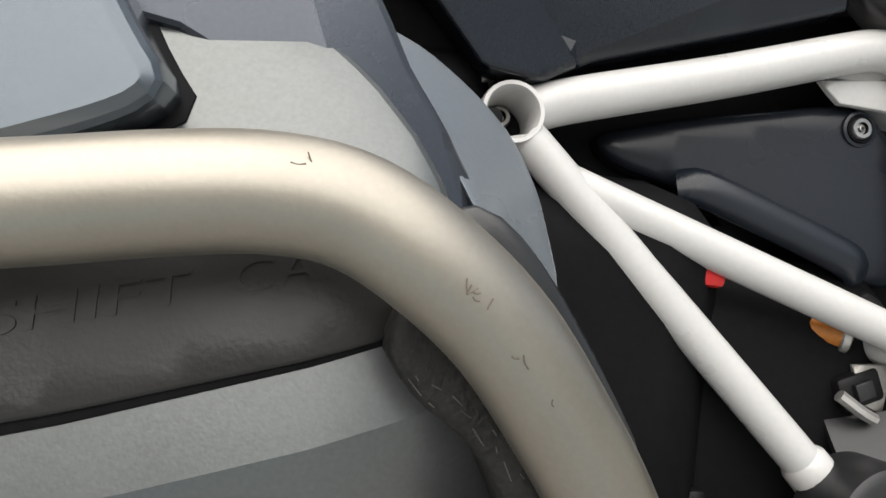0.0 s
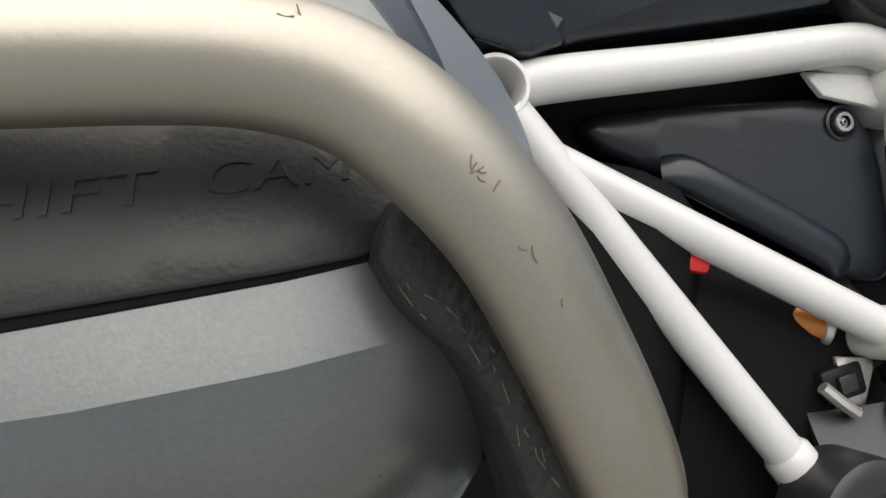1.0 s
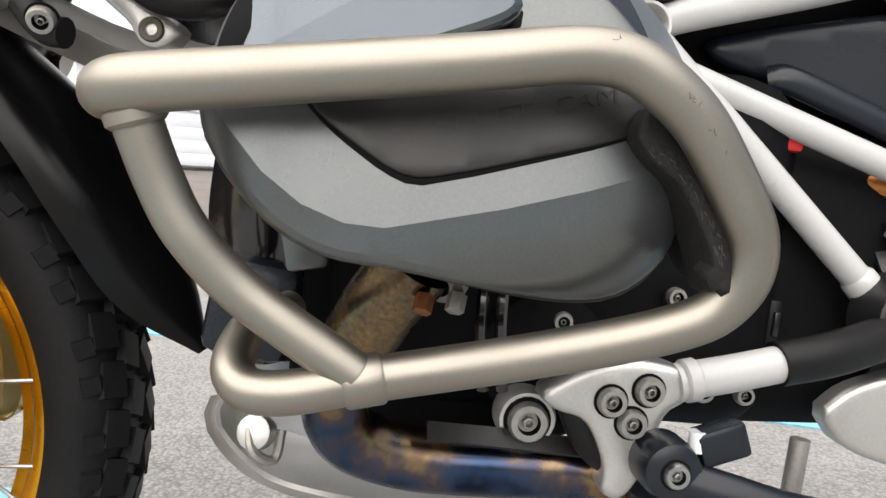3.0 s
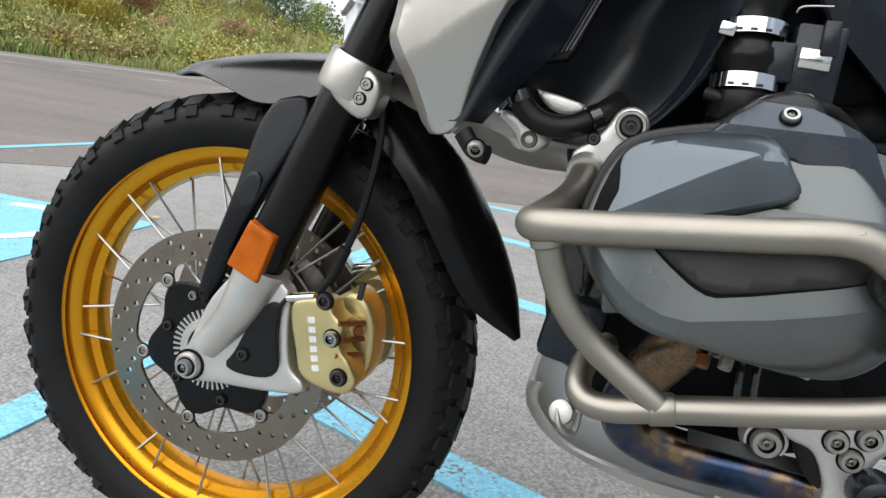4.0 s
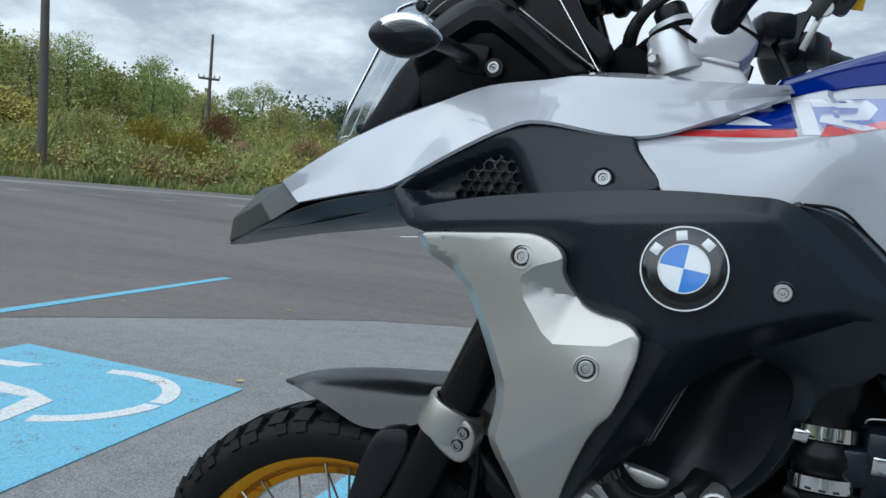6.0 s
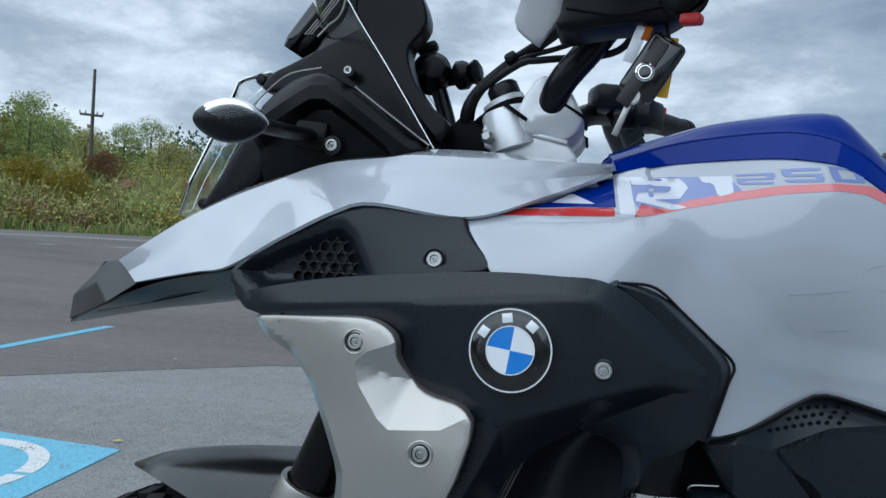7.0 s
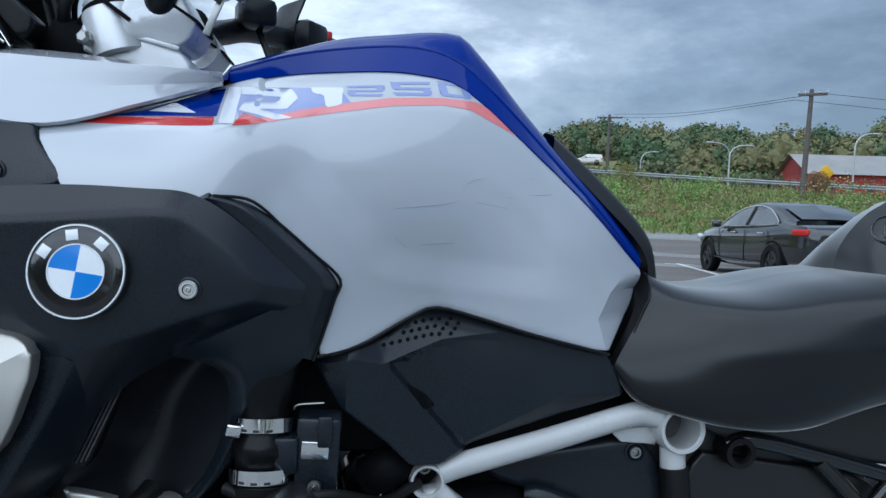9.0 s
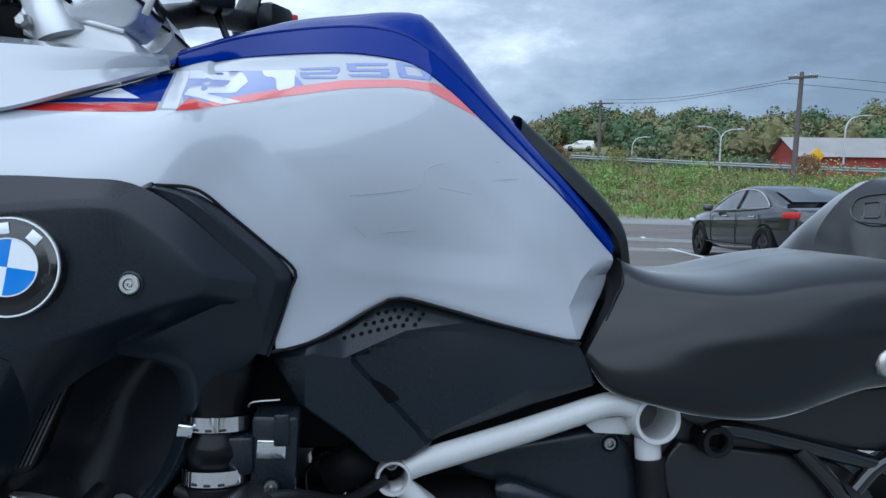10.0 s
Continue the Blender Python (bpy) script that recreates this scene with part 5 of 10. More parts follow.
def build_fork():
    for s in (-1, 1):
        y = s * 0.105
        fork = part("fork_leg", tube([(0.262, y, 0.88), (0.082, y, 0.455)], 0.029, n=28, smooth=False), SATIN_BLACK, bike, "black fork leg with silver axle casting")
        part("stanchion", tube([(0.345, y, 1.08), (0.215, y, 0.77)], 0.022, n=24, smooth=False), GLOSS_BLACK, fork)
        # axle casting: sleeve, web down to the axle and back to the caliper
        bm = bmesh.new()
        sweep(bm, [(0.093, y, 0.468), (0.078, y, 0.434), (0.058, y, 0.396), (0.022, y, 0.350)], 0.034, n=24, r_end=0.020)
        part("axle_casting", bm, ALU, fork, "silver cast axle holder")
        web = [(-0.014, 0.33), (0.0, 0.352), (0.021, 0.409), (0.056, 0.455), (0.095, 0.462), (0.122, 0.450), (0.134, 0.438), (0.132, 0.395), (0.138, 0.342), (0.160, 0.330), (0.160, 0.313), (0.10, 0.307), (0.033, 0.305), (0.003, 0.300), (-0.012, 0.312)]
        hole = [(0.050, 0.333), (0.064, 0.350), (0.076, 0.378), (0.090, 0.408), (0.112, 0.428), (0.124, 0.424), (0.122, 0.385), (0.128, 0.340), (0.112, 0.326), (0.07, 0.325)]
        pm = panel(web, level(-0.112), 0.018, 0.004, 0.008)
        part("caliper_bracket", pm if s < 0 else mirrored(pm), ALU, fork)
        # no hole is cut: a black slab on the bracket paints the opening's shade
        hm = panel(hole, level(-0.1145), 0.004, 0.001, 0.008)
        part("bracket_opening_shade", hm if s < 0 else mirrored(hm), SOFT_RUBBER, fork)
        bolt((0.078, s * 0.1155, 0.352), 0.0075, (0, s, 0), 0.004, fork, DARK_BOLT, "sensor_bolt")
        bolt((0.003, s * 0.113, 0.323), 0.018, (0, s, 0), 0.008, fork, ALU, "axle_clamp")
        bolt((0.003, s * 0.122, 0.323), 0.011, (0, s, 0), 0.008, fork, BOLT_STEEL, "axle_bolt")
        rf = panel([(0.088, 0.526), (0.121, 0.511), (0.102, 0.452), (0.062, 0.470)], level(-0.143), 0.012, 0.002, 0.006, 0)
        part("reflector", rf if s < 0 else mirrored(rf), AMBER, fork, "amber side reflector")
        # clamp of the fork brace
        bm = lathe([(0.031, -0.022), (0.037, -0.022), (0.038, -0.018), (0.038, 0.018), (0.037, 0.022), (0.031, 0.022)], (0.187, y, 0.703), Vector((0.18, 0, 0.425)), 32)
        clamp = part("fork_clamp", bm, SILVER_PAINT, fork, "silver fork clamp with two bolts")
        lug = panel([(0.198, 0.726), (0.234, 0.700), (0.222, 0.662), (0.205, 0.655), (0.175, 0.675), (0.165, 0.69), (0.182, 0.72)], level(-0.137), 0.03, 0.006, 0.008)
        part("clamp_lug", lug if s < 0 else mirrored(lug), SILVER_PAINT, clamp)
        for (bx, bz) in ((0.2135, 0.696), (0.207, 0.680)):
            bolt((bx, s * 0.138, bz), 0.0065, (0, s, 0), 0.003, clamp, BOLT_STEEL)
        # brake caliper
        cp = [(0.137, 0.432), (0.168, 0.443), (0.189, 0.437), (0.193, 0.422), (0.204, 0.419), (0.206, 0.405), (0.201, 0.395), (0.206, 0.380), (0.216, 0.372), (0.230, 0.346), (0.221, 0.329), (0.201, 0.326), (0.167, 0.334), (0.153, 0.346), (0.148, 0.371), (0.138, 0.408)]
        cm = panel(cp, level(-0.118), 0.035, 0.004, 0.008, 1)
        cal = part("brake_caliper", cm if s < 0 else mirrored(cm), PALE_GOLD, bike, "pale gold four-piston brake caliper")
        cm = panel([(0.165, 0.425), (0.2, 0.45), (0.228, 0.42), (0.232, 0.36), (0.218, 0.32), (0.19, 0.33), (0.185, 0.39)], level(-0.068), 0.04, 0.008, 0.009)
        part("caliper_half", cm if s < 0 else mirrored(cm), PALE_GOLD, cal)
        for (bx, bz) in ((0.207, 0.349), (0.181, 0.440)):
            bolt((bx, s * 0.119, bz), 0.010, (0, s, 0), 0.006, cal, DARK_BOLT)
        bolt((0.194, s * 0.119, 0.396), 0.010, (0, s, 0), 0.007, cal, BOLT_STEEL, "banjo_bolt")
        for q in range(4):
            part("brake_pad_pin", tube([(0.20 + 0.006 * (q % 2), s * 0.118, 0.415 - q * 0.02), (0.222, s * 0.085, 0.412 - q * 0.02)], 0.0035, n=8, smooth=False), COPPER, cal)
        # lettering of the maker stands as plain pale bars
        for q in range(6):
            xc, zc = 0.1650 + q * 0.0021, 0.4135 - q * 0.0118
            bar = panel([(xc - 0.0045, zc + 0.0030), (xc + 0.0045, zc + 0.0045), (xc + 0.0055, zc - 0.0030), (xc - 0.0035, zc - 0.0045)], level(-0.1184), 0.001, 0.0, 0.008, 0)
            part("maker_mark", bar if s < 0 else mirrored(bar), SILVER_CAST, cal, "plain pale bar where the maker's lettering stands")
        for q in range(2):
            zc = 0.402 - q * 0.05
            part("piston_housing", lathe([(0.0, 0.006), (0.010, 0.005), (0.014, 0.0), (0.015, -0.02)], (0.212, s * 0.086, zc), (0.75, s * 0.6, 0.1), 20), PALE_GOLD, cal)
            part("piston_cap", lathe([(0.0, 0.002), (0.006, 0.002), (0.007, 0.0), (0.007, -0.004)], (0.217, s * 0.0905, zc), (0.75, s * 0.6, 0.1), 16), COPPER, cal)
        part("bleed_nipple", tube([(0.212, s * 0.085, 0.44), (0.216, s * 0.085, 0.462)], 0.004, n=8, smooth=False), DARK_BOLT, cal)
        part("brake_hose", tube([(0.222, s * 0.098, 0.68), (0.222, s * 0.10, 0.62), (0.208, s * 0.103, 0.54), (0.185, s * 0.106, 0.475), (0.168, s * 0.110, 0.446)], 0.0048, n=8, steps=28), SOFT_RUBBER, fork)
        part("hose_fitting", tube([(0.131, s * 0.113, 0.434), (0.165, s * 0.112, 0.441)], 0.006, n=10, smooth=False), CHROME, fork)
        part("hose_sleeve", tube([(0.196, s * 0.105, 0.505), (0.182, s * 0.107, 0.468)], 0.0075, n=10, smooth=False), SOFT_RUBBER, fork)
        part("sensor_cable", tube([(0.150, s * 0.112, 0.436), (0.128, s * 0.116, 0.43), (0.120, s * 0.118, 0.40), (0.124, s * 0.116, 0.35)], 0.003, n=7, steps=24), SOFT_RUBBER, fork)
    part("axle", tube([(0.003, -0.12, 0.323), (0.003, 0.12, 0.323)], 0.009, n=14, smooth=False), ALU, bike)
    # cross brace above the wheel
    part("fork_brace", tube([(0.19, -0.12, 0.705), (0.2, 0, 0.735), (0.19, 0.12, 0.705)], 0.016, n=14), SILVER_PAINT, bike)
    part("telelever_arm", loft([[(0.20, -0.1, 0.73), (0.36, -0.09, 0.66), (0.47, -0.15, 0.655)], [(0.21, -0.03, 0.745), (0.36, -0.05, 0.68), (0.47, -0.12, 0.68)], [(0.22, -0.03, 0.72), (0.36, -0.05, 0.65), (0.47, -0.12, 0.635)], [(0.20, -0.1, 0.70), (0.36, -0.09, 0.635), (0.47, -0.15, 0.63)]], n=14, m=3), ALU, bike, "cast aluminium suspension arm")


build_fork()


def build_front_fender():
    f = loft([[(-0.11, -0.004, 0.684), (-0.055, -0.05, 0.690), (0.0, -0.068, 0.677), (0.05, -0.076, 0.662), (0.10, -0.078, 0.668), (0.16, -0.078, 0.69)],
              [(-0.112, -0.002, 0.687), (-0.06, -0.03, 0.703), (0.0, -0.045, 0.708), (0.06, -0.052, 0.712), (0.12, -0.055, 0.717), (0.19, -0.055, 0.73)],
              [(-0.113, 0, 0.688), (-0.06, 0, 0.709), (0.0, 0, 0.722), (0.06, 0, 0.73), (0.12, 0, 0.735), (0.2, 0, 0.742)]], n=26, m=5)
    bm = bmesh.new()
    m2 = mirrored(f)
    for src in (f, m2):
        me = bpy.data.meshes.new("q")
        src.to_mesh(me)
        src.free()
        bm.from_mesh(me)
        bpy.data.meshes.remove(me)
    bmesh.ops.remove_doubles(bm, verts=bm.verts, dist=1e-4)
    bmesh.ops.recalc_face_normals(bm, faces=bm.faces)
    bmesh.ops.solidify(bm, geom=list(bm.faces), thickness=0.003)
    part("front_fender", bm, FENDER_PLASTIC, bike, "charcoal plastic front mudguard with a pointed nose")
    r = []
    for (x, z, w, dx, dz) in ((0.20, 0.665, 0.07, 0.02, 0.02), (0.265, 0.60, 0.075, 0.025, 0.02), (0.315, 0.525, 0.07, 0.03, 0.018), (0.355, 0.455, 0.05, 0.028, 0.012), (0.40, 0.402, 0.006, 0.004, 0.003)):
        r.append((x, z, w, dx, dz))
    cur = [[(x - 0.55 * dx, s * w, z - 0.55 * dz) for x, z, w, dx, dz in r] for s in (-1,)]
    cur += [[(x + 0.3 * dx, -w * 0.92, z + 0.3 * dz) for x, z, w, dx, dz in r], [(x + dx, -w * 0.45, z + dz) for x, z, w, dx, dz in r], [(x + 1.25 * dx, 0, z + 1.25 * dz) for x, z, w, dx, dz in r],
            [(x + dx, w * 0.45, z + dz) for x, z, w, dx, dz in r], [(x + 0.3 * dx, w * 0.92, z + 0.3 * dz) for x, z, w, dx, dz in r], [(x - 0.55 * dx, w, z - 0.55 * dz) for x, z, w, dx, dz in r]]
    part("rear_mudguard", loft(cur, n=22, m=3, thick=0.004), SATIN_BLACK, bike, "black mudguard blade behind the front wheel")
    cheek = panel([(0.071, 0.664), (0.125, 0.68), (0.132, 0.66), (0.128, 0.632), (0.076, 0.532), (0.04, 0.455), (0.012, 0.397), (-0.002, 0.404), (0.012, 0.455), (0.048, 0.545)], tps([(0.07, -0.096, 0.66), (0.13, -0.10, 0.66), (0.05, -0.118, 0.53), (0.0, -0.104, 0.40)]), 0.014, 0.006, 0.012)
    both("fork_cover", cheek, FAIRING_BLACK, bike, "charcoal plastic fork cover")
    both("cover_emblem_recess", panel([(0.056, 0.56), (0.075, 0.585), (0.088, 0.575), (0.08, 0.545), (0.064, 0.528)], level(-0.1185), 0.002, 0.001, 0.008), BLACK_PLASTIC, bike)
    bolt((0.0, -0.108, 0.413), 0.006, parent=bike)


build_front_fender()

# ---- bodywork ----
TANK_BASE = tps([(0.535, -0.135, 1.108), (0.66, -0.19, 0.919), (0.639, -0.198, 0.842), (0.958, -0.12, 0.837), (1.01, -0.068, 0.933), (0.562, -0.215, 1.057),
            (0.759, -0.135, 0.885), (0.389, -0.218, 1.047), (0.72, -0.165, 1.12), (0.62, -0.155, 1.12), (0.79, -0.15, 1.11), (0.86, -0.142, 1.05),
            (0.93, -0.115, 0.995), (0.78, -0.176, 1.0), (0.70, -0.194, 1.0), (0.88, -0.149, 0.93), (0.6, -0.214, 1.0), (0.47, -0.228, 1.02)])


SHOULDER = [(0.38, 1.038), (0.50, 1.054), (0.576, 1.060), (0.611, 1.069), (0.651, 1.078), (0.704, 1.087), (0.755, 1.092), (0.788, 1.088), (0.819, 1.074), (0.844, 1.060), (0.90, 1.012), (0.96, 0.958), (0.995, 0.925)]
PLATE_FRONT = [(0.575, 1.075), (0.591, 1.051), (0.611, 1.014), (0.635, 0.990), (0.670, 0.954), (0.690, 0.925), (0.722, 0.915), (0.766, 0.908), (0.86, 0.90), (1.08, 0.884)]


def TANK(x, z):
    """Depth of the tank's flank: it leans in above the shoulder, and the plate behind the front fold turns back a little."""
    x, z = np.atleast_1d(x).astype(float), np.atleast_1d(z).astype(float)
    zs = np.interp(x, [p[0] for p in SHOULDER], [p[1] for p in SHOULDER])
    zf = np.interp(x, [p[0] for p in PLATE_FRONT], [p[1] for p in PLATE_FRONT])
    d = np.where((x > 0.575) & (z > zf), near_line(x, z, PLATE_FRONT), 0)
    return TANK_BASE(x, z) + np.clip(z - zs, 0, 0.04) * 0.30 * np.clip((0.95 - x) / 0.05, 0, 1) + np.clip(d, 0, 0.03) * 0.22 * np.clip((0.93 - x) / 0.06, 0, 1)


def on_tank(lift):
    return lambda x, z: TANK(x, z) - lift


def build_tank():
    KNEE = [(0.960, 0.825), (0.944, 0.875), (0.961, 0.903), (0.982, 0.921)]

    def knee(x, z):
        # the flank folds in towards the seat
        xl = np.interp(z, [p[1] for p in KNEE], [p[0] for p in KNEE])
        return np.clip(x - xl, 0, 0.06) * 0.5 * np.clip((0.925 - z) / 0.02, 0, 1)
    tank = both("tank_side", panel([(0.385, 1.052), (0.40, 1.03), (0.43, 0.985), (0.5, 0.96), (0.57, 0.95), (0.63, 0.93), (0.661, 0.917), (0.655, 0.89), (0.639, 0.842), (0.66, 0.842), (0.684, 0.850), (0.735, 0.876), (0.762, 0.886), (0.81, 0.875), (0.87, 0.859),
                                    (0.958, 0.836), (0.970, 0.850), (1.008, 0.888), (1.014, 0.92), (1.008, 0.934), (0.944, 0.989), (0.898, 1.027), (0.842, 1.071), (0.816, 1.093), (0.792, 1.112), (0.767, 1.125), (0.743, 1.128),
                                    (0.709, 1.130), (0.652, 1.127), (0.596, 1.122), (0.541, 1.113), (0.49, 1.085), (0.43, 1.06)], TANK, 0.02, 0.003, 0.006, 1, knee, [KNEE, SHOULDER, PLATE_FRONT]), WHITE_PAINT, bike, "glossy white tank side panel", angle=20)
    # graphics on the panel
    part("red_stripe", panel([(0.559, 1.058), (0.576, 1.060), (0.611, 1.070), (0.651, 1.079), (0.704, 1.089), (0.759, 1.095), (0.788, 1.093), (0.819, 1.079), (0.844, 1.069), (0.820, 1.092), (0.795, 1.103), (0.759, 1.103), (0.703, 1.098), (0.651, 1.088), (0.610, 1.078), (0.577, 1.066), (0.564, 1.070)], on_tank(0.00045), 0.0008, 0, 0.005, 0), PALE_RED_DECAL, tank, "pale red pinstripe")
    part("red_flash", panel([(0.559, 1.0585), (0.576, 1.0605), (0.590, 1.065), (0.566, 1.073)], on_tank(0.0007), 0.0008, 0, 0.005, 0), RED_DECAL, tank)
    part("blue_flash", panel([(0.440, 1.064), (0.473, 1.073), (0.524, 1.101), (0.538, 1.104), (0.541, 1.068), (0.50, 1.068)], on_tank(0.00045), 0.0008, 0, 0.005, 0), BLUE_PAINT, tank, "deep blue flash")
    part("red_flash", panel([(0.415, 1.055), (0.440, 1.063), (0.50, 1.0675), (0.540, 1.0675), (0.540, 1.058), (0.48, 1.057)], on_tank(0.00045), 0.0008, 0, 0.005, 0), RED_DECAL, tank, "red flash")
    part("white_flash", panel([(0.475, 1.072), (0.495, 1.084), (0.520, 1.072)], on_tank(0.0007), 0.0008, 0, 0.005, 0), DECAL_WHITE, tank)
    part("blue_field", panel([(0.545, 1.104), (0.60, 1.106), (0.628, 1.106), (0.6576, 1.1012), (0.6652, 1.0912), (0.641, 1.0831), (0.616, 1.0773), (0.582, 1.0685), (0.565, 1.063), (0.556, 1.081)], on_tank(0.00035), 0.0008, 0, 0.005, 0), PALE_BLUE_DECAL, tank, "pale blue field behind the letters")

    def slab(pts, mat=DECAL_WHITE, lift=0.0007):
        part("model_letter", panel(pts, on_tank(lift), 0.0008, 0, 0.005, 0), mat, tank)
    # the letter and numbers R 1250 as slanted block shapes
    slab([(0.541, 1.106), (0.555, 1.106), (0.560, 1.060), (0.545, 1.060)])
    slab([(0.555, 1.106), (0.606, 1.104), (0.614, 1.094), (0.604, 1.080), (0.578, 1.078), (0.612, 1.071), (0.596, 1.067), (0.56, 1.076), (0.563, 1.086), (0.595, 1.087), (0.597, 1.094), (0.557, 1.096)])
    slab([(0.625, 1.1065), (0.6584, 1.1075), (0.6566, 1.1006), (0.657, 1.0883), (0.6415, 1.0837), (0.6385, 1.0989), (0.6275, 1.0994)])
    # three pale blue numerals built of plain strokes, each in a slanted box
    def numeral(box, strokes):
        tl, tr, br, bl = (np.array(p) for p in box)
        for u0, v0, u1, v1 in strokes:
            q = [(1 - v) * ((1 - u) * tl + u * tr) + v * ((1 - u) * bl + u * br) for u, v in ((u0, v0), (u1, v0), (u1, v1), (u0, v1))]
            slab([tuple(p) for p in q], PALE_BLUE_DECAL, 0.00055)
    numeral([(0.6595, 1.1096), (0.6995, 1.1125), (0.697, 1.0995), (0.6623, 1.098)], ((0, 0, 1, 0.2), (0.78, 0.2, 1, 0.42), (0, 0.42, 1, 0.6), (0, 0.6, 0.22, 0.8), (0, 0.8, 1, 1)))
    numeral([(0.7042, 1.1163), (0.7458, 1.1204), (0.7472, 1.1041), (0.7077, 1.1018)], ((0, 0, 1, 0.2), (0, 0.2, 0.22, 0.42), (0, 0.42, 1, 0.6), (0.78, 0.6, 1, 0.8), (0, 0.8, 1, 1)))
    numeral([(0.7527, 1.1223), (0.7847, 1.1227), (0.7912, 1.1058), (0.7564, 1.1054)], ((0, 0, 1, 0.2), (0, 0.2, 0.26, 0.8), (0.74, 0.2, 1, 0.8), (0, 0.8, 1, 1)))
    # faint outlines of the large pale mark on the flank
    for pts in ([(0.710, 0.988), (0.772, 0.997), (0.782, 1.012)], [(0.714, 0.959), (0.726, 0.949)], [(0.741, 0.953), (0.776, 0.956)], [(0.796, 0.998), (0.830, 0.993)], [(0.830, 1.004), (0.860, 1.008), (0.882, 1.010)],
                [(0.852, 0.970), (0.909, 0.977)], [(0.785, 1.016), (0.80, 1.022), (0.86, 1.026)]):
        part("mark_outline", tube([(x, float(TANK(x, z)[0]) + 0.0001, z) for x, z in pts], 0.00035, n=6, steps=14), GREY_DECAL, tank)
    # blue upper shell
    low = [(0.541, 1.112), (0.596, 1.121), (0.652, 1.126), (0.709, 1.129), (0.743, 1.127), (0.767, 1.124), (0.792, 1.111), (0.816, 1.092), (0.842, 1.070), (0.898, 1.026), (0.944, 0.988), (1.010, 0.931)]
    A = [(x, float(TANK(x, z)[0]) - 0.002, z) for x, z in low]
    B = [(0.538, -0.112, 1.124), (0.596, -0.112, 1.143), (0.652, -0.113, 1.154), (0.709, -0.115, 1.160), (0.745, -0.117, 1.158), (0.772, -0.118, 1.150), (0.797, -0.118, 1.134), (0.822, -0.117, 1.112), (0.85, -0.114, 1.086), (0.904, -0.102, 1.036), (0.952, -0.086, 0.994), (1.014, -0.058, 0.936)]
    C = [(0.532, -0.06, 1.140), (0.60, -0.06, 1.163), (0.655, -0.06, 1.178), (0.715, -0.06, 1.186), (0.752, -0.06, 1.190), (0.786, -0.06, 1.188), (0.805, -0.06, 1.172), (0.832, -0.062, 1.143), (0.862, -0.062, 1.108), (0.915, -0.06, 1.052), (0.965, -0.055, 1.003), (1.018, -0.045, 0.945)]
    D = [(0.53, 0, 1.145), (0.60, 0, 1.172), (0.655, 0, 1.188), (0.715, 0, 1.199), (0.752, 0, 1.203), (0.790, 0, 1.202), (0.812, 0, 1.184), (0.838, 0, 1.153), (0.868, 0, 1.116), (0.92, 0, 1.060), (0.97, 0, 1.010), (1.022, 0, 0.952)]
    both("tank_top", loft([A, B], 40, 4, 0.004), BLUE_PAINT, bike, "glossy deep blue tank shell")
    both("tank_crown", loft([B, [(p[0], p[1] + 0.012, p[2] + 0.002) for p in B], C, D], 40, 4, 0.004), BLUE_PAINT, bike)
    both("tank_ridge", tube([(p[0], p[1] + 0.002, p[2] + 0.0004) for p in B], 0.0026, n=10, steps=60), BLUE_PAINT, bike)
    both("tank_nose", loft([[(0.541, -0.136, 1.112), (0.538, -0.112, 1.124), (0.532, -0.06, 1.140), (0.53, 0, 1.145)], [(0.52, -0.13, 1.108), (0.515, -0.10, 1.11), (0.51, -0.06, 1.112), (0.51, 0, 1.112)]], 14, 3), BLUE_PAINT, bike)
    both("tank_pad", loft([[(0.90, -0.062, 1.063), (0.96, -0.06, 1.008), (1.02, -0.05, 0.95), (1.032, -0.045, 0.90)], [(0.905, -0.045, 1.082), (0.97, -0.045, 1.026), (1.03, -0.04, 0.965), (1.045, -0.04, 0.905)], [(0.905, 0, 1.092), (0.975, 0, 1.036), (1.036, 0, 0.972), (1.05, 0, 0.91)]], 20, 4), DARK_PLASTIC, bike, "black pad at the back of the tank")
    # hidden body that closes the tank from below
    part("tank_body", block((0.42, 0.2, 0.16), (0.76, 0, 0.95), (0, 12, 0), 0.03), VOID_BLACK, bike)


build_tank()


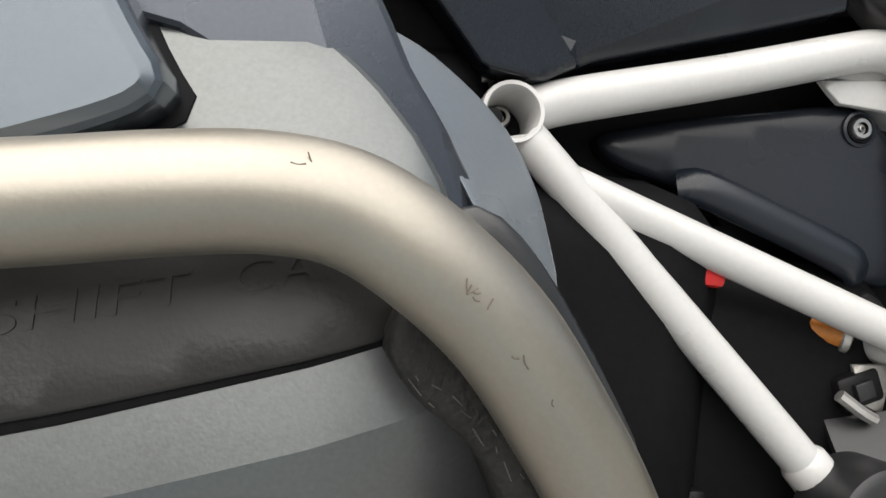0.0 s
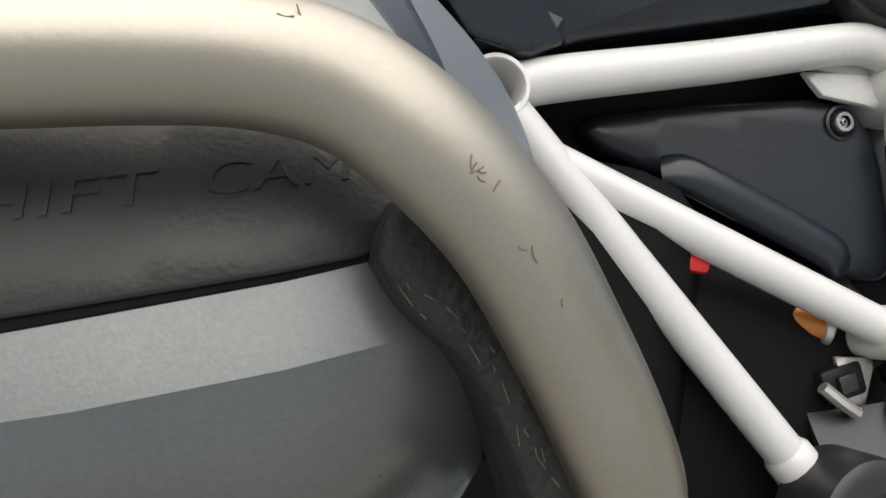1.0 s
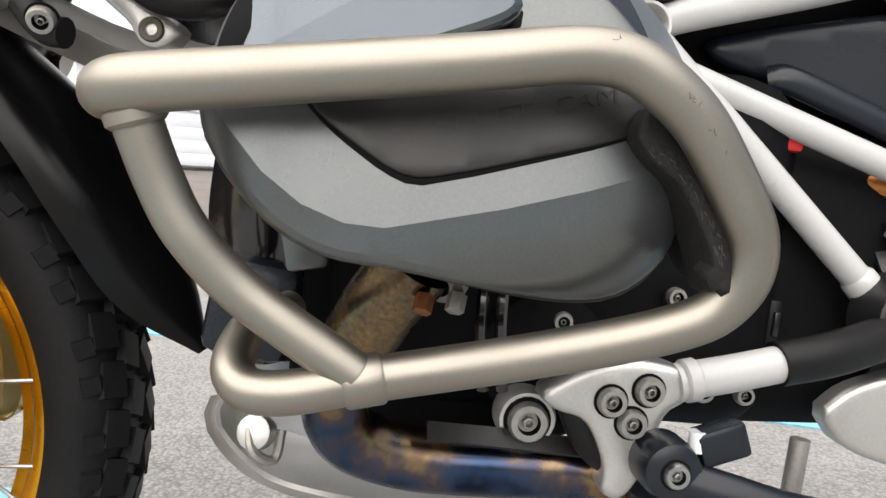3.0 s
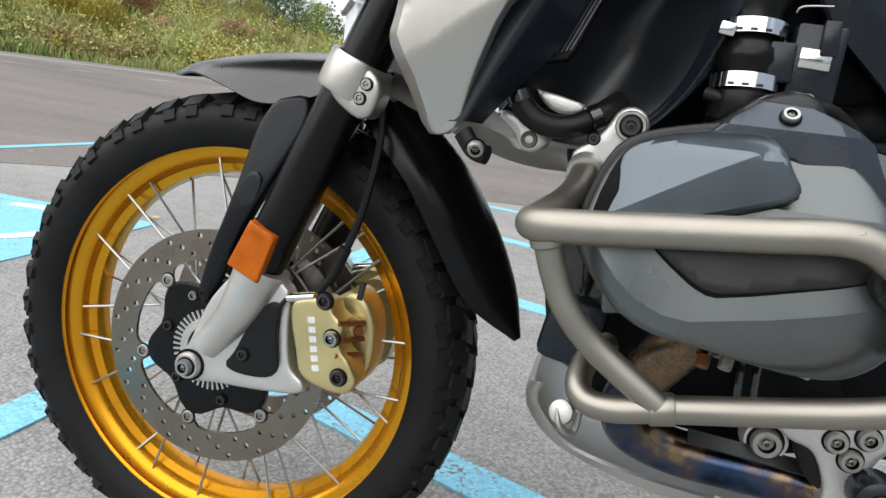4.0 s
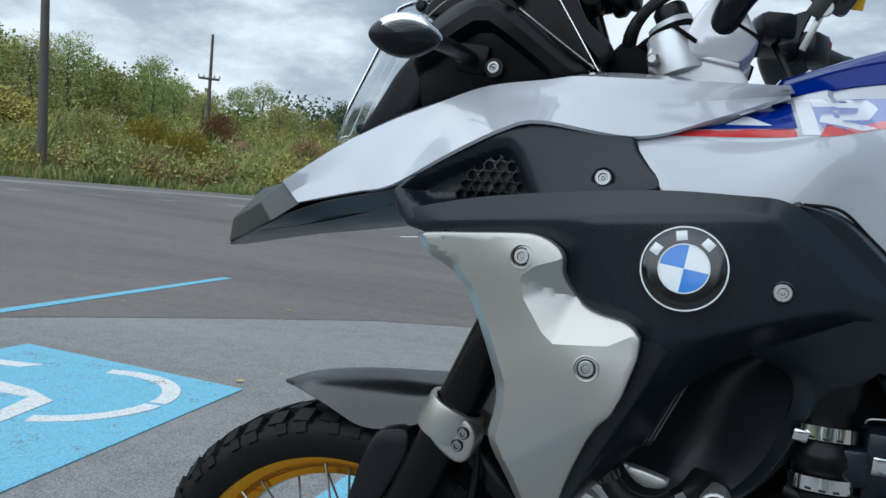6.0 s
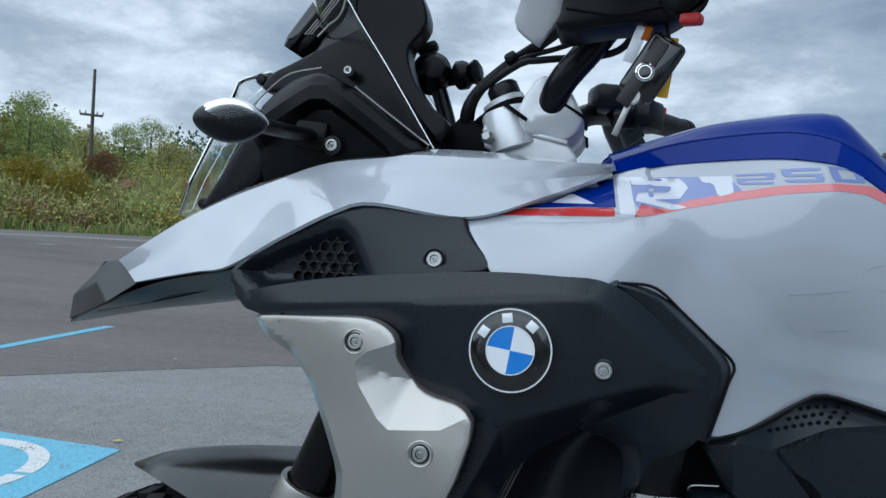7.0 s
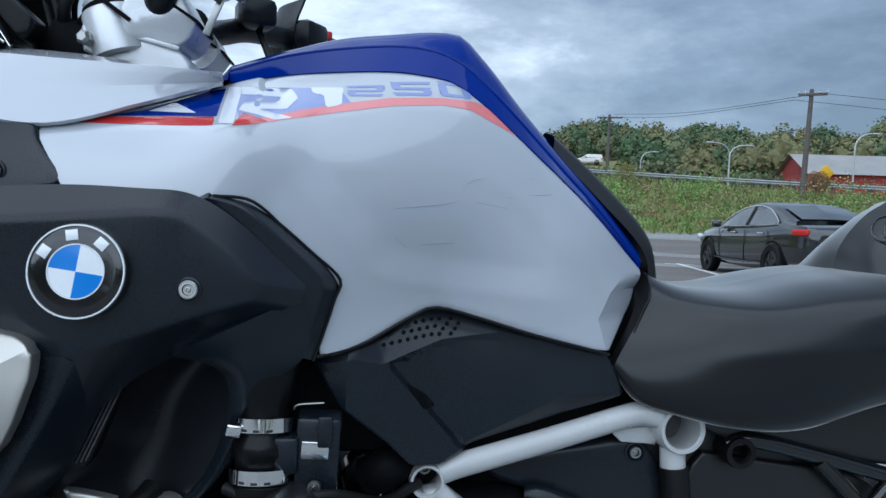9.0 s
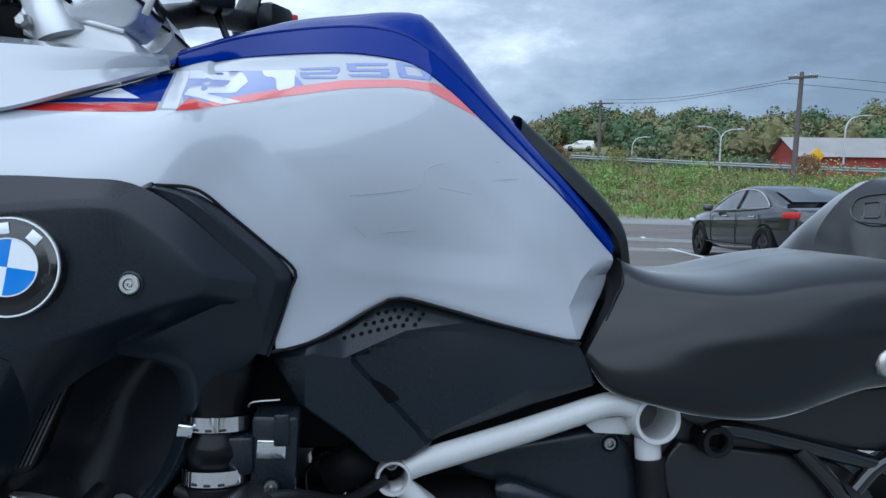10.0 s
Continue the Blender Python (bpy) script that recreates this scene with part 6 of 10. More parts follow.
def build_side_panels():
    main_f = tps([(0.45, -0.276, 0.926), (0.535, -0.263, 0.912), (0.30, -0.262, 0.965), (0.18, -0.235, 0.965), (0.36, -0.268, 0.67), (0.41, -0.265, 0.777), (0.45, -0.27, 0.845), (0.61, -0.236, 0.906), (0.5, -0.262, 0.998), (0.4, -0.262, 0.988), (0.25, -0.26, 0.86)])
    # a raised face with a lip leaning back above it, a slope down to the silver panel and a band turning under
    cowl_front = [
        [(0.140, -0.221, 0.958), (0.156, -0.225, 0.943), (0.190, -0.230, 0.934), (0.205, -0.232, 0.930), (0.222, -0.234, 0.926)],
        [(0.232, -0.243, 0.979), (0.244, -0.253, 0.954), (0.275, -0.246, 0.920), (0.305, -0.245, 0.870), (0.325, -0.245, 0.830)],
        [(0.313, -0.249, 0.988), (0.320, -0.262, 0.961), (0.343, -0.251, 0.916), (0.400, -0.254, 0.848), (0.381, -0.250, 0.790)],
        [(0.354, -0.253, 0.992), (0.354, -0.268, 0.965), (0.388, -0.268, 0.905), (0.424, -0.271, 0.861), (0.426, -0.224, 0.760)],
        [(0.435, -0.256, 0.999), (0.437, -0.272, 0.973), (0.445, -0.2745, 0.920), (0.454, -0.272, 0.864), (0.446, -0.226, 0.792)]]
    cowl_rear = [
        [(0.496, -0.259, 0.996), (0.494, -0.272, 0.979), (0.500, -0.273, 0.922), (0.496, -0.269, 0.874), (0.479, -0.227, 0.827)],
        [(0.518, -0.258, 0.997), (0.515, -0.271, 0.979), (0.517, -0.271, 0.924), (0.532, -0.265, 0.887), (0.523, -0.227, 0.851)],
        [(0.540, -0.252, 0.993), (0.530, -0.267, 0.975), (0.539, -0.268, 0.926), (0.556, -0.262, 0.894), (0.564, -0.228, 0.871)],
        [(0.574, -0.245, 0.971), (0.564, -0.262, 0.947), (0.570, -0.264, 0.921), (0.577, -0.259, 0.900), (0.599, -0.229, 0.886)],
        [(0.606, -0.236, 0.939), (0.588, -0.257, 0.925), (0.596, -0.257, 0.914), (0.590, -0.255, 0.904), (0.615, -0.240, 0.895)],
        [(0.631, -0.230, 0.915), (0.630, -0.232, 0.912), (0.630, -0.233, 0.909), (0.629, -0.233, 0.905), (0.627, -0.233, 0.899)]]
    rad = cage("radiator_cover", cowl_front + cowl_rear,
        BLACK_PLASTIC, bike, "matt black side cowl carrying the round badge", [("row", 1, 0.75, 0, 9), ("row", 3, 0.7, 3, 9), ("col", 3, 0.6, 1, 3), ("col", 9, 0.6, 1, 3)], 0.8, 0.012)
    cage("cowl_leg", [
        [(0.405, -0.262, 0.865), (0.440, -0.266, 0.850), (0.468, -0.226, 0.822)],
        [(0.398, -0.262, 0.810), (0.421, -0.264, 0.802), (0.442, -0.222, 0.784)],
        [(0.375, -0.260, 0.773), (0.400, -0.262, 0.764), (0.434, -0.220, 0.754)],
        [(0.358, -0.260, 0.736), (0.382, -0.262, 0.727), (0.409, -0.220, 0.725)],
        [(0.342, -0.260, 0.684), (0.364, -0.262, 0.687), (0.375, -0.222, 0.685)],
        [(0.338, -0.260, 0.668), (0.355, -0.262, 0.670), (0.364, -0.225, 0.669)]],
        BLACK_PLASTIC, bike, "", [("row", 1, 0.7, 0, 5)], 0.8, 0.01)
    # raised rim along the upper edge and the sculpted rear edge
    cage("cowl_rear_edge", [
        [(0.529, -0.244, 0.987), (0.546, -0.247, 0.991), (0.549, -0.236, 0.993)],
        [(0.554, -0.245, 0.980), (0.576, -0.245, 0.986), (0.580, -0.230, 0.990)],
        [(0.581, -0.240, 0.957), (0.600, -0.240, 0.963), (0.607, -0.220, 0.968)],
        [(0.608, -0.234, 0.931), (0.626, -0.231, 0.940), (0.634, -0.208, 0.943)],
        [(0.620, -0.230, 0.913), (0.648, -0.220, 0.917), (0.662, -0.196, 0.918)],
        [(0.618, -0.228, 0.897), (0.644, -0.220, 0.901), (0.656, -0.198, 0.899)],
        [(0.611, -0.224, 0.874), (0.633, -0.216, 0.870), (0.645, -0.200, 0.864)],
        [(0.601, -0.220, 0.851), (0.627, -0.212, 0.845), (0.638, -0.202, 0.840)]],
        BLACK_PLASTIC, bike, "", [("row", 1, 0.6, 0, 7)], 0.8, 0.012)
    both("cowl_gasket", tube([(0.548, -0.238, 0.993), (0.580, -0.230, 0.990), (0.608, -0.219, 0.967), (0.635, -0.207, 0.943), (0.661, -0.196, 0.918), (0.656, -0.198, 0.898), (0.646, -0.200, 0.864), (0.638, -0.203, 0.840)], 0.0016, n=8, steps=40), SOFT_RUBBER, bike)
    cage("air_duct_arm", [
        [(0.629, -0.234, 0.905), (0.596, -0.240, 0.890), (0.555, -0.242, 0.870), (0.515, -0.238, 0.850)],
        [(0.634, -0.218, 0.874), (0.600, -0.228, 0.860), (0.571, -0.230, 0.849), (0.535, -0.222, 0.842)],
        [(0.637, -0.212, 0.847), (0.604, -0.215, 0.830), (0.579, -0.218, 0.824), (0.556, -0.210, 0.832)],
        [(0.600, -0.205, 0.817), (0.588, -0.208, 0.805), (0.577, -0.210, 0.798), (0.562, -0.202, 0.810)],
        [(0.589, -0.196, 0.788), (0.580, -0.198, 0.780), (0.569, -0.199, 0.773), (0.557, -0.190, 0.784)],
        [(0.571, -0.187, 0.750), (0.562, -0.188, 0.741), (0.553, -0.187, 0.734), (0.546, -0.176, 0.740)],
        [(0.549, -0.180, 0.715), (0.540, -0.182, 0.705), (0.530, -0.180, 0.697), (0.520, -0.170, 0.698)],
        [(0.520, -0.172, 0.685), (0.510, -0.172, 0.675), (0.500, -0.170, 0.670), (0.490, -0.160, 0.675)]],
        BLACK_PLASTIC, bike, "", [("row", 1, 0.5, 1, 6), ("row", 2, 0.5, 1, 6)], 0.6, 0.01)
    # dark hollow wall of the duct, from behind the cowl round to the arm
    both("air_duct_back", loft([[(0.575, -0.235, 0.880), (0.490, -0.205, 0.845), (0.440, -0.185, 0.805), (0.415, -0.180, 0.755), (0.390, -0.180, 0.715), (0.370, -0.185, 0.680)],
                                [(0.590, -0.190, 0.868), (0.530, -0.150, 0.838), (0.495, -0.140, 0.795), (0.480, -0.135, 0.750), (0.455, -0.140, 0.705), (0.425, -0.150, 0.660)],
                                [(0.605, -0.200, 0.850), (0.570, -0.188, 0.822), (0.560, -0.183, 0.785), (0.552, -0.174, 0.745), (0.528, -0.166, 0.700), (0.495, -0.155, 0.660)]], 26, 8, 0.004), DUCT_BLACK, bike)
    # radiator with fins
    radiator = part("radiator", panel([(0.470, 0.828), (0.425, 0.808), (0.385, 0.728), (0.436, 0.738)], level(-0.206), 0.02, 0.002, 0.012, 0), SOFT_RUBBER, bike, "radiator with fine upright fins")
    fin = finish(block((0.0016, 0.005, 0.085), r=0), "fin", RADIATOR)
    for k in range(13):
        part("fin", fin, None, radiator, m=pose(0.402 + k * 0.0042, -0.208, 0.768 + k * 0.0014, 0, 24, 0))
    part("radiator_hose", tube([(0.388, -0.195, 0.706), (0.399, -0.202, 0.689), (0.415, -0.206, 0.678), (0.435, -0.206, 0.675), (0.454, -0.203, 0.680), (0.474, -0.19, 0.694), (0.485, -0.17, 0.705)], 0.0115, n=16, steps=30), SOFT_RUBBER, bike, "black ribbed radiator hose")
    for (x, z, a) in ((0.392, 0.699, (0.45, 0, -0.9)), (0.466, 0.687, (0.85, 0.3, 0.5))):
        part("hose_cuff", lathe([(0.0115, -0.006), (0.0132, -0.005), (0.0132, 0.005), (0.0115, 0.006)], (x, -0.199, z), a, 20), GLOSS_BLACK, bike)
    part("drain_plug", tube([(0.352, -0.25, 0.66), (0.365, -0.252, 0.645), (0.378, -0.255, 0.642)], 0.009, n=12), SOFT_RUBBER, bike)
    bolt((0.368, -0.262, 0.648), 0.008, (0.2, -1, -0.6), 0.006, bike, DARK_ALU)
    # silver duct panel
    NOTCH = [(0.352, 0.930), (0.338, 0.924), (0.313, 0.915), (0.298, 0.903), (0.304, 0.882), (0.326, 0.852), (0.338, 0.843), (0.389, 0.848), (0.415, 0.862), (0.430, 0.872)]
    EDGE = [(0.152, 0.945), (0.160, 0.935), (0.168, 0.925), (0.180, 0.913), (0.215, 0.899), (0.237, 0.876), (0.247, 0.856), (0.263, 0.825), (0.279, 0.790), (0.279, 0.765), (0.272, 0.735), (0.293, 0.701), (0.314, 0.654), (0.32, 0.63)]
    BEVEL = [(p[0] + 0.013, p[1] + 0.006) for p in EDGE[2:10]] + [(0.287, 0.738), (0.307, 0.704), (0.325, 0.655)]
    FOLD = [(0.40, 0.787), (0.386, 0.778), (0.364, 0.764), (0.319, 0.731), (0.29, 0.716)]

    def relief(x, z):
        # a slope down to the notch between the two bolts, bevelled front edge, and a fold towards the lower tip
        _, ins = edge_distance(np.stack([x, z], axis=1), np.array(NOTCH + [(0.45, 0.95)]))
        a = np.where(ins, np.clip(near_line(x, z, NOTCH) * 0.62, 0, 0.024), 0)
        e = np.clip(0.0135 - near_line(x, z, EDGE), 0, 1) * 1.1
        zf = np.interp(x, [p[0] for p in FOLD[::-1]], [p[1] for p in FOLD[::-1]])
        return a + e + np.clip(zf - z, 0, 0.08) * 0.30
    sil_f = tps([(0.299, -0.279, 0.923), (0.372, -0.293, 0.825), (0.160, -0.227, 0.935), (0.239, -0.257, 0.942), (0.34, -0.279, 0.94), (0.415, -0.288, 0.853), (0.33, -0.281, 0.66), (0.28, -0.274, 0.75), (0.245, -0.257, 0.86)])
    sil = panel([(0.160, 0.935), (0.196, 0.939), (0.239, 0.942), (0.299, 0.947), (0.318, 0.944), (0.333, 0.936), (0.341, 0.926), (0.339, 0.908), (0.356, 0.884), (0.373, 0.875), (0.408, 0.870), (0.421, 0.853), (0.402, 0.788), (0.382, 0.767), (0.360, 0.711), (0.348, 0.664), (0.335, 0.655), (0.314, 0.654), (0.293, 0.701), (0.272, 0.735), (0.279, 0.765), (0.279, 0.790), (0.263, 0.825), (0.247, 0.856), (0.237, 0.876), (0.215, 0.899), (0.180, 0.913), (0.168, 0.925)], sil_f, 0.016, 0.0028, 0.005, 1, relief, [NOTCH, BEVEL, FOLD])
    silver = both("duct_panel", sil, SILVER_PAINT, bike, "satin silver air duct panel", angle=24)
    for (x, z) in ((0.299, 0.923), (0.372, 0.825)):
        yb = float(sil_f(x, z)[0])
        part("bolt_recess", lathe([(0.0125, -0.002), (0.0125, 0.0008), (0.0117, 0.0014), (0.0108, 0.0008), (0.0103, -0.001)], (x, yb, z), (0, -1, 0.1), 26), SILVER_PAINT, silver)
        bolt((x, yb - 0.0003, z), 0.0078, (0, -1, 0.1), 0.0022, silver, BOLT_STEEL)
    # badge: black ring, quartered disc, three plain bars for its letters
    c = Vector((0.45, float(main_f(0.45, 0.926)[0]) - 0.0045, 0.926))
    nrm = Vector((-0.03, -1, 0.10)).normalized()
    badge = part("badge", lathe([(0, -0.016), (0.0395, -0.016), (0.0395, 0.002), (0.0375, 0.0032), (0.030, 0.0036), (0.0, 0.0036)], c, nrm, 48), GLOSS_BLACK, rad, "round black, blue and white badge")
    part("badge_rim", lathe([(0.0372, 0.0025), (0.0388, 0.0025), (0.0386, 0.0042), (0.0374, 0.0042), (0.0372, 0.0025)], c, nrm, 48), SILVER_CAST, badge)
    part("badge_ring", lathe([(0.0218, 0.003), (0.0228, 0.003), (0.0228, 0.0046), (0.0218, 0.0046), (0.0218, 0.003)], c, nrm, 48), SILVER_CAST, badge)
    u = Vector((1, 0, 0)) - nrm * nrm.x
    u.normalize()
    w = nrm.cross(u)
    if w.z < 0:
        w = -w
    tilt = radians(-8)
    for q in range(4):
        bm = bmesh.new()
        a = np.linspace(q * math.pi / 2, (q + 1) * math.pi / 2, 10) + math.pi / 2 + tilt
        vs = [bm.verts.new(c + nrm * 0.0042)] + [bm.verts.new(c + nrm * 0.0042 + 0.0217 * (u * math.cos(t) + w * math.sin(t))) for t in a]
        bm.faces.new(vs)
        part("badge_quarter", bm, (ROUNDEL_BLUE, ROUNDEL_WHITE)[q % 2], badge)
    for a in (radians(148), radians(98), radians(50)):
        p = c + nrm * 0.0042 + 0.030 * (u * math.cos(a) + w * math.sin(a))
        rot = Matrix((u * math.sin(a) - w * math.cos(a), w * math.sin(a) + u * math.cos(a), nrm)).transposed().to_4x4()
        part("badge_bar", block((0.0098, 0.0088, 0.001), r=0.0003), ROUNDEL_WHITE, badge, m=Matrix.Translation(p) @ rot)
    yb = -0.2668
    part("bolt_recess", lathe([(0.011, -0.002), (0.011, 0.001), (0.0095, 0.0015), (0.009, 0)], (0.535, yb, 0.912), n=24), BLACK_PLASTIC, rad)
    bolt((0.535, yb - 0.0005, 0.912), 0.0085, (0, -1, 0.1), 0.0025, rad, BOLT_STEEL)
    # upper intake panel with honeycomb
    honey = np.array([(0.205, 0.990), (0.223, 1.013), (0.253, 1.034), (0.271, 1.035), (0.298, 0.984), (0.257, 0.970), (0.22, 0.970)])
    int_f = tps([(0.128, -0.218, 0.98), (0.26, -0.237, 1.05), (0.366, -0.244, 1.006), (0.389, -0.224, 1.047), (0.43, -0.245, 0.998), (0.16, -0.228, 0.94), (0.3, -0.243, 0.985)])

    def dent(x, z):
        d, ins = edge_distance(np.stack([x, z], axis=1), np.array([(0.140, 0.984), (0.156, 0.995), (0.187, 1.011), (0.252, 1.036), (0.267, 1.039), (0.280, 1.026), (0.302, 0.981), (0.298, 0.976), (0.194, 0.958), (0.176, 0.956), (0.156, 0.968)]))
        return np.where(ins, np.clip(d * 1.3, 0, 0.022), 0)
    intake = both("intake_panel", panel([(0.128, 0.979), (0.152, 0.999), (0.186, 1.020), (0.217, 1.038), (0.264, 1.058), (0.299, 1.066), (0.345, 1.060), (0.390, 1.055), (0.399, 1.031), (0.434, 0.997), (0.36, 0.986), (0.295, 0.972), (0.20, 0.952), (0.160, 0.938), (0.145, 0.951)], int_f, 0.014, 0.005, 0.006, 1, dent), BLACK_PLASTIC, bike, "black intake panel with a honeycomb grille", angle=50)
    bm = bmesh.new()
    s = 0.0072
    for row in range(9):
        for col in range(10):
            x = 0.206 + col * s * 1.73 + (row % 2) * s * 0.866
            z = 0.970 + row * s * 1.5
            ok = edge_distance(np.array([(x, z)]), honey)[1][0]
            if not ok:
                continue
            y = float(int_f(x, z)[0]) + 0.019 + 0.0015 * math.sin(col * 2.2 + row)
            lathe([(s * 0.98, 0.006), (s * 0.98, -0.004), (s * 0.80, -0.004), (s * 0.80, 0.006), (s * 0.98, 0.006)], (x, y, z), (0, 1, 0), 6, bm)
    part("honeycomb_grille", bm, GLOSS_BLACK, intake)
    yb = float(int_f(0.366, 1.006)[0])
    part("bolt_recess", lathe([(0.012, -0.002), (0.012, 0.001), (0.0105, 0.0015), (0.0095, 0)], (0.366, yb, 1.006), n=24), BLACK_PLASTIC, intake)
    bolt((0.366, yb - 0.0005, 1.006), 0.0085, (0, -1, 0.15), 0.0025, intake, BOLT_STEEL)


build_side_panels()


def build_beak():
    Tp = [(-0.066, -0.124, 0.983), (0.013, -0.112, 1.040), (0.091, -0.112, 1.079), (0.159, -0.112, 1.103), (0.217, -0.114, 1.120), (0.289, -0.122, 1.125), (0.318, -0.125, 1.132), (0.389, -0.128, 1.131), (0.485, -0.130, 1.122), (0.536, -0.131, 1.113)]
    Mp = [(-0.044, -0.145, 0.972), (0.013, -0.156, 1.002), (0.081, -0.172, 1.034), (0.145, -0.18, 1.06), (0.215, -0.195, 1.083), (0.285, -0.2, 1.093), (0.325, -0.2, 1.094), (0.39, -0.192, 1.092), (0.475, -0.168, 1.100), (0.536, -0.136, 1.1115)]
    Bp = [(-0.026, -0.152, 0.958), (0.025, -0.170, 0.968), (0.075, -0.190, 0.977), (0.125, -0.210, 0.986), (0.2, -0.240, 1.022), (0.26, -0.243, 1.052), (0.298, -0.240, 1.061), (0.394, -0.221, 1.051), (0.470, -0.185, 1.078), (0.536, -0.142, 1.109)]
    both("beak", loft([Tp, [tuple(0.5 * (np.array(a) + np.array(b)) + np.array((0, -0.010, 0.006))) for a, b in zip(Tp, Mp)], [tuple(np.array(a) + np.array((0, 0.004, -0.002))) for a in Mp], Bp], 50, 4, 0.004, folded=True), WHITE_PAINT, bike, "glossy white beak and front flank", angle=14)
    part("beak_top", loft([Tp[:4], [(p[0] - 0.045 + 0.012 * k, 0, p[2] + 0.004) for k, p in enumerate(Tp[:4])], [(p[0], -p[1], p[2]) for p in Tp[:4]]], 24, 6, 0.004), WHITE_PAINT, bike)
    # faceted tip: a blunt prow, a triangular front facet on each side and a lighter shoulder above it
    bm = bmesh.new()
    A, B, J, K, R, T = [bm.verts.new(p) for p in ((-0.215, -0.022, 0.890), (-0.205, -0.030, 0.926), (-0.089, -0.140, 0.954), (-0.057, -0.163, 0.932), (-0.024, -0.152, 0.957), (-0.062, -0.127, 0.983))]
    C, D, E = [bm.verts.new(p) for p in ((-0.222, 0, 0.889), (-0.213, 0, 0.930), (-0.176, 0, 0.974))]
    F = bm.verts.new((-0.110, 0, 0.984))
    for q in ((A, K, J, B), (J, K, R, T), (B, J, T), (B, T, E), (B, E, D), (A, B, D, C), (E, T, F)):
        bm.faces.new(q)
    bmesh.ops.recalc_face_normals(bm, faces=bm.faces)
    rim = [e for e in bm.edges if len(e.link_faces) == 2]
    bmesh.ops.bevel(bm, geom=rim, offset=0.003, segments=2, profile=0.5, affect="EDGES")
    bmesh.ops.solidify(bm, geom=list(bm.faces), thickness=0.003)
    both("beak_tip", bm, TIP_PLASTIC, bike, "faceted charcoal plastic beak tip", angle=30)
    under = [[(-0.216, 0, 0.888), (-0.10, 0, 0.912), (0.0, 0, 0.928), (0.14, 0, 0.952)], [(-0.214, -0.012, 0.888), (-0.10, -0.060, 0.915), (0.0, -0.085, 0.934), (0.13, -0.12, 0.957)], [(-0.213, -0.022, 0.8885), (-0.065, -0.158, 0.930), (0.015, -0.164, 0.961), (0.135, -0.210, 0.984)]]
    both("beak_underside", loft(under, 22, 3, 0.003), CARRIER_BLACK, bike, "glossy black underside of the beak", angle=25)
    both("underside_rail", tube([(-0.10, -0.118, 0.919), (-0.02, -0.115, 0.936), (0.06, -0.135, 0.955), (0.125, -0.175, 0.972)], 0.004, n=8, steps=24), GLOSS_BLACK, bike)


build_beak()


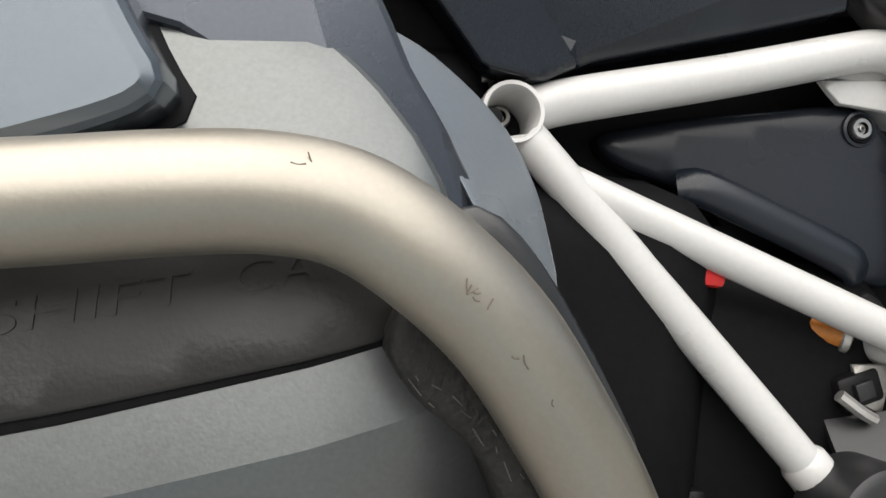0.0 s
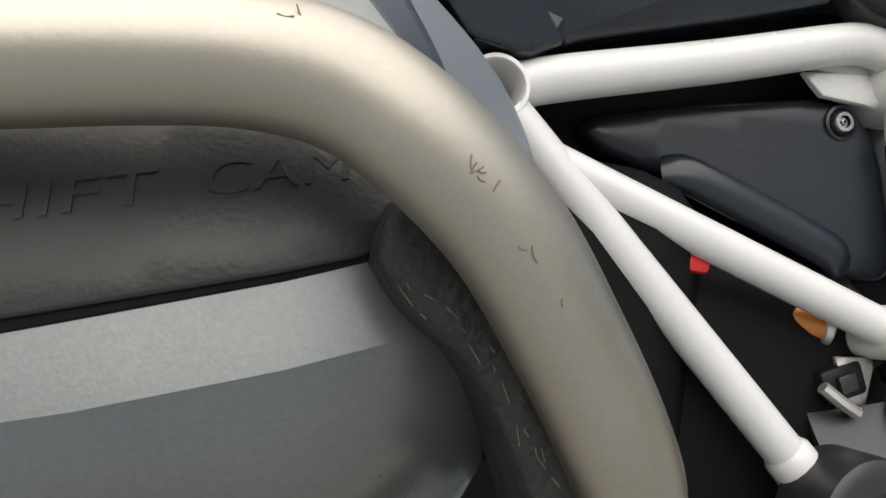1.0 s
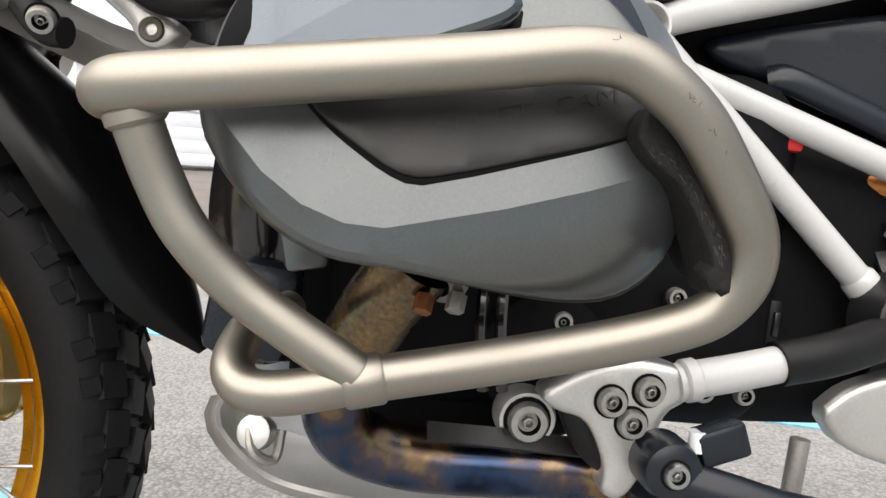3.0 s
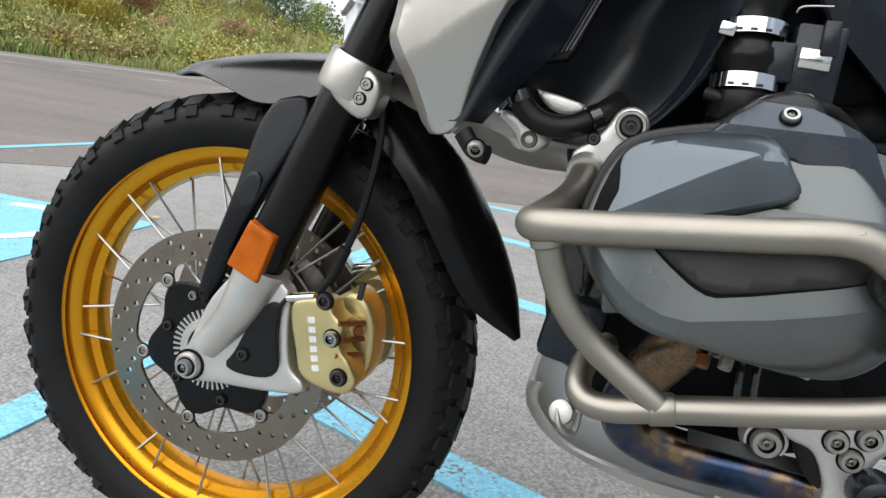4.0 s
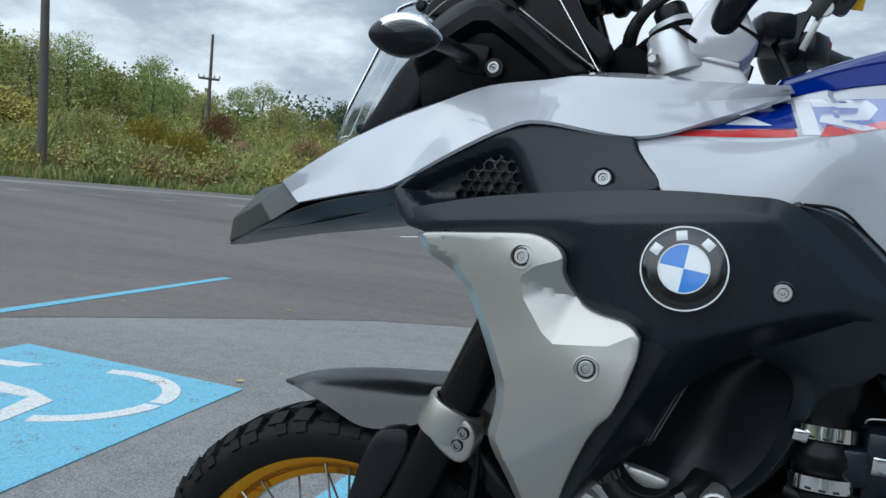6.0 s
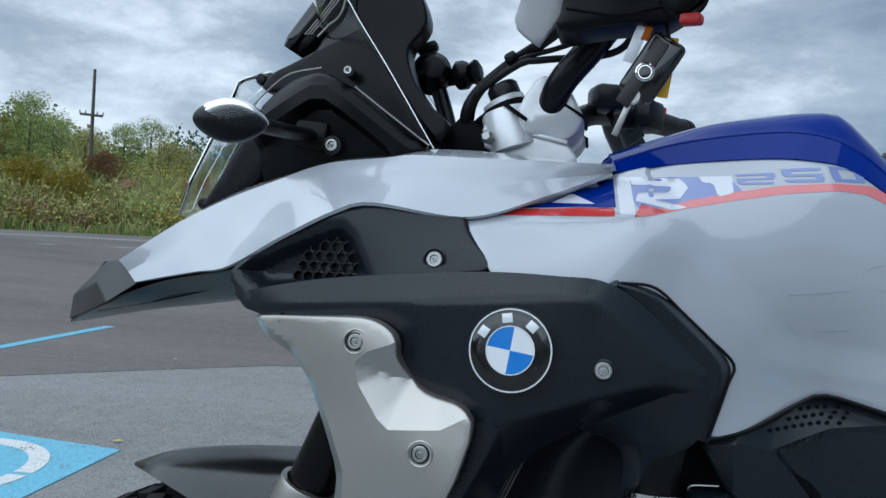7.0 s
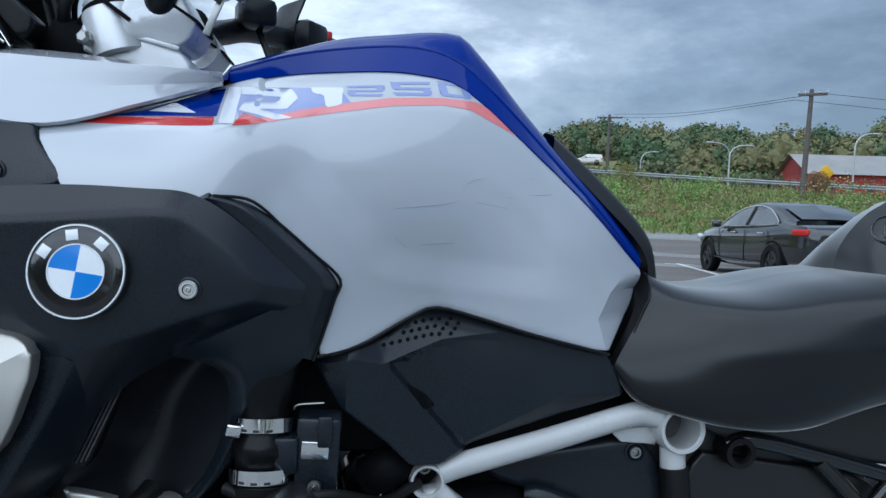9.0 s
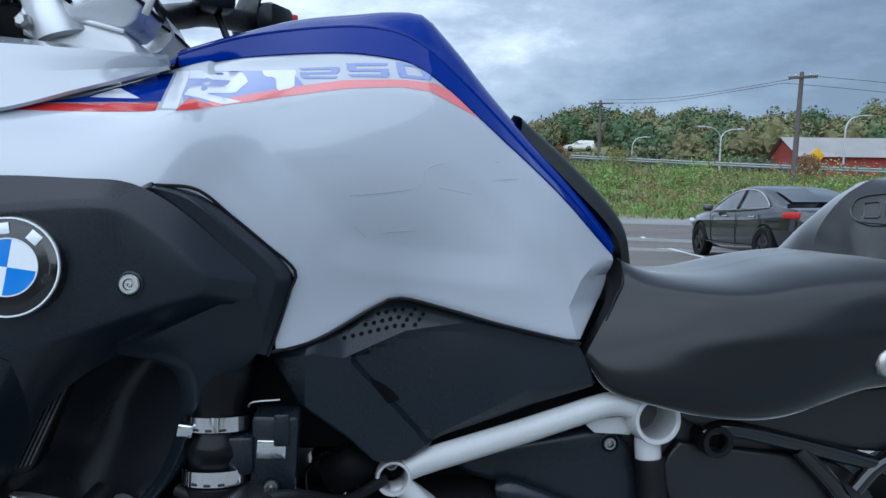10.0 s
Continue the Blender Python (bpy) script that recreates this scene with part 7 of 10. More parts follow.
def build_front_end():
    # headlight carrier: a bent arm over a recess
    ARM = [(0.10, 1.128), (0.135, 1.150), (0.195, 1.181), (0.213, 1.181), (0.235, 1.167), (0.31, 1.112)]

    def recess(x, z):
        za = np.interp(x, [p[0] for p in ARM], [p[1] for p in ARM])
        zt = za + 0.016
        return np.clip((za - z) * 2.5, 0, 0.022) + np.clip(z - zt, 0, 0.04) * 0.5
    housing = panel([(0.112, 1.120), (0.115, 1.173), (0.140, 1.194), (0.167, 1.210), (0.208, 1.216), (0.237, 1.199), (0.265, 1.186), (0.335, 1.131), (0.30, 1.122), (0.259, 1.118), (0.205, 1.105), (0.153, 1.090), (0.122, 1.080)], tps([(0.115, -0.145, 1.15), (0.21, -0.168, 1.20), (0.33, -0.150, 1.13), (0.16, -0.155, 1.10), (0.2, -0.170, 1.17), (0.26, -0.16, 1.15)]), 0.03, 0.005, 0.007, 1, recess, [ARM, [(p[0], p[1] - 0.009) for p in ARM], [(p[0], p[1] + 0.016) for p in ARM]])
    head = both("headlight_housing", housing, CARRIER_BLACK, bike, "black headlight and screen carrier", angle=22)
    # hair-thin metal lines on the black moulding's edges, added as painted highlights
    both("carrier_edge_glint", tube([(0.118, -0.152, 1.176), (0.142, -0.158, 1.196), (0.168, -0.163, 1.211), (0.206, -0.166, 1.217)], 0.0011, n=6, steps=14), DARK_ALU, bike)
    both("carrier_edge_glint", tube([(0.245, -0.160, 1.197), (0.29, -0.154, 1.164), (0.333, -0.150, 1.133)], 0.0013, n=6, steps=12), CHROME, bike)
    lens = loft([[(-0.004, -0.10, 1.047), (0.0088, -0.10, 1.0853), (0.0615, -0.099, 1.1944), (0.0719, -0.096, 1.2175), (0.1098, -0.085, 1.2306)], [(-0.018, -0.07, 1.045), (0.0, -0.07, 1.10), (0.048, -0.066, 1.19), (0.062, -0.062, 1.215), (0.10, -0.058, 1.236)], [(-0.03, 0, 1.045), (-0.008, 0, 1.10), (0.038, 0, 1.19), (0.055, 0, 1.22), (0.095, 0, 1.24)]], 20, 5, 0.003)
    lens_side = panel([(-0.004, 1.047), (0.0088, 1.0853), (0.0615, 1.1944), (0.0719, 1.2175), (0.1098, 1.2306), (0.118, 1.219), (0.086, 1.1966), (0.0276, 1.0857), (0.012, 1.047)], level(-0.099), 0.002, 0, 0.02, 0)
    both("headlight_lens", lens_side, CLEAR, bike)
    both("lens_edge", tube([(0.0088, -0.1, 1.0853), (0.0615, -0.1, 1.1944), (0.0719, -0.098, 1.2175), (0.1098, -0.09, 1.2306)], 0.0014, n=6, steps=18), CHROME, bike)
    both("headlight_lens", lens, CLEAR, bike, "clear headlight lens")
    both("headlight_reflector", loft([[(0.045, -0.088, 1.055), (0.075, -0.088, 1.12), (0.118, -0.075, 1.185)], [(0.06, -0.04, 1.06), (0.10, -0.04, 1.12), (0.13, -0.04, 1.18)], [(0.045, 0, 1.06), (0.08, 0, 1.12), (0.12, 0, 1.18)]], 14, 4), ALU, bike)
    both("headlight_bezel", panel([(0.104, 1.160), (0.122, 1.150), (0.118, 1.10), (0.074, 1.062), (0.036, 1.046), (0.030, 1.053), (0.056, 1.092), (0.080, 1.134)], level(-0.112), 0.03, 0.004, 0.008, 1), FAIRING_BLACK, bike, "black headlight bezel")
    for x, z in ((0.03, 1.060), (0.101, 1.219)):
        both("lens_screw", lathe([(0, 0.006), (0.006, 0.005), (0.008, 0), (0.008, -0.01)], (x, -0.098, z), n=14), FAIRING_BLACK, bike)
    part("headlight_back", block((0.13, 0.2, 0.10), (0.165, 0, 1.12), (0, -20, 0), 0.02), VOID_BLACK, bike)
    for (x, y, z, r) in ((0.238, -0.164, 1.214, 0.0052), (0.1815, -0.161, 1.1416, 0.0055), (0.2201, -0.157, 1.1298, 0.0078)):
        part("bolt_boss", lathe([(r * 1.5, 0.0), (r * 1.4, 0.002), (r * 1.1, 0.002), (r * 1.1, -0.02)], (x, y, z), (0, -1, 0.1), 20), FAIRING_BLACK, head)
        bolt((x, y - 0.001, z), r, (0, -1, 0.1), 0.003, head)
    # turn signals: a teardrop body on a thin stalk, the lens wrapped round its front
    for s in (-1, 1):
        c = Vector((0.166, s * 0.298, 1.1315))
        ax = Vector((1, -s * 0.15, -0.05)).normalized()
        up = Vector((0.05, 0, 1)).normalized()
        side = ax.cross(up)
        front = Vector((-0.62, -s * 0.55, -0.52)).normalized()
        bodies = []
        for grow in (0.0, 0.0016):
            bm = bmesh.new()
            bmesh.ops.create_uvsphere(bm, u_segments=56, v_segments=36, radius=1.0)
            for v in bm.verts:
                q = v.co.copy()
                taper = 1.0 - 0.22 * q.x * q.x if q.x < 0 else 1.0 - 0.30 * q.x * q.x
                v.co = c + ax * (q.x * (0.0375 + grow)) + side * (q.y * (0.020 + grow) * taper) + up * (q.z * (0.0215 + grow) * taper)
            bmesh.ops.recalc_face_normals(bm, faces=bm.faces)
            bodies.append(bm)
        cap = bodies[1]
        cap.normal_update()
        bmesh.ops.delete(cap, geom=[f for f in cap.faces if f.normal.dot(front) < 0.55], context="FACES")
        sig = part("turn_signal", bodies[0], FAIRING_BLACK, bike, "black turn signal with a clear lens", angle=60)
        part("signal_lens", cap, SIGNAL_LENS, sig, "clear wrap-round lens", angle=60)
        part("stalk", tube([(0.188, s * 0.29, 1.131), (0.197, s * 0.26, 1.131), (0.196, s * 0.21, 1.135), (0.190, s * 0.150, 1.142)], 0.0098, n=14, steps=16, squash=0.8), CARRIER_BLACK, sig)
        part("stalk_foot", block((0.040, 0.016, 0.034), (0.192, s * 0.149, 1.142), (0, 8, 0), 0.005), CARRIER_BLACK, sig)
    # instrument box and screen
    slab_line = [(0.1301, 1.2602), (0.134, 1.2726), (0.1708, 1.3217), (0.232, 1.40), (0.252, 1.40), (0.1924, 1.3213), (0.1425, 1.2587), (0.1354, 1.2533)]
    part("instrument_display", panel(slab_line, level(-0.105), 0.21, 0.003, 0.012, 0), GLOSS_BLACK, bike, "tilted black instrument display")
    for k in range(3):
        dx = 0.0042 * k
        part("display_rib", tube([(0.157 + dx, -0.102, 1.274), (0.178 + dx, -0.102, 1.3), (0.228 + dx, -0.102, 1.362)], 0.0009, n=6, steps=8), DARK_ALU, bike)
    part("display_back", panel([(0.1425, 1.2587), (0.1924, 1.3213), (0.252, 1.40), (0.275, 1.40), (0.2014, 1.31), (0.164, 1.262), (0.150, 1.252)], level(-0.100), 0.19, 0.003, 0.012, 0), CARRIER_BLACK, bike)
    both("screen_carrier", panel([(0.1151, 1.1967), (0.1264, 1.22), (0.1562, 1.2318), (0.1843, 1.2456), (0.1867, 1.2561), (0.1844, 1.2621), (0.1965, 1.2751), (0.2099, 1.2849), (0.2184, 1.2998), (0.226, 1.335), (0.245, 1.37), (0.252, 1.37), (0.230, 1.322), (0.229, 1.291), (0.337, 1.1388), (0.3257, 1.1321), (0.2298, 1.19), (0.1948, 1.205), (0.1465, 1.195)], tps([(0.12, -0.133, 1.20), (0.19, -0.128, 1.27), (0.33, -0.148, 1.13), (0.25, -0.150, 1.2), (0.19, -0.138, 1.24), (0.225, -0.138, 1.32)]), 0.02, 0.004, 0.009, 1, lambda x, z: np.clip((z - 1.222) - (x - 0.138) * 0.45, 0, 0.03) * 0.5, [[(0.12, 1.214), (0.20, 1.250), (0.245, 1.27)]]), CARRIER_BLACK, bike, angle=22)
    # pale line along the carrier's rim, a highlight put in as colour
    both("carrier_rim_glint", tube([(0.185, -0.130, 1.263), (0.197, -0.130, 1.2755), (0.2105, -0.131, 1.2855), (0.2188, -0.134, 1.300), (0.226, -0.138, 1.335)], 0.0013, n=6, steps=18), DARK_ALU, bike)
    part("screen_side", panel([(0.2248, 1.292), (0.2222, 1.3281), (0.25, 1.36), (0.285, 1.35), (0.2998, 1.3266), (0.3086, 1.3066), (0.3125, 1.2881), (0.3056, 1.2724), (0.2938, 1.258), (0.2922, 1.2454), (0.3004, 1.221), (0.3169, 1.1913), (0.3307, 1.1796), (0.3499, 1.1633), (0.3452, 1.1409), (0.330, 1.145)], tps([(0.23, -0.122, 1.29), (0.31, -0.100, 1.29), (0.34, -0.130, 1.14), (0.285, -0.122, 1.22), (0.27, -0.112, 1.27)]), 0.03, 0.004, 0.009, 1), CARRIER_BLACK, bike)
    screen = loft([[(0.338, -0.146, 1.130), (0.283, -0.150, 1.217), (0.234, -0.155, 1.292), (0.215, -0.16, 1.34), (0.235, -0.165, 1.46)], [(0.25, -0.11, 1.17), (0.2, -0.12, 1.25), (0.17, -0.125, 1.33), (0.165, -0.12, 1.40), (0.2, -0.12, 1.5)], [(0.2, 0, 1.18), (0.16, 0, 1.25), (0.14, 0, 1.33), (0.14, 0, 1.42), (0.18, 0, 1.53)]], 26, 6, 0.003)
    scr = both("windscreen", screen, CLEAR, bike, "clear windscreen")
    scr.visible_shadow = False
    both("screen_edge", tube([(0.338, -0.148, 1.130), (0.283, -0.152, 1.217), (0.234, -0.157, 1.292), (0.215, -0.162, 1.34), (0.235, -0.167, 1.46)], 0.0007, n=6, steps=20), CHROME, bike)
    # screen adjuster: rounded body, knob and stalk
    part("screen_adjuster", lathe([(0, -0.030), (0.016, -0.027), (0.026, -0.016), (0.029, 0.0), (0.026, 0.016), (0.015, 0.028), (0, 0.030)], (0.290, 0.03, 1.258), (0.3, -1, 0.1), 22), CARRIER_BLACK, bike, "black screen adjuster with a ribbed knob")
    part("adjuster_tab", block((0.03, 0.02, 0.014), (0.283, 0.03, 1.293), (0, -18, 0), 0.005), CARRIER_BLACK, bike)
    part("adjuster_knob", lathe([(0, 0.026), (0.012, 0.026), (0.018, 0.022), (0.014, 0.012), (0.020, 0.004), (0.020, -0.006), (0.012, -0.012), (0.011, -0.03)], (0.334, 0.03, 1.256), (0.9, -0.3, 0.1), 10), CARRIER_BLACK, bike)
    part("adjuster_stalk", tube([(0.30, 0.03, 1.24), (0.318, 0.02, 1.19), (0.335, 0, 1.13)], 0.011, n=10), CARRIER_BLACK, bike)
    # top yoke with the bar clamp on it
    yoke = part("top_yoke", panel([(0.388, 1.140), (0.384, 1.166), (0.397, 1.176), (0.428, 1.164), (0.4845, 1.147), (0.497, 1.130), (0.498, 1.115), (0.44, 1.118)], level(-0.100), 0.20, 0.003, 0.010, 0), SILVER_CAST, bike, "silver cast top yoke")
    for s in (-1, 1):
        rz = panel([(0.4258, 1.1797), (0.4349, 1.2012), (0.4494, 1.220), (0.4571, 1.2213), (0.4715, 1.2154), (0.4853, 1.2077), (0.5036, 1.1736), (0.4945, 1.1575), (0.4838, 1.1497), (0.4559, 1.150), (0.4343, 1.155)], level(-0.112), 0.075, 0.004, 0.007, 0, lambda x, z: np.clip(0.168 - 0.0 - (z - 1.0) + (x - 0.45) * 0.3, 0, 0.02) * 0.5, [[(0.4258, 1.1607), (0.50, 1.183)]])
        riser = part("riser", rz if s < 0 else mirrored(rz), SILVER_CAST, yoke, "silver handlebar riser")
        # gap painted as a black block, its shade put into the colour
        part("clamp_gap", block((0.044, 0.080, 0.0030), (0.487, s * 0.0745, 1.1845), (0, 32, 0), 0), VOID_BLACK, yoke)
        bolt((0.4535, s * 0.085, 1.2215), 0.006, (-0.3, 0, 0.95), 0.004, yoke)
        part("fork_cap", lathe([(0.018, -0.03), (0.019, 0.0), (0.019, 0.014), (0.016, 0.018), (0, 0.018)], (0.410, s * 0.085, 1.2005), (-0.42, 0, 0.91), 22), FAIRING_BLACK, yoke)
        part("fork_cap_ring", lathe([(0.021, -0.004), (0.0255, -0.003), (0.0255, 0.003), (0.021, 0.005)], (0.4075, s * 0.085, 1.1945), (-0.42, 0, 0.91), 26), SILVER_CAST, yoke)
        part("yoke_nut", lathe([(0.008, 0), (0.008, 0.008), (0.005, 0.011), (0, 0.011)], (0.394, s * 0.106, 1.150), (-0.2, s, 0.1), 6), BOLT_STEEL, yoke)
        part("fork_clamp_ring", lathe([(0.020, -0.05), (0.029, -0.048), (0.029, -0.004), (0.026, 0.0), (0.020, 0.0)], (0.4085, s * 0.085, 1.186), (-0.30, 0, 0.95), 28), SILVER_CAST, yoke)
        # ring gap and slot are black solids too, standing for shade
        part("ring_gap", lathe([(0.024, -0.003), (0.0263, -0.003), (0.0263, 0.003), (0.024, 0.003)], (0.4078, s * 0.085, 1.1885), (-0.42, 0, 0.91), 26), VOID_BLACK, yoke)
        part("clamp_slot", block((0.034, 0.010, 0.0045), (0.424, s * 0.111, 1.180), (0, 35, 0), 0.001), VOID_BLACK, yoke)
        part("yoke_rib", block((0.062, 0.006, 0.005), (0.455, s * 0.1025, 1.1535), (0, 13, 0), 0.0015), SILVER_CAST, yoke)
        part("riser_cap", block((0.018, 0.060, 0.010), (0.4515, s * 0.0745, 1.2165), (0, -30, 0), 0.003), SILVER_CAST, yoke)
    part("handlebar", tube([(0.467, 0.0, 1.188), (0.465, -0.06, 1.186), (0.4647, -0.100, 1.1895), (0.4765, -0.120, 1.213), (0.505, -0.125, 1.247), (0.535, -0.13, 1.285), (0.575, -0.20, 1.315), (0.64, -0.38, 1.33)], 0.0165, n=20, steps=48), FAIRING_BLACK, bike, "black tapered handlebar")
    part("handlebar", tube([(0.477, 0.0, 1.199), (0.477, 0.06, 1.199), (0.49, 0.115, 1.215), (0.53, 0.19, 1.235), (0.66, 0.40, 1.25)], 0.0165, n=18, steps=40), FAIRING_BLACK, bike)
    for s, e in ((1, Vector((0.66, 0.40, 1.25))), (-1, Vector((0.64, -0.38, 1.345)))):
        d = Vector((0.45, s * 0.85, 0.03)).normalized()
        part("grip", tube([e - d * 0.12, e - d * 0.05, e], 0.018, n=18), SOFT_RUBBER, bike, "black ribbed rubber grip")
        part("bar_weight", lathe([(0.018, 0), (0.020, 0.004), (0.020, 0.022), (0.015, 0.028), (0, 0.028)], e, d, 20), FAIRING_BLACK, bike)
        part("switch_pod", block((0.06, 0.06, 0.05), tuple(e - d * 0.16), (0, 0, s * 60), 0.012), FAIRING_BLACK, bike)
        part("hand_guard", loft([[tuple(e + Vector((-0.07, -s * 0.17, 0.05))), tuple(e + Vector((-0.12, -s * 0.07, 0.05))), tuple(e + Vector((-0.06, s * 0.03, 0.03)))], [tuple(e + Vector((-0.085, -s * 0.17, 0.0))), tuple(e + Vector((-0.135, -s * 0.07, 0.0))), tuple(e + Vector((-0.065, s * 0.03, 0.0)))], [tuple(e + Vector((-0.07, -s * 0.17, -0.04))), tuple(e + Vector((-0.11, -s * 0.07, -0.06))), tuple(e + Vector((-0.05, s * 0.03, -0.03)))]], 14, 5, 0.003), FAIRING_BLACK if s > 0 else SILVER_PAINT, bike, "plastic hand guard")
        part("lever", tube([tuple(e - d * 0.16 + Vector((-0.03, 0, 0.0))), tuple(e - d * 0.1 + Vector((-0.07, 0, 0.0))), tuple(e + Vector((-0.06, 0, 0)))], 0.006, n=10), FAIRING_BLACK, bike)
    part("clutch_master", panel([(0.4775, 1.31), (0.4787, 1.2612), (0.4705, 1.2465), (0.4758, 1.2409), (0.4889, 1.2375), (0.5062, 1.2419), (0.55, 1.2484), (0.5772, 1.2447), (0.5982, 1.256), (0.619, 1.2728), (0.621, 1.31)], level(-0.225), 0.045, 0.009, 0.010, 1), CARRIER_BLACK, bike, "black control housing on the bar")
    part("housing_ring", lathe([(0.020, 0.0), (0.024, 0.002), (0.024, 0.006), (0.020, 0.008)], (0.594, -0.222, 1.275), (0.25, -0.9, -0.35), 26), FAIRING_BLACK, bike)
    part("housing_seam", tube([(0.482, -0.226, 1.262), (0.53, -0.227, 1.255), (0.575, -0.227, 1.262)], 0.0015, n=6, steps=12), FAIRING_BLACK, bike)
    part("reservoir", panel([(0.4289, 1.2588), (0.4384, 1.2948), (0.445, 1.315), (0.478, 1.315), (0.478, 1.2941), (0.4765, 1.2663), (0.4543, 1.2317), (0.4322, 1.2471)], tps([(0.43, -0.205, 1.26), (0.478, -0.19, 1.29), (0.454, -0.198, 1.232)]), 0.007, 0.002, 0.010, 0), PLATE_GREY, bike, "pale grey plastic deflector plate")
    part("switch_button", block((0.020, 0.016, 0.010), (0.601, -0.236, 1.2455), (0, 4, -25), 0.003), RED_PLASTIC, bike)
    part("brake_reservoir", block((0.05, 0.05, 0.04), (0.53, 0.13, 1.245), (0, 0, 20), 0.01), FAIRING_BLACK, bike)
    part("kill_switch", block((0.016, 0.012, 0.014), (0.618, 0.30, 1.262), (0, 0, 20), 0.003), RED_PLASTIC, bike)
    for pts, r in (([(0.350, -0.03, 1.12), (0.357, -0.06, 1.1615), (0.361, -0.08, 1.186), (0.3761, -0.08, 1.2126), (0.4129, -0.085, 1.243), (0.453, -0.12, 1.258), (0.49, -0.17, 1.27)], 0.0066),
                   ([(0.355, -0.03, 1.15), (0.366, -0.08, 1.196), (0.4225, -0.105, 1.2350), (0.4554, -0.11, 1.2405), (0.5332, -0.12, 1.2462), (0.56, -0.18, 1.265)], 0.0042),
                   ([(0.36, -0.03, 1.15), (0.372, -0.075, 1.20), (0.42, -0.10, 1.240), (0.47, -0.12, 1.251), (0.53, -0.15, 1.262)], 0.0032),
                   ([(0.36, -0.02, 1.14), (0.385, -0.03, 1.165), (0.40, -0.02, 1.20)], 0.008),
                   ([(0.53, 0.14, 1.235), (0.56, 0.10, 1.16), (0.545, 0.05, 1.15)], 0.0045)):
        part("cable", tube(pts, r, n=10, steps=32), SOFT_RUBBER, bike)
    part("cable_clip", block((0.015, 0.02, 0.012), (0.415, -0.10, 1.245), (0, -30, 0), 0.004), FAIRING_BLACK, bike)
    part("cable_sleeve", tube([(0.363, -0.055, 1.165), (0.385, -0.08, 1.178), (0.40, -0.1, 1.172)], 0.006, n=10), SOFT_RUBBER, bike)
    part("loom_cover", block((0.07, 0.16, 0.06), (0.37, 0, 1.145), (0, 20, 0), 0.015), VOID_BLACK, bike)


build_front_end()
key_ring = empty_thing("key_fob", "black key fob with a yellow tag hanging from the control housing", "key", (0.562 * 0.96, -0.216 * 0.96, 1.198 * 0.96))
part("fob_body", block((0.036, 0.013, 0.064), (0.006, 0, 0.006), (0, 31, 0), 0.0062, seg=3), GLOSS_BLACK, key_ring)
part("fob_plate", block((0.014, 0.003, 0.068), (-0.003, -0.0075, 0.000), (0, 31, 0), 0.001), DARK_BOLT, key_ring)
part("fob_badge", lathe([(0, 0.0), (0.009, 0.0), (0.009, 0.003), (0.0075, 0.004), (0.0065, 0.003), (0, 0.003)], (-0.001, -0.008, 0.000), (0, -1, 0), 22), CHROME, key_ring)
part("badge_core", lathe([(0, 0.0045), (0.0055, 0.004), (0.006, 0.002)], (-0.001, -0.008, 0.000), (0, -1, 0), 18), GLOSS_BLACK, key_ring)
part("key_blade", block((0.006, 0.0025, 0.040), (-0.0185, -0.004, -0.040), (0, 22, 0), 0.0006), BOLT_STEEL, key_ring)
part("key_hinge", lathe([(0, 0.003), (0.007, 0.003), (0.008, 0)], (-0.011, -0.005, -0.022), (0, -1, 0), 16), BOLT_STEEL, key_ring)
part("tag", block((0.011, 0.002, 0.058), (0.021, 0.014, 0.010), (0, 8, 0), 0.001), YELLOW_PLASTIC, key_ring)
part("tag", block((0.011, 0.0015, 0.036), (-0.010, 0.004, 0.030), (0, 20, 0), 0.0004), DECAL_WHITE, key_ring)
part("tag", block((0.007, 0.001, 0.014), (0.000, 0.003, 0.040), (0, 20, 0), 0.0003), AMBER, key_ring)
part("key_cord", tube([(0.020, 0.0, 0.034), (0.016, 0.008, 0.055), (0.004, 0.008, 0.075)], 0.002, n=6), SOFT_RUBBER, key_ring)


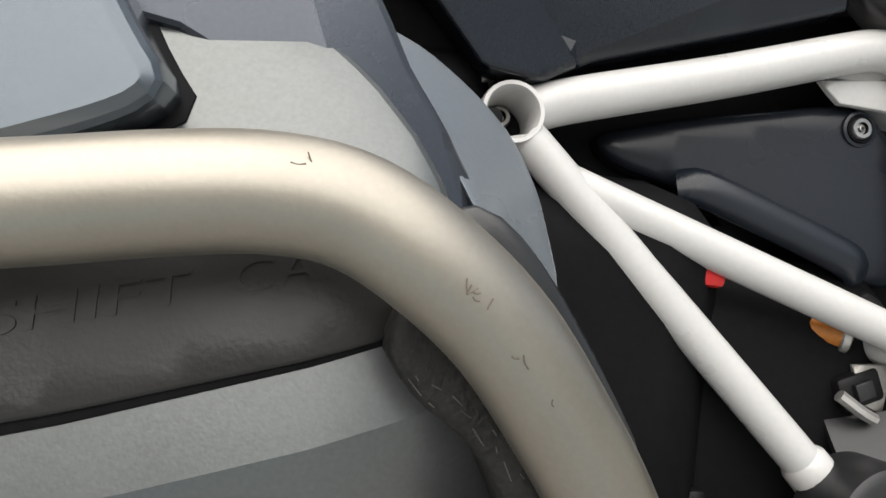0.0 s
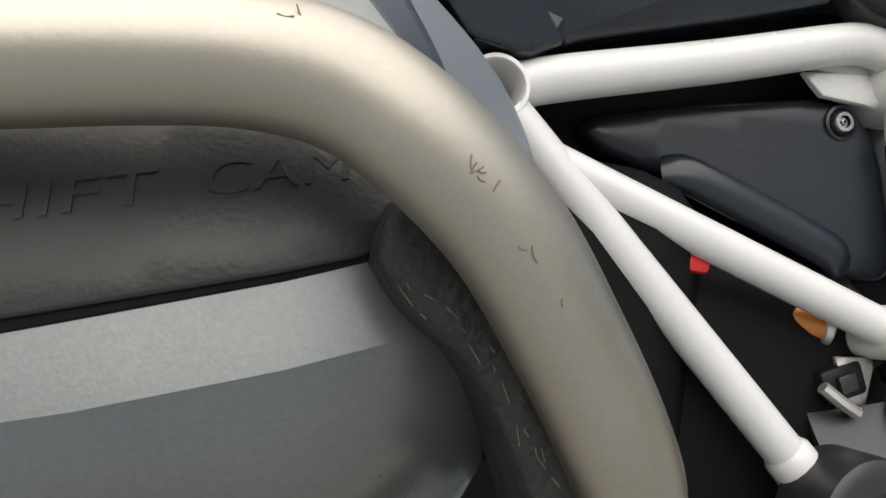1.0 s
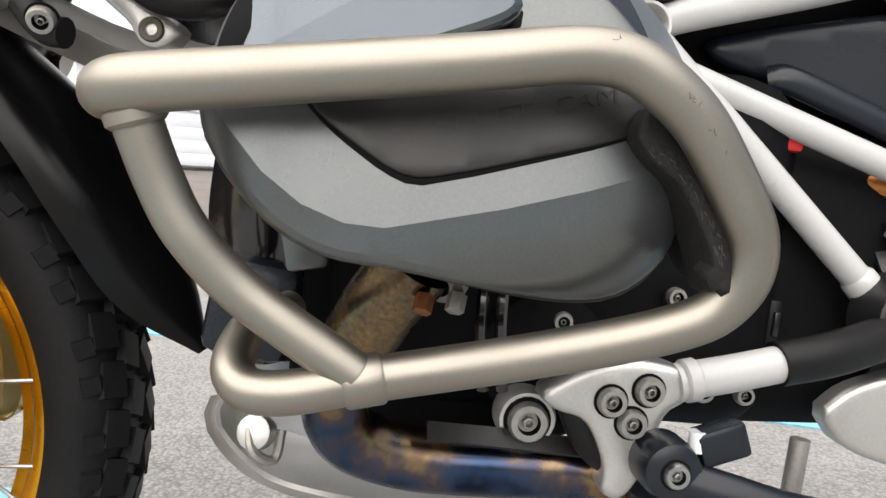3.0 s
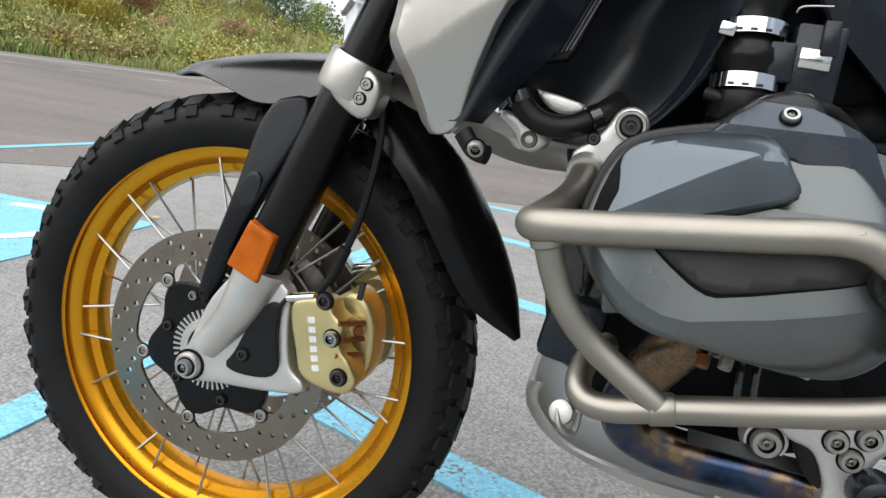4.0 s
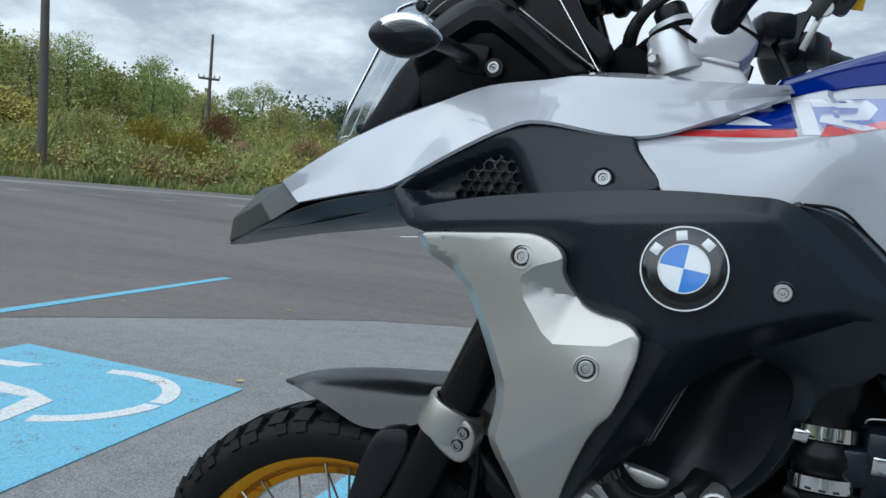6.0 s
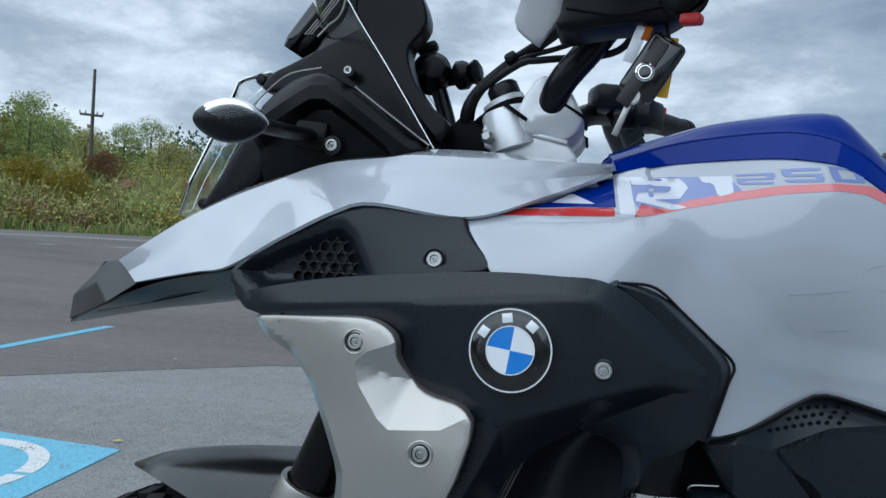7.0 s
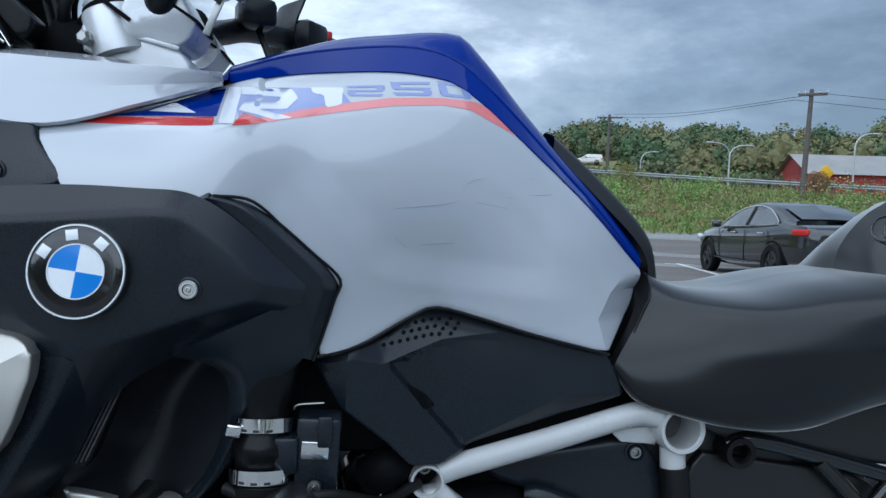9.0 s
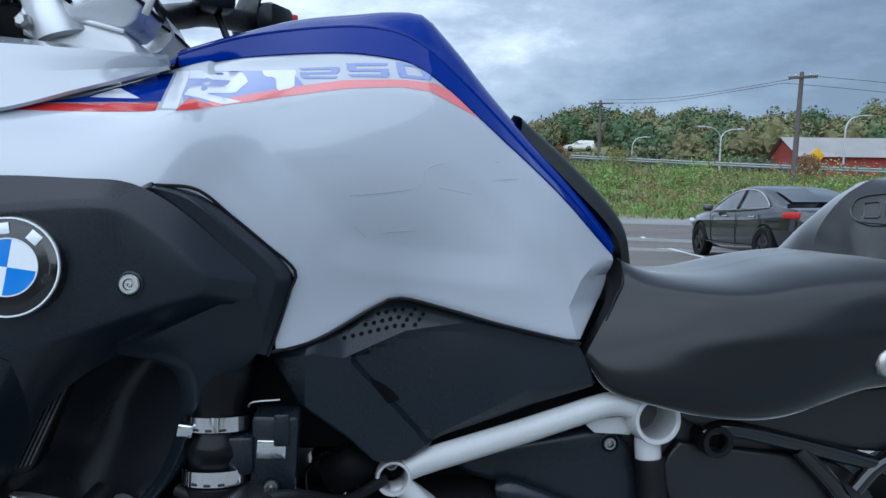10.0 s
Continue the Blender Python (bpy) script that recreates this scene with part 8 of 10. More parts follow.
# ---- engine ----
def build_head():
    RIDGE = [(0.44, 0.66), (0.47, 0.62), (0.487, 0.592), (0.507, 0.568), (0.525, 0.554), (0.545, 0.546), (0.564, 0.5445), (0.62, 0.556), (0.66, 0.5665), (0.70, 0.579), (0.74, 0.592)]
    BELLY = [(0.50, 0.535), (0.545, 0.527), (0.60, 0.532), (0.66, 0.541), (0.72, 0.552)]

    def cover_f(x, z):
        # folded along the ridge: a band that tips up above it, a belly that tucks in below
        x, z = np.atleast_1d(x).astype(float), np.atleast_1d(z).astype(float)
        zr = np.interp(x, [p[0] for p in RIDGE], [p[1] for p in RIDGE])
        zb = np.interp(x, [p[0] for p in BELLY], [p[1] for p in BELLY])
        up, dn = np.clip(z - zr, 0, 1), np.clip(zr - z, 0, 1)
        y = -0.3605 + up * 0.17 + np.clip(z - 0.635, 0, 1) * 0.35 + dn * 0.22 + 7 * np.clip(np.minimum(zb + 0.012, zr) - z, 0, 1) ** 2
        return y + 9 * np.clip(0.51 - x, 0, 1) ** 2 + 4 * np.clip(x - 0.655, 0, 1) ** 2
    outline = [(0.472, 0.59), (0.480, 0.622), (0.489, 0.650), (0.500, 0.667), (0.52, 0.678), (0.558, 0.687), (0.60, 0.694), (0.635, 0.690), (0.668, 0.668), (0.69, 0.64), (0.700, 0.61), (0.712, 0.575), (0.714, 0.55), (0.711, 0.533), (0.697, 0.518), (0.68, 0.510), (0.648, 0.510), (0.61, 0.516), (0.57, 0.524), (0.536, 0.528), (0.512, 0.540), (0.488, 0.564)]
    head = both("valve_cover", panel(outline, cover_f, 0.03, 0.006, 0.008, 1, None, [RIDGE, [(0.47, 0.635), (0.71, 0.635)]]), COVER_GREY, bike, "grey painted valve cover of the flat engine", angle=16)
    part("cover_seam", panel([(x + (x - 0.6) * 0.05, z + (z - 0.6) * 0.05) for x, z in outline], level(-0.312), 0.02, 0.004, 0.012, 1), ENGINE_GREY, head)

    # proud insert, folded along a line that climbs towards the rear: the upper facet leans back
    INSERT_FOLD = [(0.470, 0.600), (0.490, 0.613), (0.526, 0.635), (0.563, 0.657), (0.604, 0.679), (0.65, 0.702)]

    def insert_f(x, z):
        x, z = np.atleast_1d(x).astype(float), np.atleast_1d(z).astype(float)
        zf = np.interp(x, [p[0] for p in INSERT_FOLD], [p[1] for p in INSERT_FOLD])
        return -0.3605 + 0.42 * np.clip(z - zf, 0, 1) - 0.05 * np.clip(zf - z, 0, 1) + 14 * np.clip(0.515 - x, 0, 1) ** 2 + 0.9 * np.clip(z - 0.672, 0, 1)
    ins = [(0.480, 0.602), (0.483, 0.624), (0.491, 0.650), (0.502, 0.669), (0.53, 0.680), (0.565, 0.686), (0.595, 0.688), (0.607, 0.680), (0.616, 0.663), (0.625, 0.650), (0.618, 0.641), (0.584, 0.628), (0.55, 0.617), (0.515, 0.606)]
    # black sheet a little larger than the insert paints the shade of its gap
    part("insert_gap_shade", panel([(x + max(0, x - 0.54) * 0.045, z - 0.0018) for x, z in ins], lambda x, z: cover_f(x, z) - 0.0008, 0.004, 0.0005, 0.008, 1), VOID_BLACK, head)
    part("cover_insert", panel(ins, insert_f, 0.045, 0.005, 0.005, 2, None, [INSERT_FOLD]), COVER_LIGHT, head, "blue-grey painted cover insert", angle=14)
    dark = [(0.522, 0.615), (0.527, 0.600), (0.540, 0.588), (0.569, 0.569), (0.585, 0.568), (0.679, 0.592), (0.690, 0.600), (0.676, 0.622), (0.60, 0.62)]
    # the plate's gap is likewise a black sheet, its shade put into the colour
    part("plate_gap_shade", panel([(x + (x - 0.60) * 0.035, z + (z - 0.597) * 0.11) for x, z in dark], lambda x, z: cover_f(x, z) - 0.0008, 0.004, 0.0005, 0.008, 1), VOID_BLACK, head)
    plate = part("cover_plate", panel(dark, lambda x, z: cover_f(x, z) - 0.0026, 0.006, 0.0012, 0.008, 1), COVER_DARK, head, "dark insert plate with embossed lettering")
    # embossed words follow the plate
    for txt, x0, x1 in (("SHIFT", 0.586, 0.631), ("CAM", 0.640, 0.671)):
        z0 = 0.589 + (x0 - 0.586) * 0.235
        ob = lettering(txt, 0.0112, COVER_DARK, plate, Matrix.Identity(4), 0.0004, label="embossed dark lettering")
        k = (x1 - x0) / max(v.co.x for v in ob.data.vertices)
        for v in ob.data.vertices:
            x, z, out = x0 + v.co.x * k, z0 + v.co.x * k * 0.236 + v.co.y, v.co.z
            v.co = (x, float(cover_f(x, z)[0]) - 0.0026 - out, z)
    # upper and rear flank of the head
    def flank_f(x, z):
        # an angular housing: front plane, then two folds back towards the frame, and a sloping top
        x, z = np.atleast_1d(x).astype(float), np.atleast_1d(z).astype(float)
        d1, d2 = x - (0.648 + (0.70 - z) * 0.35), x - (0.690 + (0.66 - z) * 0.35)
        return -0.330 + np.clip(z - 0.692, 0, 1) * 0.9 + np.clip(d1, 0, 1) * 0.36 + np.clip(d2, 0, 1) * 0.55 + np.clip(0.575 - x, 0, 1) * 0.4
    flank = panel([(0.556, 0.682), (0.572, 0.698), (0.593, 0.713), (0.630, 0.711), (0.662, 0.697), (0.674, 0.688), (0.684, 0.668), (0.696, 0.652), (0.705, 0.638), (0.714, 0.626), (0.724, 0.612), (0.724, 0.588), (0.715, 0.586), (0.70, 0.61), (0.67, 0.64), (0.62, 0.67)], flank_f, 0.05, 0.0025, 0.007, 0, None, [[(0.55, 0.692), (0.70, 0.692)], [(0.639, 0.726), (0.690, 0.58)], [(0.668, 0.722), (0.718, 0.58)], [(0.575, 0.66), (0.575, 0.72)]])
    both("head_flank", flank, FLANK_GREY, bike, "grey angular housing over the cylinder head", angle=12)
    both("head_side_plate", panel([(0.671, 0.684), (0.690, 0.683), (0.712, 0.673), (0.728, 0.660), (0.738, 0.640), (0.742, 0.622), (0.744, 0.604), (0.730, 0.598), (0.714, 0.618), (0.704, 0.630), (0.699, 0.640), (0.691, 0.651)], tps([(0.671, -0.316, 0.684), (0.712, -0.278, 0.673), (0.738, -0.272, 0.640), (0.742, -0.285, 0.610), (0.714, -0.318, 0.618), (0.699, -0.318, 0.640), (0.728, -0.290, 0.628)]), 0.006, 0.0015, 0.006, 1), PLATE_BLUE, bike, "pale blue-grey curved side plate", angle=40)
    bolt((0.613, -0.3225, 0.702), 0.007, (0, -0.74, 0.67), 0.004, bike)
    INNER = [(0.6753, 0.5932), (0.6822, 0.5821), (0.6989, 0.5699), (0.7069, 0.5554), (0.7139, 0.5422), (0.716, 0.5333), (0.7161, 0.5288), (0.7217, 0.5177)]
    GUARD = tps([(0.68, -0.371, 0.61), (0.735, -0.374, 0.53), (0.705, -0.374, 0.573), (0.75, -0.372, 0.56), (0.70, -0.372, 0.605)])
    guard = part("head_edge_guard", panel(INNER + [(0.728, 0.522), (0.730, 0.546), (0.722, 0.562), (0.711, 0.580), (0.697, 0.598), (0.683, 0.609)], GUARD, 0.034, 0.003, 0.005, 1), SCUFFED_RUBBER, bike, "scuffed black rubber edge guard")
    both("head_edge_web", panel([(0.679, 0.604), (0.690, 0.582), (0.712, 0.560), (0.722, 0.530), (0.733, 0.520), (0.748, 0.535), (0.757, 0.556), (0.742, 0.583), (0.729, 0.604), (0.717, 0.620), (0.704, 0.630), (0.688, 0.625)], level(-0.340), 0.03, 0.004, 0.008, 1), DARK_PLASTIC, bike)
    g = random.Random(21)
    for k in range(30):
        q = 0.8 + 4.4 * g.random()
        i0 = int(q)
        (xa, za), (xb, zb) = INNER[i0], INNER[i0 + 1]
        w, u = q - i0, 0.0015 + 0.005 * g.random()
        a, ln = math.atan2(zb - za, xb - xa) + 0.7 * (g.random() - 0.5), 0.0006 + 0.0018 * g.random()
        x, z = xa + (xb - xa) * w + u * 0.8, za + (zb - za) * w + u * 0.6
        pts = [(x + d * math.cos(a), float(np.ravel(GUARD(x + d * math.cos(a), z + d * math.sin(a)))[0]) - 0.00005, z + d * math.sin(a)) for d in (-ln, 0.1 * ln, ln)]
        part("scuff", tube(pts, 0.0001 + 0.00012 * g.random(), n=5), PALE_SCUFF, guard)
    part("guard_boss", lathe([(0.0, 0.003), (0.005, 0.0025), (0.0062, 0.0), (0.0062, -0.012)], (0.7181, -0.372, 0.5288), (0, -1, -0.15), 20), SCUFFED_RUBBER, bike)
    both("spark_plug_cap", panel([(0.58, 0.700), (0.60, 0.720), (0.625, 0.727), (0.645, 0.722), (0.655, 0.706), (0.64, 0.69)], level(-0.27), 0.06, 0.012, 0.010, 2), ENGINE_GREY, bike)
    # cylinder, crankcase and fins
    both("cylinder", loft([[(0.50, -0.30, 0.62), (0.52, -0.14, 0.62)], [(0.56, -0.30, 0.69), (0.57, -0.14, 0.70)], [(0.66, -0.30, 0.68), (0.67, -0.14, 0.69)], [(0.72, -0.29, 0.60), (0.73, -0.14, 0.60)], [(0.66, -0.29, 0.53), (0.68, -0.14, 0.53)], [(0.54, -0.30, 0.54), (0.56, -0.14, 0.53)], [(0.50, -0.30, 0.62), (0.52, -0.14, 0.62)]], 10, 4), ENGINE_GREY, bike)
    # plain engine blocks, coloured near-black so the hollow reads as deep shade
    part("crankcase", block((0.40, 0.28, 0.30), (0.70, 0, 0.53), (0, 3, 0), 0.05, seg=3), VOID_BLACK, bike, "engine casing coloured near-black as deep shade")
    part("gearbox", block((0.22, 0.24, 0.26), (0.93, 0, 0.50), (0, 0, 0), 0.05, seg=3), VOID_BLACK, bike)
    part("front_cover", block((0.05, 0.22, 0.26), (0.475, 0, 0.545), (0, -8, 0), 0.02, seg=3), BLACK_PLASTIC, bike, "black front engine cover")
    part("oil_cooler_shroud", loft([[(0.452, -0.14, 0.66), (0.44, -0.15, 0.58), (0.437, -0.15, 0.52), (0.45, -0.14, 0.44)], [(0.485, -0.17, 0.66), (0.475, -0.18, 0.58), (0.472, -0.18, 0.50), (0.475, -0.16, 0.43)], [(0.52, -0.15, 0.655), (0.51, -0.16, 0.58), (0.505, -0.16, 0.50), (0.50, -0.14, 0.43)]], 18, 5, 0.004), GLOSS_BLACK, bike, "glossy black shroud in front of the engine")
    part("hose_bracket", block((0.06, 0.03, 0.07), (0.475, -0.18, 0.475), (0, 10, 0), 0.01), BLACK_PLASTIC, bike)
    part("finned_cover", block((0.03, 0.02, 0.08), (0.508, -0.2, 0.545), (0, -10, 0), 0.005), COVER_GREY, bike)


build_head()


def build_crash_bar():
    bar = part("crash_bar", tube([(0.466, -0.195, 0.644), (0.463, -0.24, 0.625), (0.457, -0.295, 0.614), (0.444, -0.335, 0.604), (0.438, -0.355, 0.600), (0.452, -0.372, 0.602), (0.50, -0.378, 0.607), (0.543, -0.380, 0.612), (0.600, -0.3835, 0.6185), (0.630, -0.3855, 0.6225), (0.650, -0.386, 0.624), (0.667, -0.386, 0.6215), (0.683, -0.386, 0.6125), (0.700, -0.384, 0.598), (0.716, -0.380, 0.577), (0.727, -0.377, 0.560), (0.734, -0.373, 0.546),
                                   (0.735, -0.369, 0.531), (0.729, -0.364, 0.517), (0.716, -0.359, 0.506), (0.686, -0.352, 0.495), (0.640, -0.347, 0.484), (0.596, -0.347, 0.476), (0.557, -0.350, 0.470), (0.521, -0.352, 0.4635), (0.500, -0.344, 0.463), (0.491, -0.33, 0.472), (0.496, -0.30, 0.486), (0.51, -0.26, 0.489)], 0.0138, n=28, steps=220, r_end=0.0106), STEEL, bike, "brushed stainless crash bar round the cylinder, scuffed")
    part("brace", tube([(0.452, -0.366, 0.592), (0.462, -0.360, 0.562), (0.475, -0.357, 0.537), (0.501, -0.352, 0.509), (0.553, -0.352, 0.473)], 0.0112, n=22, steps=50), STEEL, bar)
    part("weld_collar", lathe([(0.0119, -0.010), (0.0130, -0.008), (0.0130, 0.008), (0.0119, 0.010)], (0.557, -0.350, 0.470), (0.98, 0.05, 0.18), 24), STEEL, bar)
    part("weld_bead", lathe([(0.0118, -0.003), (0.0138, -0.002), (0.0138, 0.003), (0.0118, 0.005)], (0.453, -0.366, 0.590), (0.3, 0.15, -1), 22), STEEL, bar)
    part("mount_clamp", panel([(0.450, 0.632), (0.449, 0.657), (0.466, 0.665), (0.480, 0.684), (0.487, 0.698), (0.501, 0.703), (0.514, 0.696), (0.518, 0.681), (0.509, 0.668), (0.496, 0.662), (0.487, 0.645), (0.478, 0.628), (0.462, 0.622)], level(-0.203), 0.03, 0.005, 0.006, 2), ALU, bar, "cast clamp bolting the bar to the frame")
    part("clamp_collar", lathe([(0.0128, -0.004), (0.0165, -0.004), (0.0172, 0.0), (0.0172, 0.010), (0.0160, 0.013), (0.0128, 0.013)], (0.465, -0.205, 0.639), (-0.05, -0.93, -0.37), 28), ALU, bar)
    part("mount_washer", lathe([(0.0, 0.002), (0.0135, 0.002), (0.0145, 0.0), (0.0145, -0.004)], (0.500, -0.2055, 0.6835), n=26), DARK_ALU, bar)
    bolt((0.500, -0.2075, 0.6835), 0.0095, parent=bar, mat=DARK_BOLT)
    bolt((0.468, -0.2035, 0.668), 0.0055, parent=bar, mat=DARK_BOLT)
    far = tube([(0.466, 0.195, 0.644), (0.457, 0.295, 0.614), (0.438, 0.355, 0.600), (0.452, 0.372, 0.602), (0.543, 0.380, 0.612), (0.642, 0.388, 0.6255), (0.688, 0.393, 0.606), (0.7305, 0.389, 0.546), (0.712, 0.386, 0.5145), (0.628, 0.374, 0.4915), (0.521, 0.359, 0.4635), (0.51, 0.26, 0.489)], 0.0125, n=16, steps=90)
    part("crash_bar", far, STEEL, bike)
    # scuffs: shallow dark scratches bedded in the outer bend
    path = catmull([(0.630, -0.3855, 0.6225), (0.650, -0.386, 0.624), (0.667, -0.386, 0.6215), (0.683, -0.386, 0.6125), (0.700, -0.384, 0.598), (0.716, -0.380, 0.577), (0.727, -0.377, 0.560)], 60)
    g = random.Random(5)
    for (i, lift) in ((12, 22), (13, 26), (29.8, -5), (30.1, -2), (30.4, -6), (30.8, -4), (31.2, -6), (32.5, -1), (38, -12), (39, -8), (44, -10)):
        k = int(i)
        p, t = Vector(path[k] + (i - k) * (path[k + 1] - path[k])), Vector(path[k + 1] - path[k - 1]).normalized()
        out = Vector((0, -1, 0))
        side = t.cross(out).normalized()
        a = radians(lift + 6 * g.random())
        q = p + 0.01235 * (out * math.cos(a) - side * math.sin(a))
        ln = 0.0006 + 0.0011 * g.random()
        d = (t * math.cos(i * 1.3) + side * math.sin(i * 1.3) * 0.6).normalized()
        part("scuff", tube([tuple(q - d * ln), tuple(q + side * 0.0003), tuple(q + d * ln)], 0.00016, n=5), SCUFF, bar)


build_crash_bar()


def build_frame():
    def eye(at, r, axis, depth=0.05, parent=None):
        return part("tube_eye", lathe([(r * 0.78, -depth), (r * 0.78, 0.0), (r * 0.84, 0.002), (r * 0.96, 0.002), (r, -0.001), (r, -depth), (r * 0.78, -depth)], at, axis, 30), FRAME_PAINT, parent)
    fr = part("frame", tube([(0.772, -0.122, 0.703), (0.80, -0.120, 0.712), (0.90, -0.112, 0.738), (0.985, -0.106, 0.762), (1.008, -0.106, 0.766), (1.027, -0.108, 0.762)], 0.0135, n=18, steps=36), FRAME_PAINT, bike, "off-white tubular rear frame")
    eye((0.759, -0.137, 0.698), 0.0185, (0, -1, 0.1), 0.05, fr)
    part("eye_core", lathe([(0, 0), (0.016, 0), (0.016, -0.01)], (0.759, -0.098, 0.701), (0, -1, 0.1), 20), VOID_BLACK, fr)
    bolt((0.759, -0.099, 0.701), 0.007, (0, -1, 0.1), 0.006, fr, DARK_ALU)
    eye((1.049, -0.122, 0.751), 0.0275, (0.05, -1, 0.05), 0.06, fr)
    part("frame_tube", tube([(0.79, -0.128, 0.664), (1.005, -0.138, 0.584)], 0.0115, n=20, smooth=False), FRAME_PAINT, fr)
    eye((1.015, -0.152, 0.583), 0.0165, (0.1, -1, 0.05), 0.04, fr)
    part("frame_tube", tube([(0.769, -0.128, 0.687), (0.948, -0.142, 0.503)], 0.0118, n=20, smooth=False), FRAME_PAINT, fr)
    part("frame_gusset", panel([(0.750, 0.684), (0.778, 0.690), (0.802, 0.671), (0.822, 0.655), (0.808, 0.647), (0.785, 0.660), (0.77, 0.672)], level(-0.133), 0.016, 0.005, 0.007, 1), FRAME_PAINT, fr)
    part("tube_end", lathe([(0.0115, -0.014), (0.014, -0.010), (0.0145, 0.004), (0.012, 0.008), (0, 0.008)], (0.949, -0.142, 0.502), (0.68, -0.06, -0.73), 20), FRAME_PAINT, fr)
    part("frame_tube", tube([(1.045, -0.105, 0.727), (1.046, -0.108, 0.70), (1.05, -0.112, 0.66), (1.05, -0.12, 0.61)], 0.0145, n=18), FRAME_PAINT, fr)
    part("frame_sleeve", tube([(1.0465, -0.109, 0.705), (1.05, -0.113, 0.66), (1.053, -0.122, 0.60)], 0.0165, n=18), SOFT_RUBBER, fr)
    part("frame_tab", panel([(0.965, 0.757), (1.005, 0.772), (1.02, 0.782), (1.025, 0.77), (1.03, 0.75), (0.99, 0.745)], level(-0.098), 0.006, 0.002, 0.01, 1), FRAME_PAINT, fr)
    part("frame_web", panel([(0.971, 0.745), (1.026, 0.750), (1.030, 0.727), (1.018, 0.729), (0.984, 0.731)], level(-0.100), 0.004, 0.001, 0.01, 0), FRAME_PAINT, fr)
    part("frame_far_tube", tube([(0.772, 0.122, 0.703), (0.90, 0.112, 0.738), (1.045, 0.10, 0.757)], 0.0135, n=12), FRAME_PAINT, fr)
    part("frame_upper_tube", tube([(0.70, -0.10, 0.79), (0.725, -0.105, 0.74), (0.745, -0.11, 0.715)], 0.013, n=14), FRAME_PAINT, fr)
    part("frame_cross_tube", tube([(0.759, -0.085, 0.70), (0.759, 0.11, 0.70)], 0.014, n=12, smooth=False), FRAME_PAINT, fr)
    # dark side cover behind the tubes
    cov = part("battery_cover", panel([(0.824, 0.701), (0.879, 0.716), (0.958, 0.728), (1.000, 0.735), (1.022, 0.726), (1.037, 0.70), (1.047, 0.635), (1.042, 0.612), (1.003, 0.614), (0.990, 0.632), (0.889, 0.668), (0.838, 0.682)], tps([(0.82, -0.085, 0.70), (1.0, -0.092, 0.72), (1.03, -0.1, 0.62), (0.9, -0.09, 0.66)]), 0.06, 0.008, 0.010, 1), COVER_PLASTIC, bike, "dark glossy side cover behind the frame tubes", angle=45)
    part("bolt_recess", lathe([(0.012, -0.002), (0.012, 0.001), (0.010, 0.0015), (0.009, 0)], (1.005, -0.093, 0.717), n=22), BLACK_PLASTIC, cov)
    bolt((1.005, -0.094, 0.717), 0.0075, (0, -1, 0.05), 0.003, cov)
    part("cover_lip", tube([(0.878, -0.098, 0.668), (0.892, -0.104, 0.668), (0.94, -0.106, 0.650), (0.99, -0.106, 0.630), (1.0, -0.10, 0.622)], 0.0085, n=12, squash=1.5), BLACK_PLASTIC, cov)
    # filler blocks behind the tubes; the black ones carry the hollow's shade as colour
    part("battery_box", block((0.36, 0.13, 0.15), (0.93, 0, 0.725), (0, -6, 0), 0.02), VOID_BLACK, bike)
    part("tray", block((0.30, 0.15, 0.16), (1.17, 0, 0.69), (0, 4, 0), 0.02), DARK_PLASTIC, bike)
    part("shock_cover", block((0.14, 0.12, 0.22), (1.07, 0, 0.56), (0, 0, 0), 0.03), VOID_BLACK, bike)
    # footrest bracket, shift lever
    brk = part("footrest_bracket", panel([(0.672, 0.428), (0.70, 0.446), (0.735, 0.455), (0.772, 0.450), (0.787, 0.440), (0.779, 0.424), (0.765, 0.418), (0.757, 0.396), (0.748, 0.366), (0.735, 0.352), (0.721, 0.358), (0.724, 0.376), (0.714, 0.40), (0.705, 0.412), (0.686, 0.416)], level(-0.215), 0.02, 0.006, 0.006, 2), ALU, bike, "cast aluminium footrest bracket with three bolts")
    for (x, z) in ((0.724, 0.425), (0.750, 0.433), (0.739, 0.410)):
        bolt((x, -0.2155, z), 0.0105, parent=brk, mat=DARK_ALU, h=0.007)
    part("bracket_tube", tube([(0.772, -0.206, 0.437), (0.812, -0.204, 0.444), (0.85, -0.200, 0.451)], 0.0135, n=18), FRAME_PAINT, brk)
    part("tube_collar", lathe([(0.0135, -0.006), (0.0155, -0.004), (0.0155, 0.004), (0.0135, 0.006)], (0.782, -0.206, 0.439), (0.97, 0.05, 0.18), 20), FRAME_PAINT, brk)
    part("bracket_sleeve", tube([(0.848, -0.200, 0.451), (0.89, -0.195, 0.458), (0.945, -0.175, 0.468)], 0.0165, n=18), SOFT_RUBBER, brk)
    lever = part("shift_lever", tube([(0.765, -0.235, 0.380), (0.80, -0.245, 0.372), (0.84, -0.25, 0.362), (0.90, -0.25, 0.352)], 0.010, n=12, squash=1.4), BLACK_PLASTIC, bike, "black gear lever on its pivot")
    part("lever_pivot", lathe([(0.0, 0.012), (0.012, 0.012), (0.019, 0.009), (0.021, 0.0), (0.021, -0.02)], (0.760, -0.235, 0.386), n=26), BLACK_PLASTIC, lever)
    bolt((0.760, -0.247, 0.386), 0.009, parent=lever, h=0.005)
    part("lever_block", block((0.035, 0.02, 0.025), (0.795, -0.232, 0.404), (0, -18, 0), 0.004), BLACK_PLASTIC, lever)
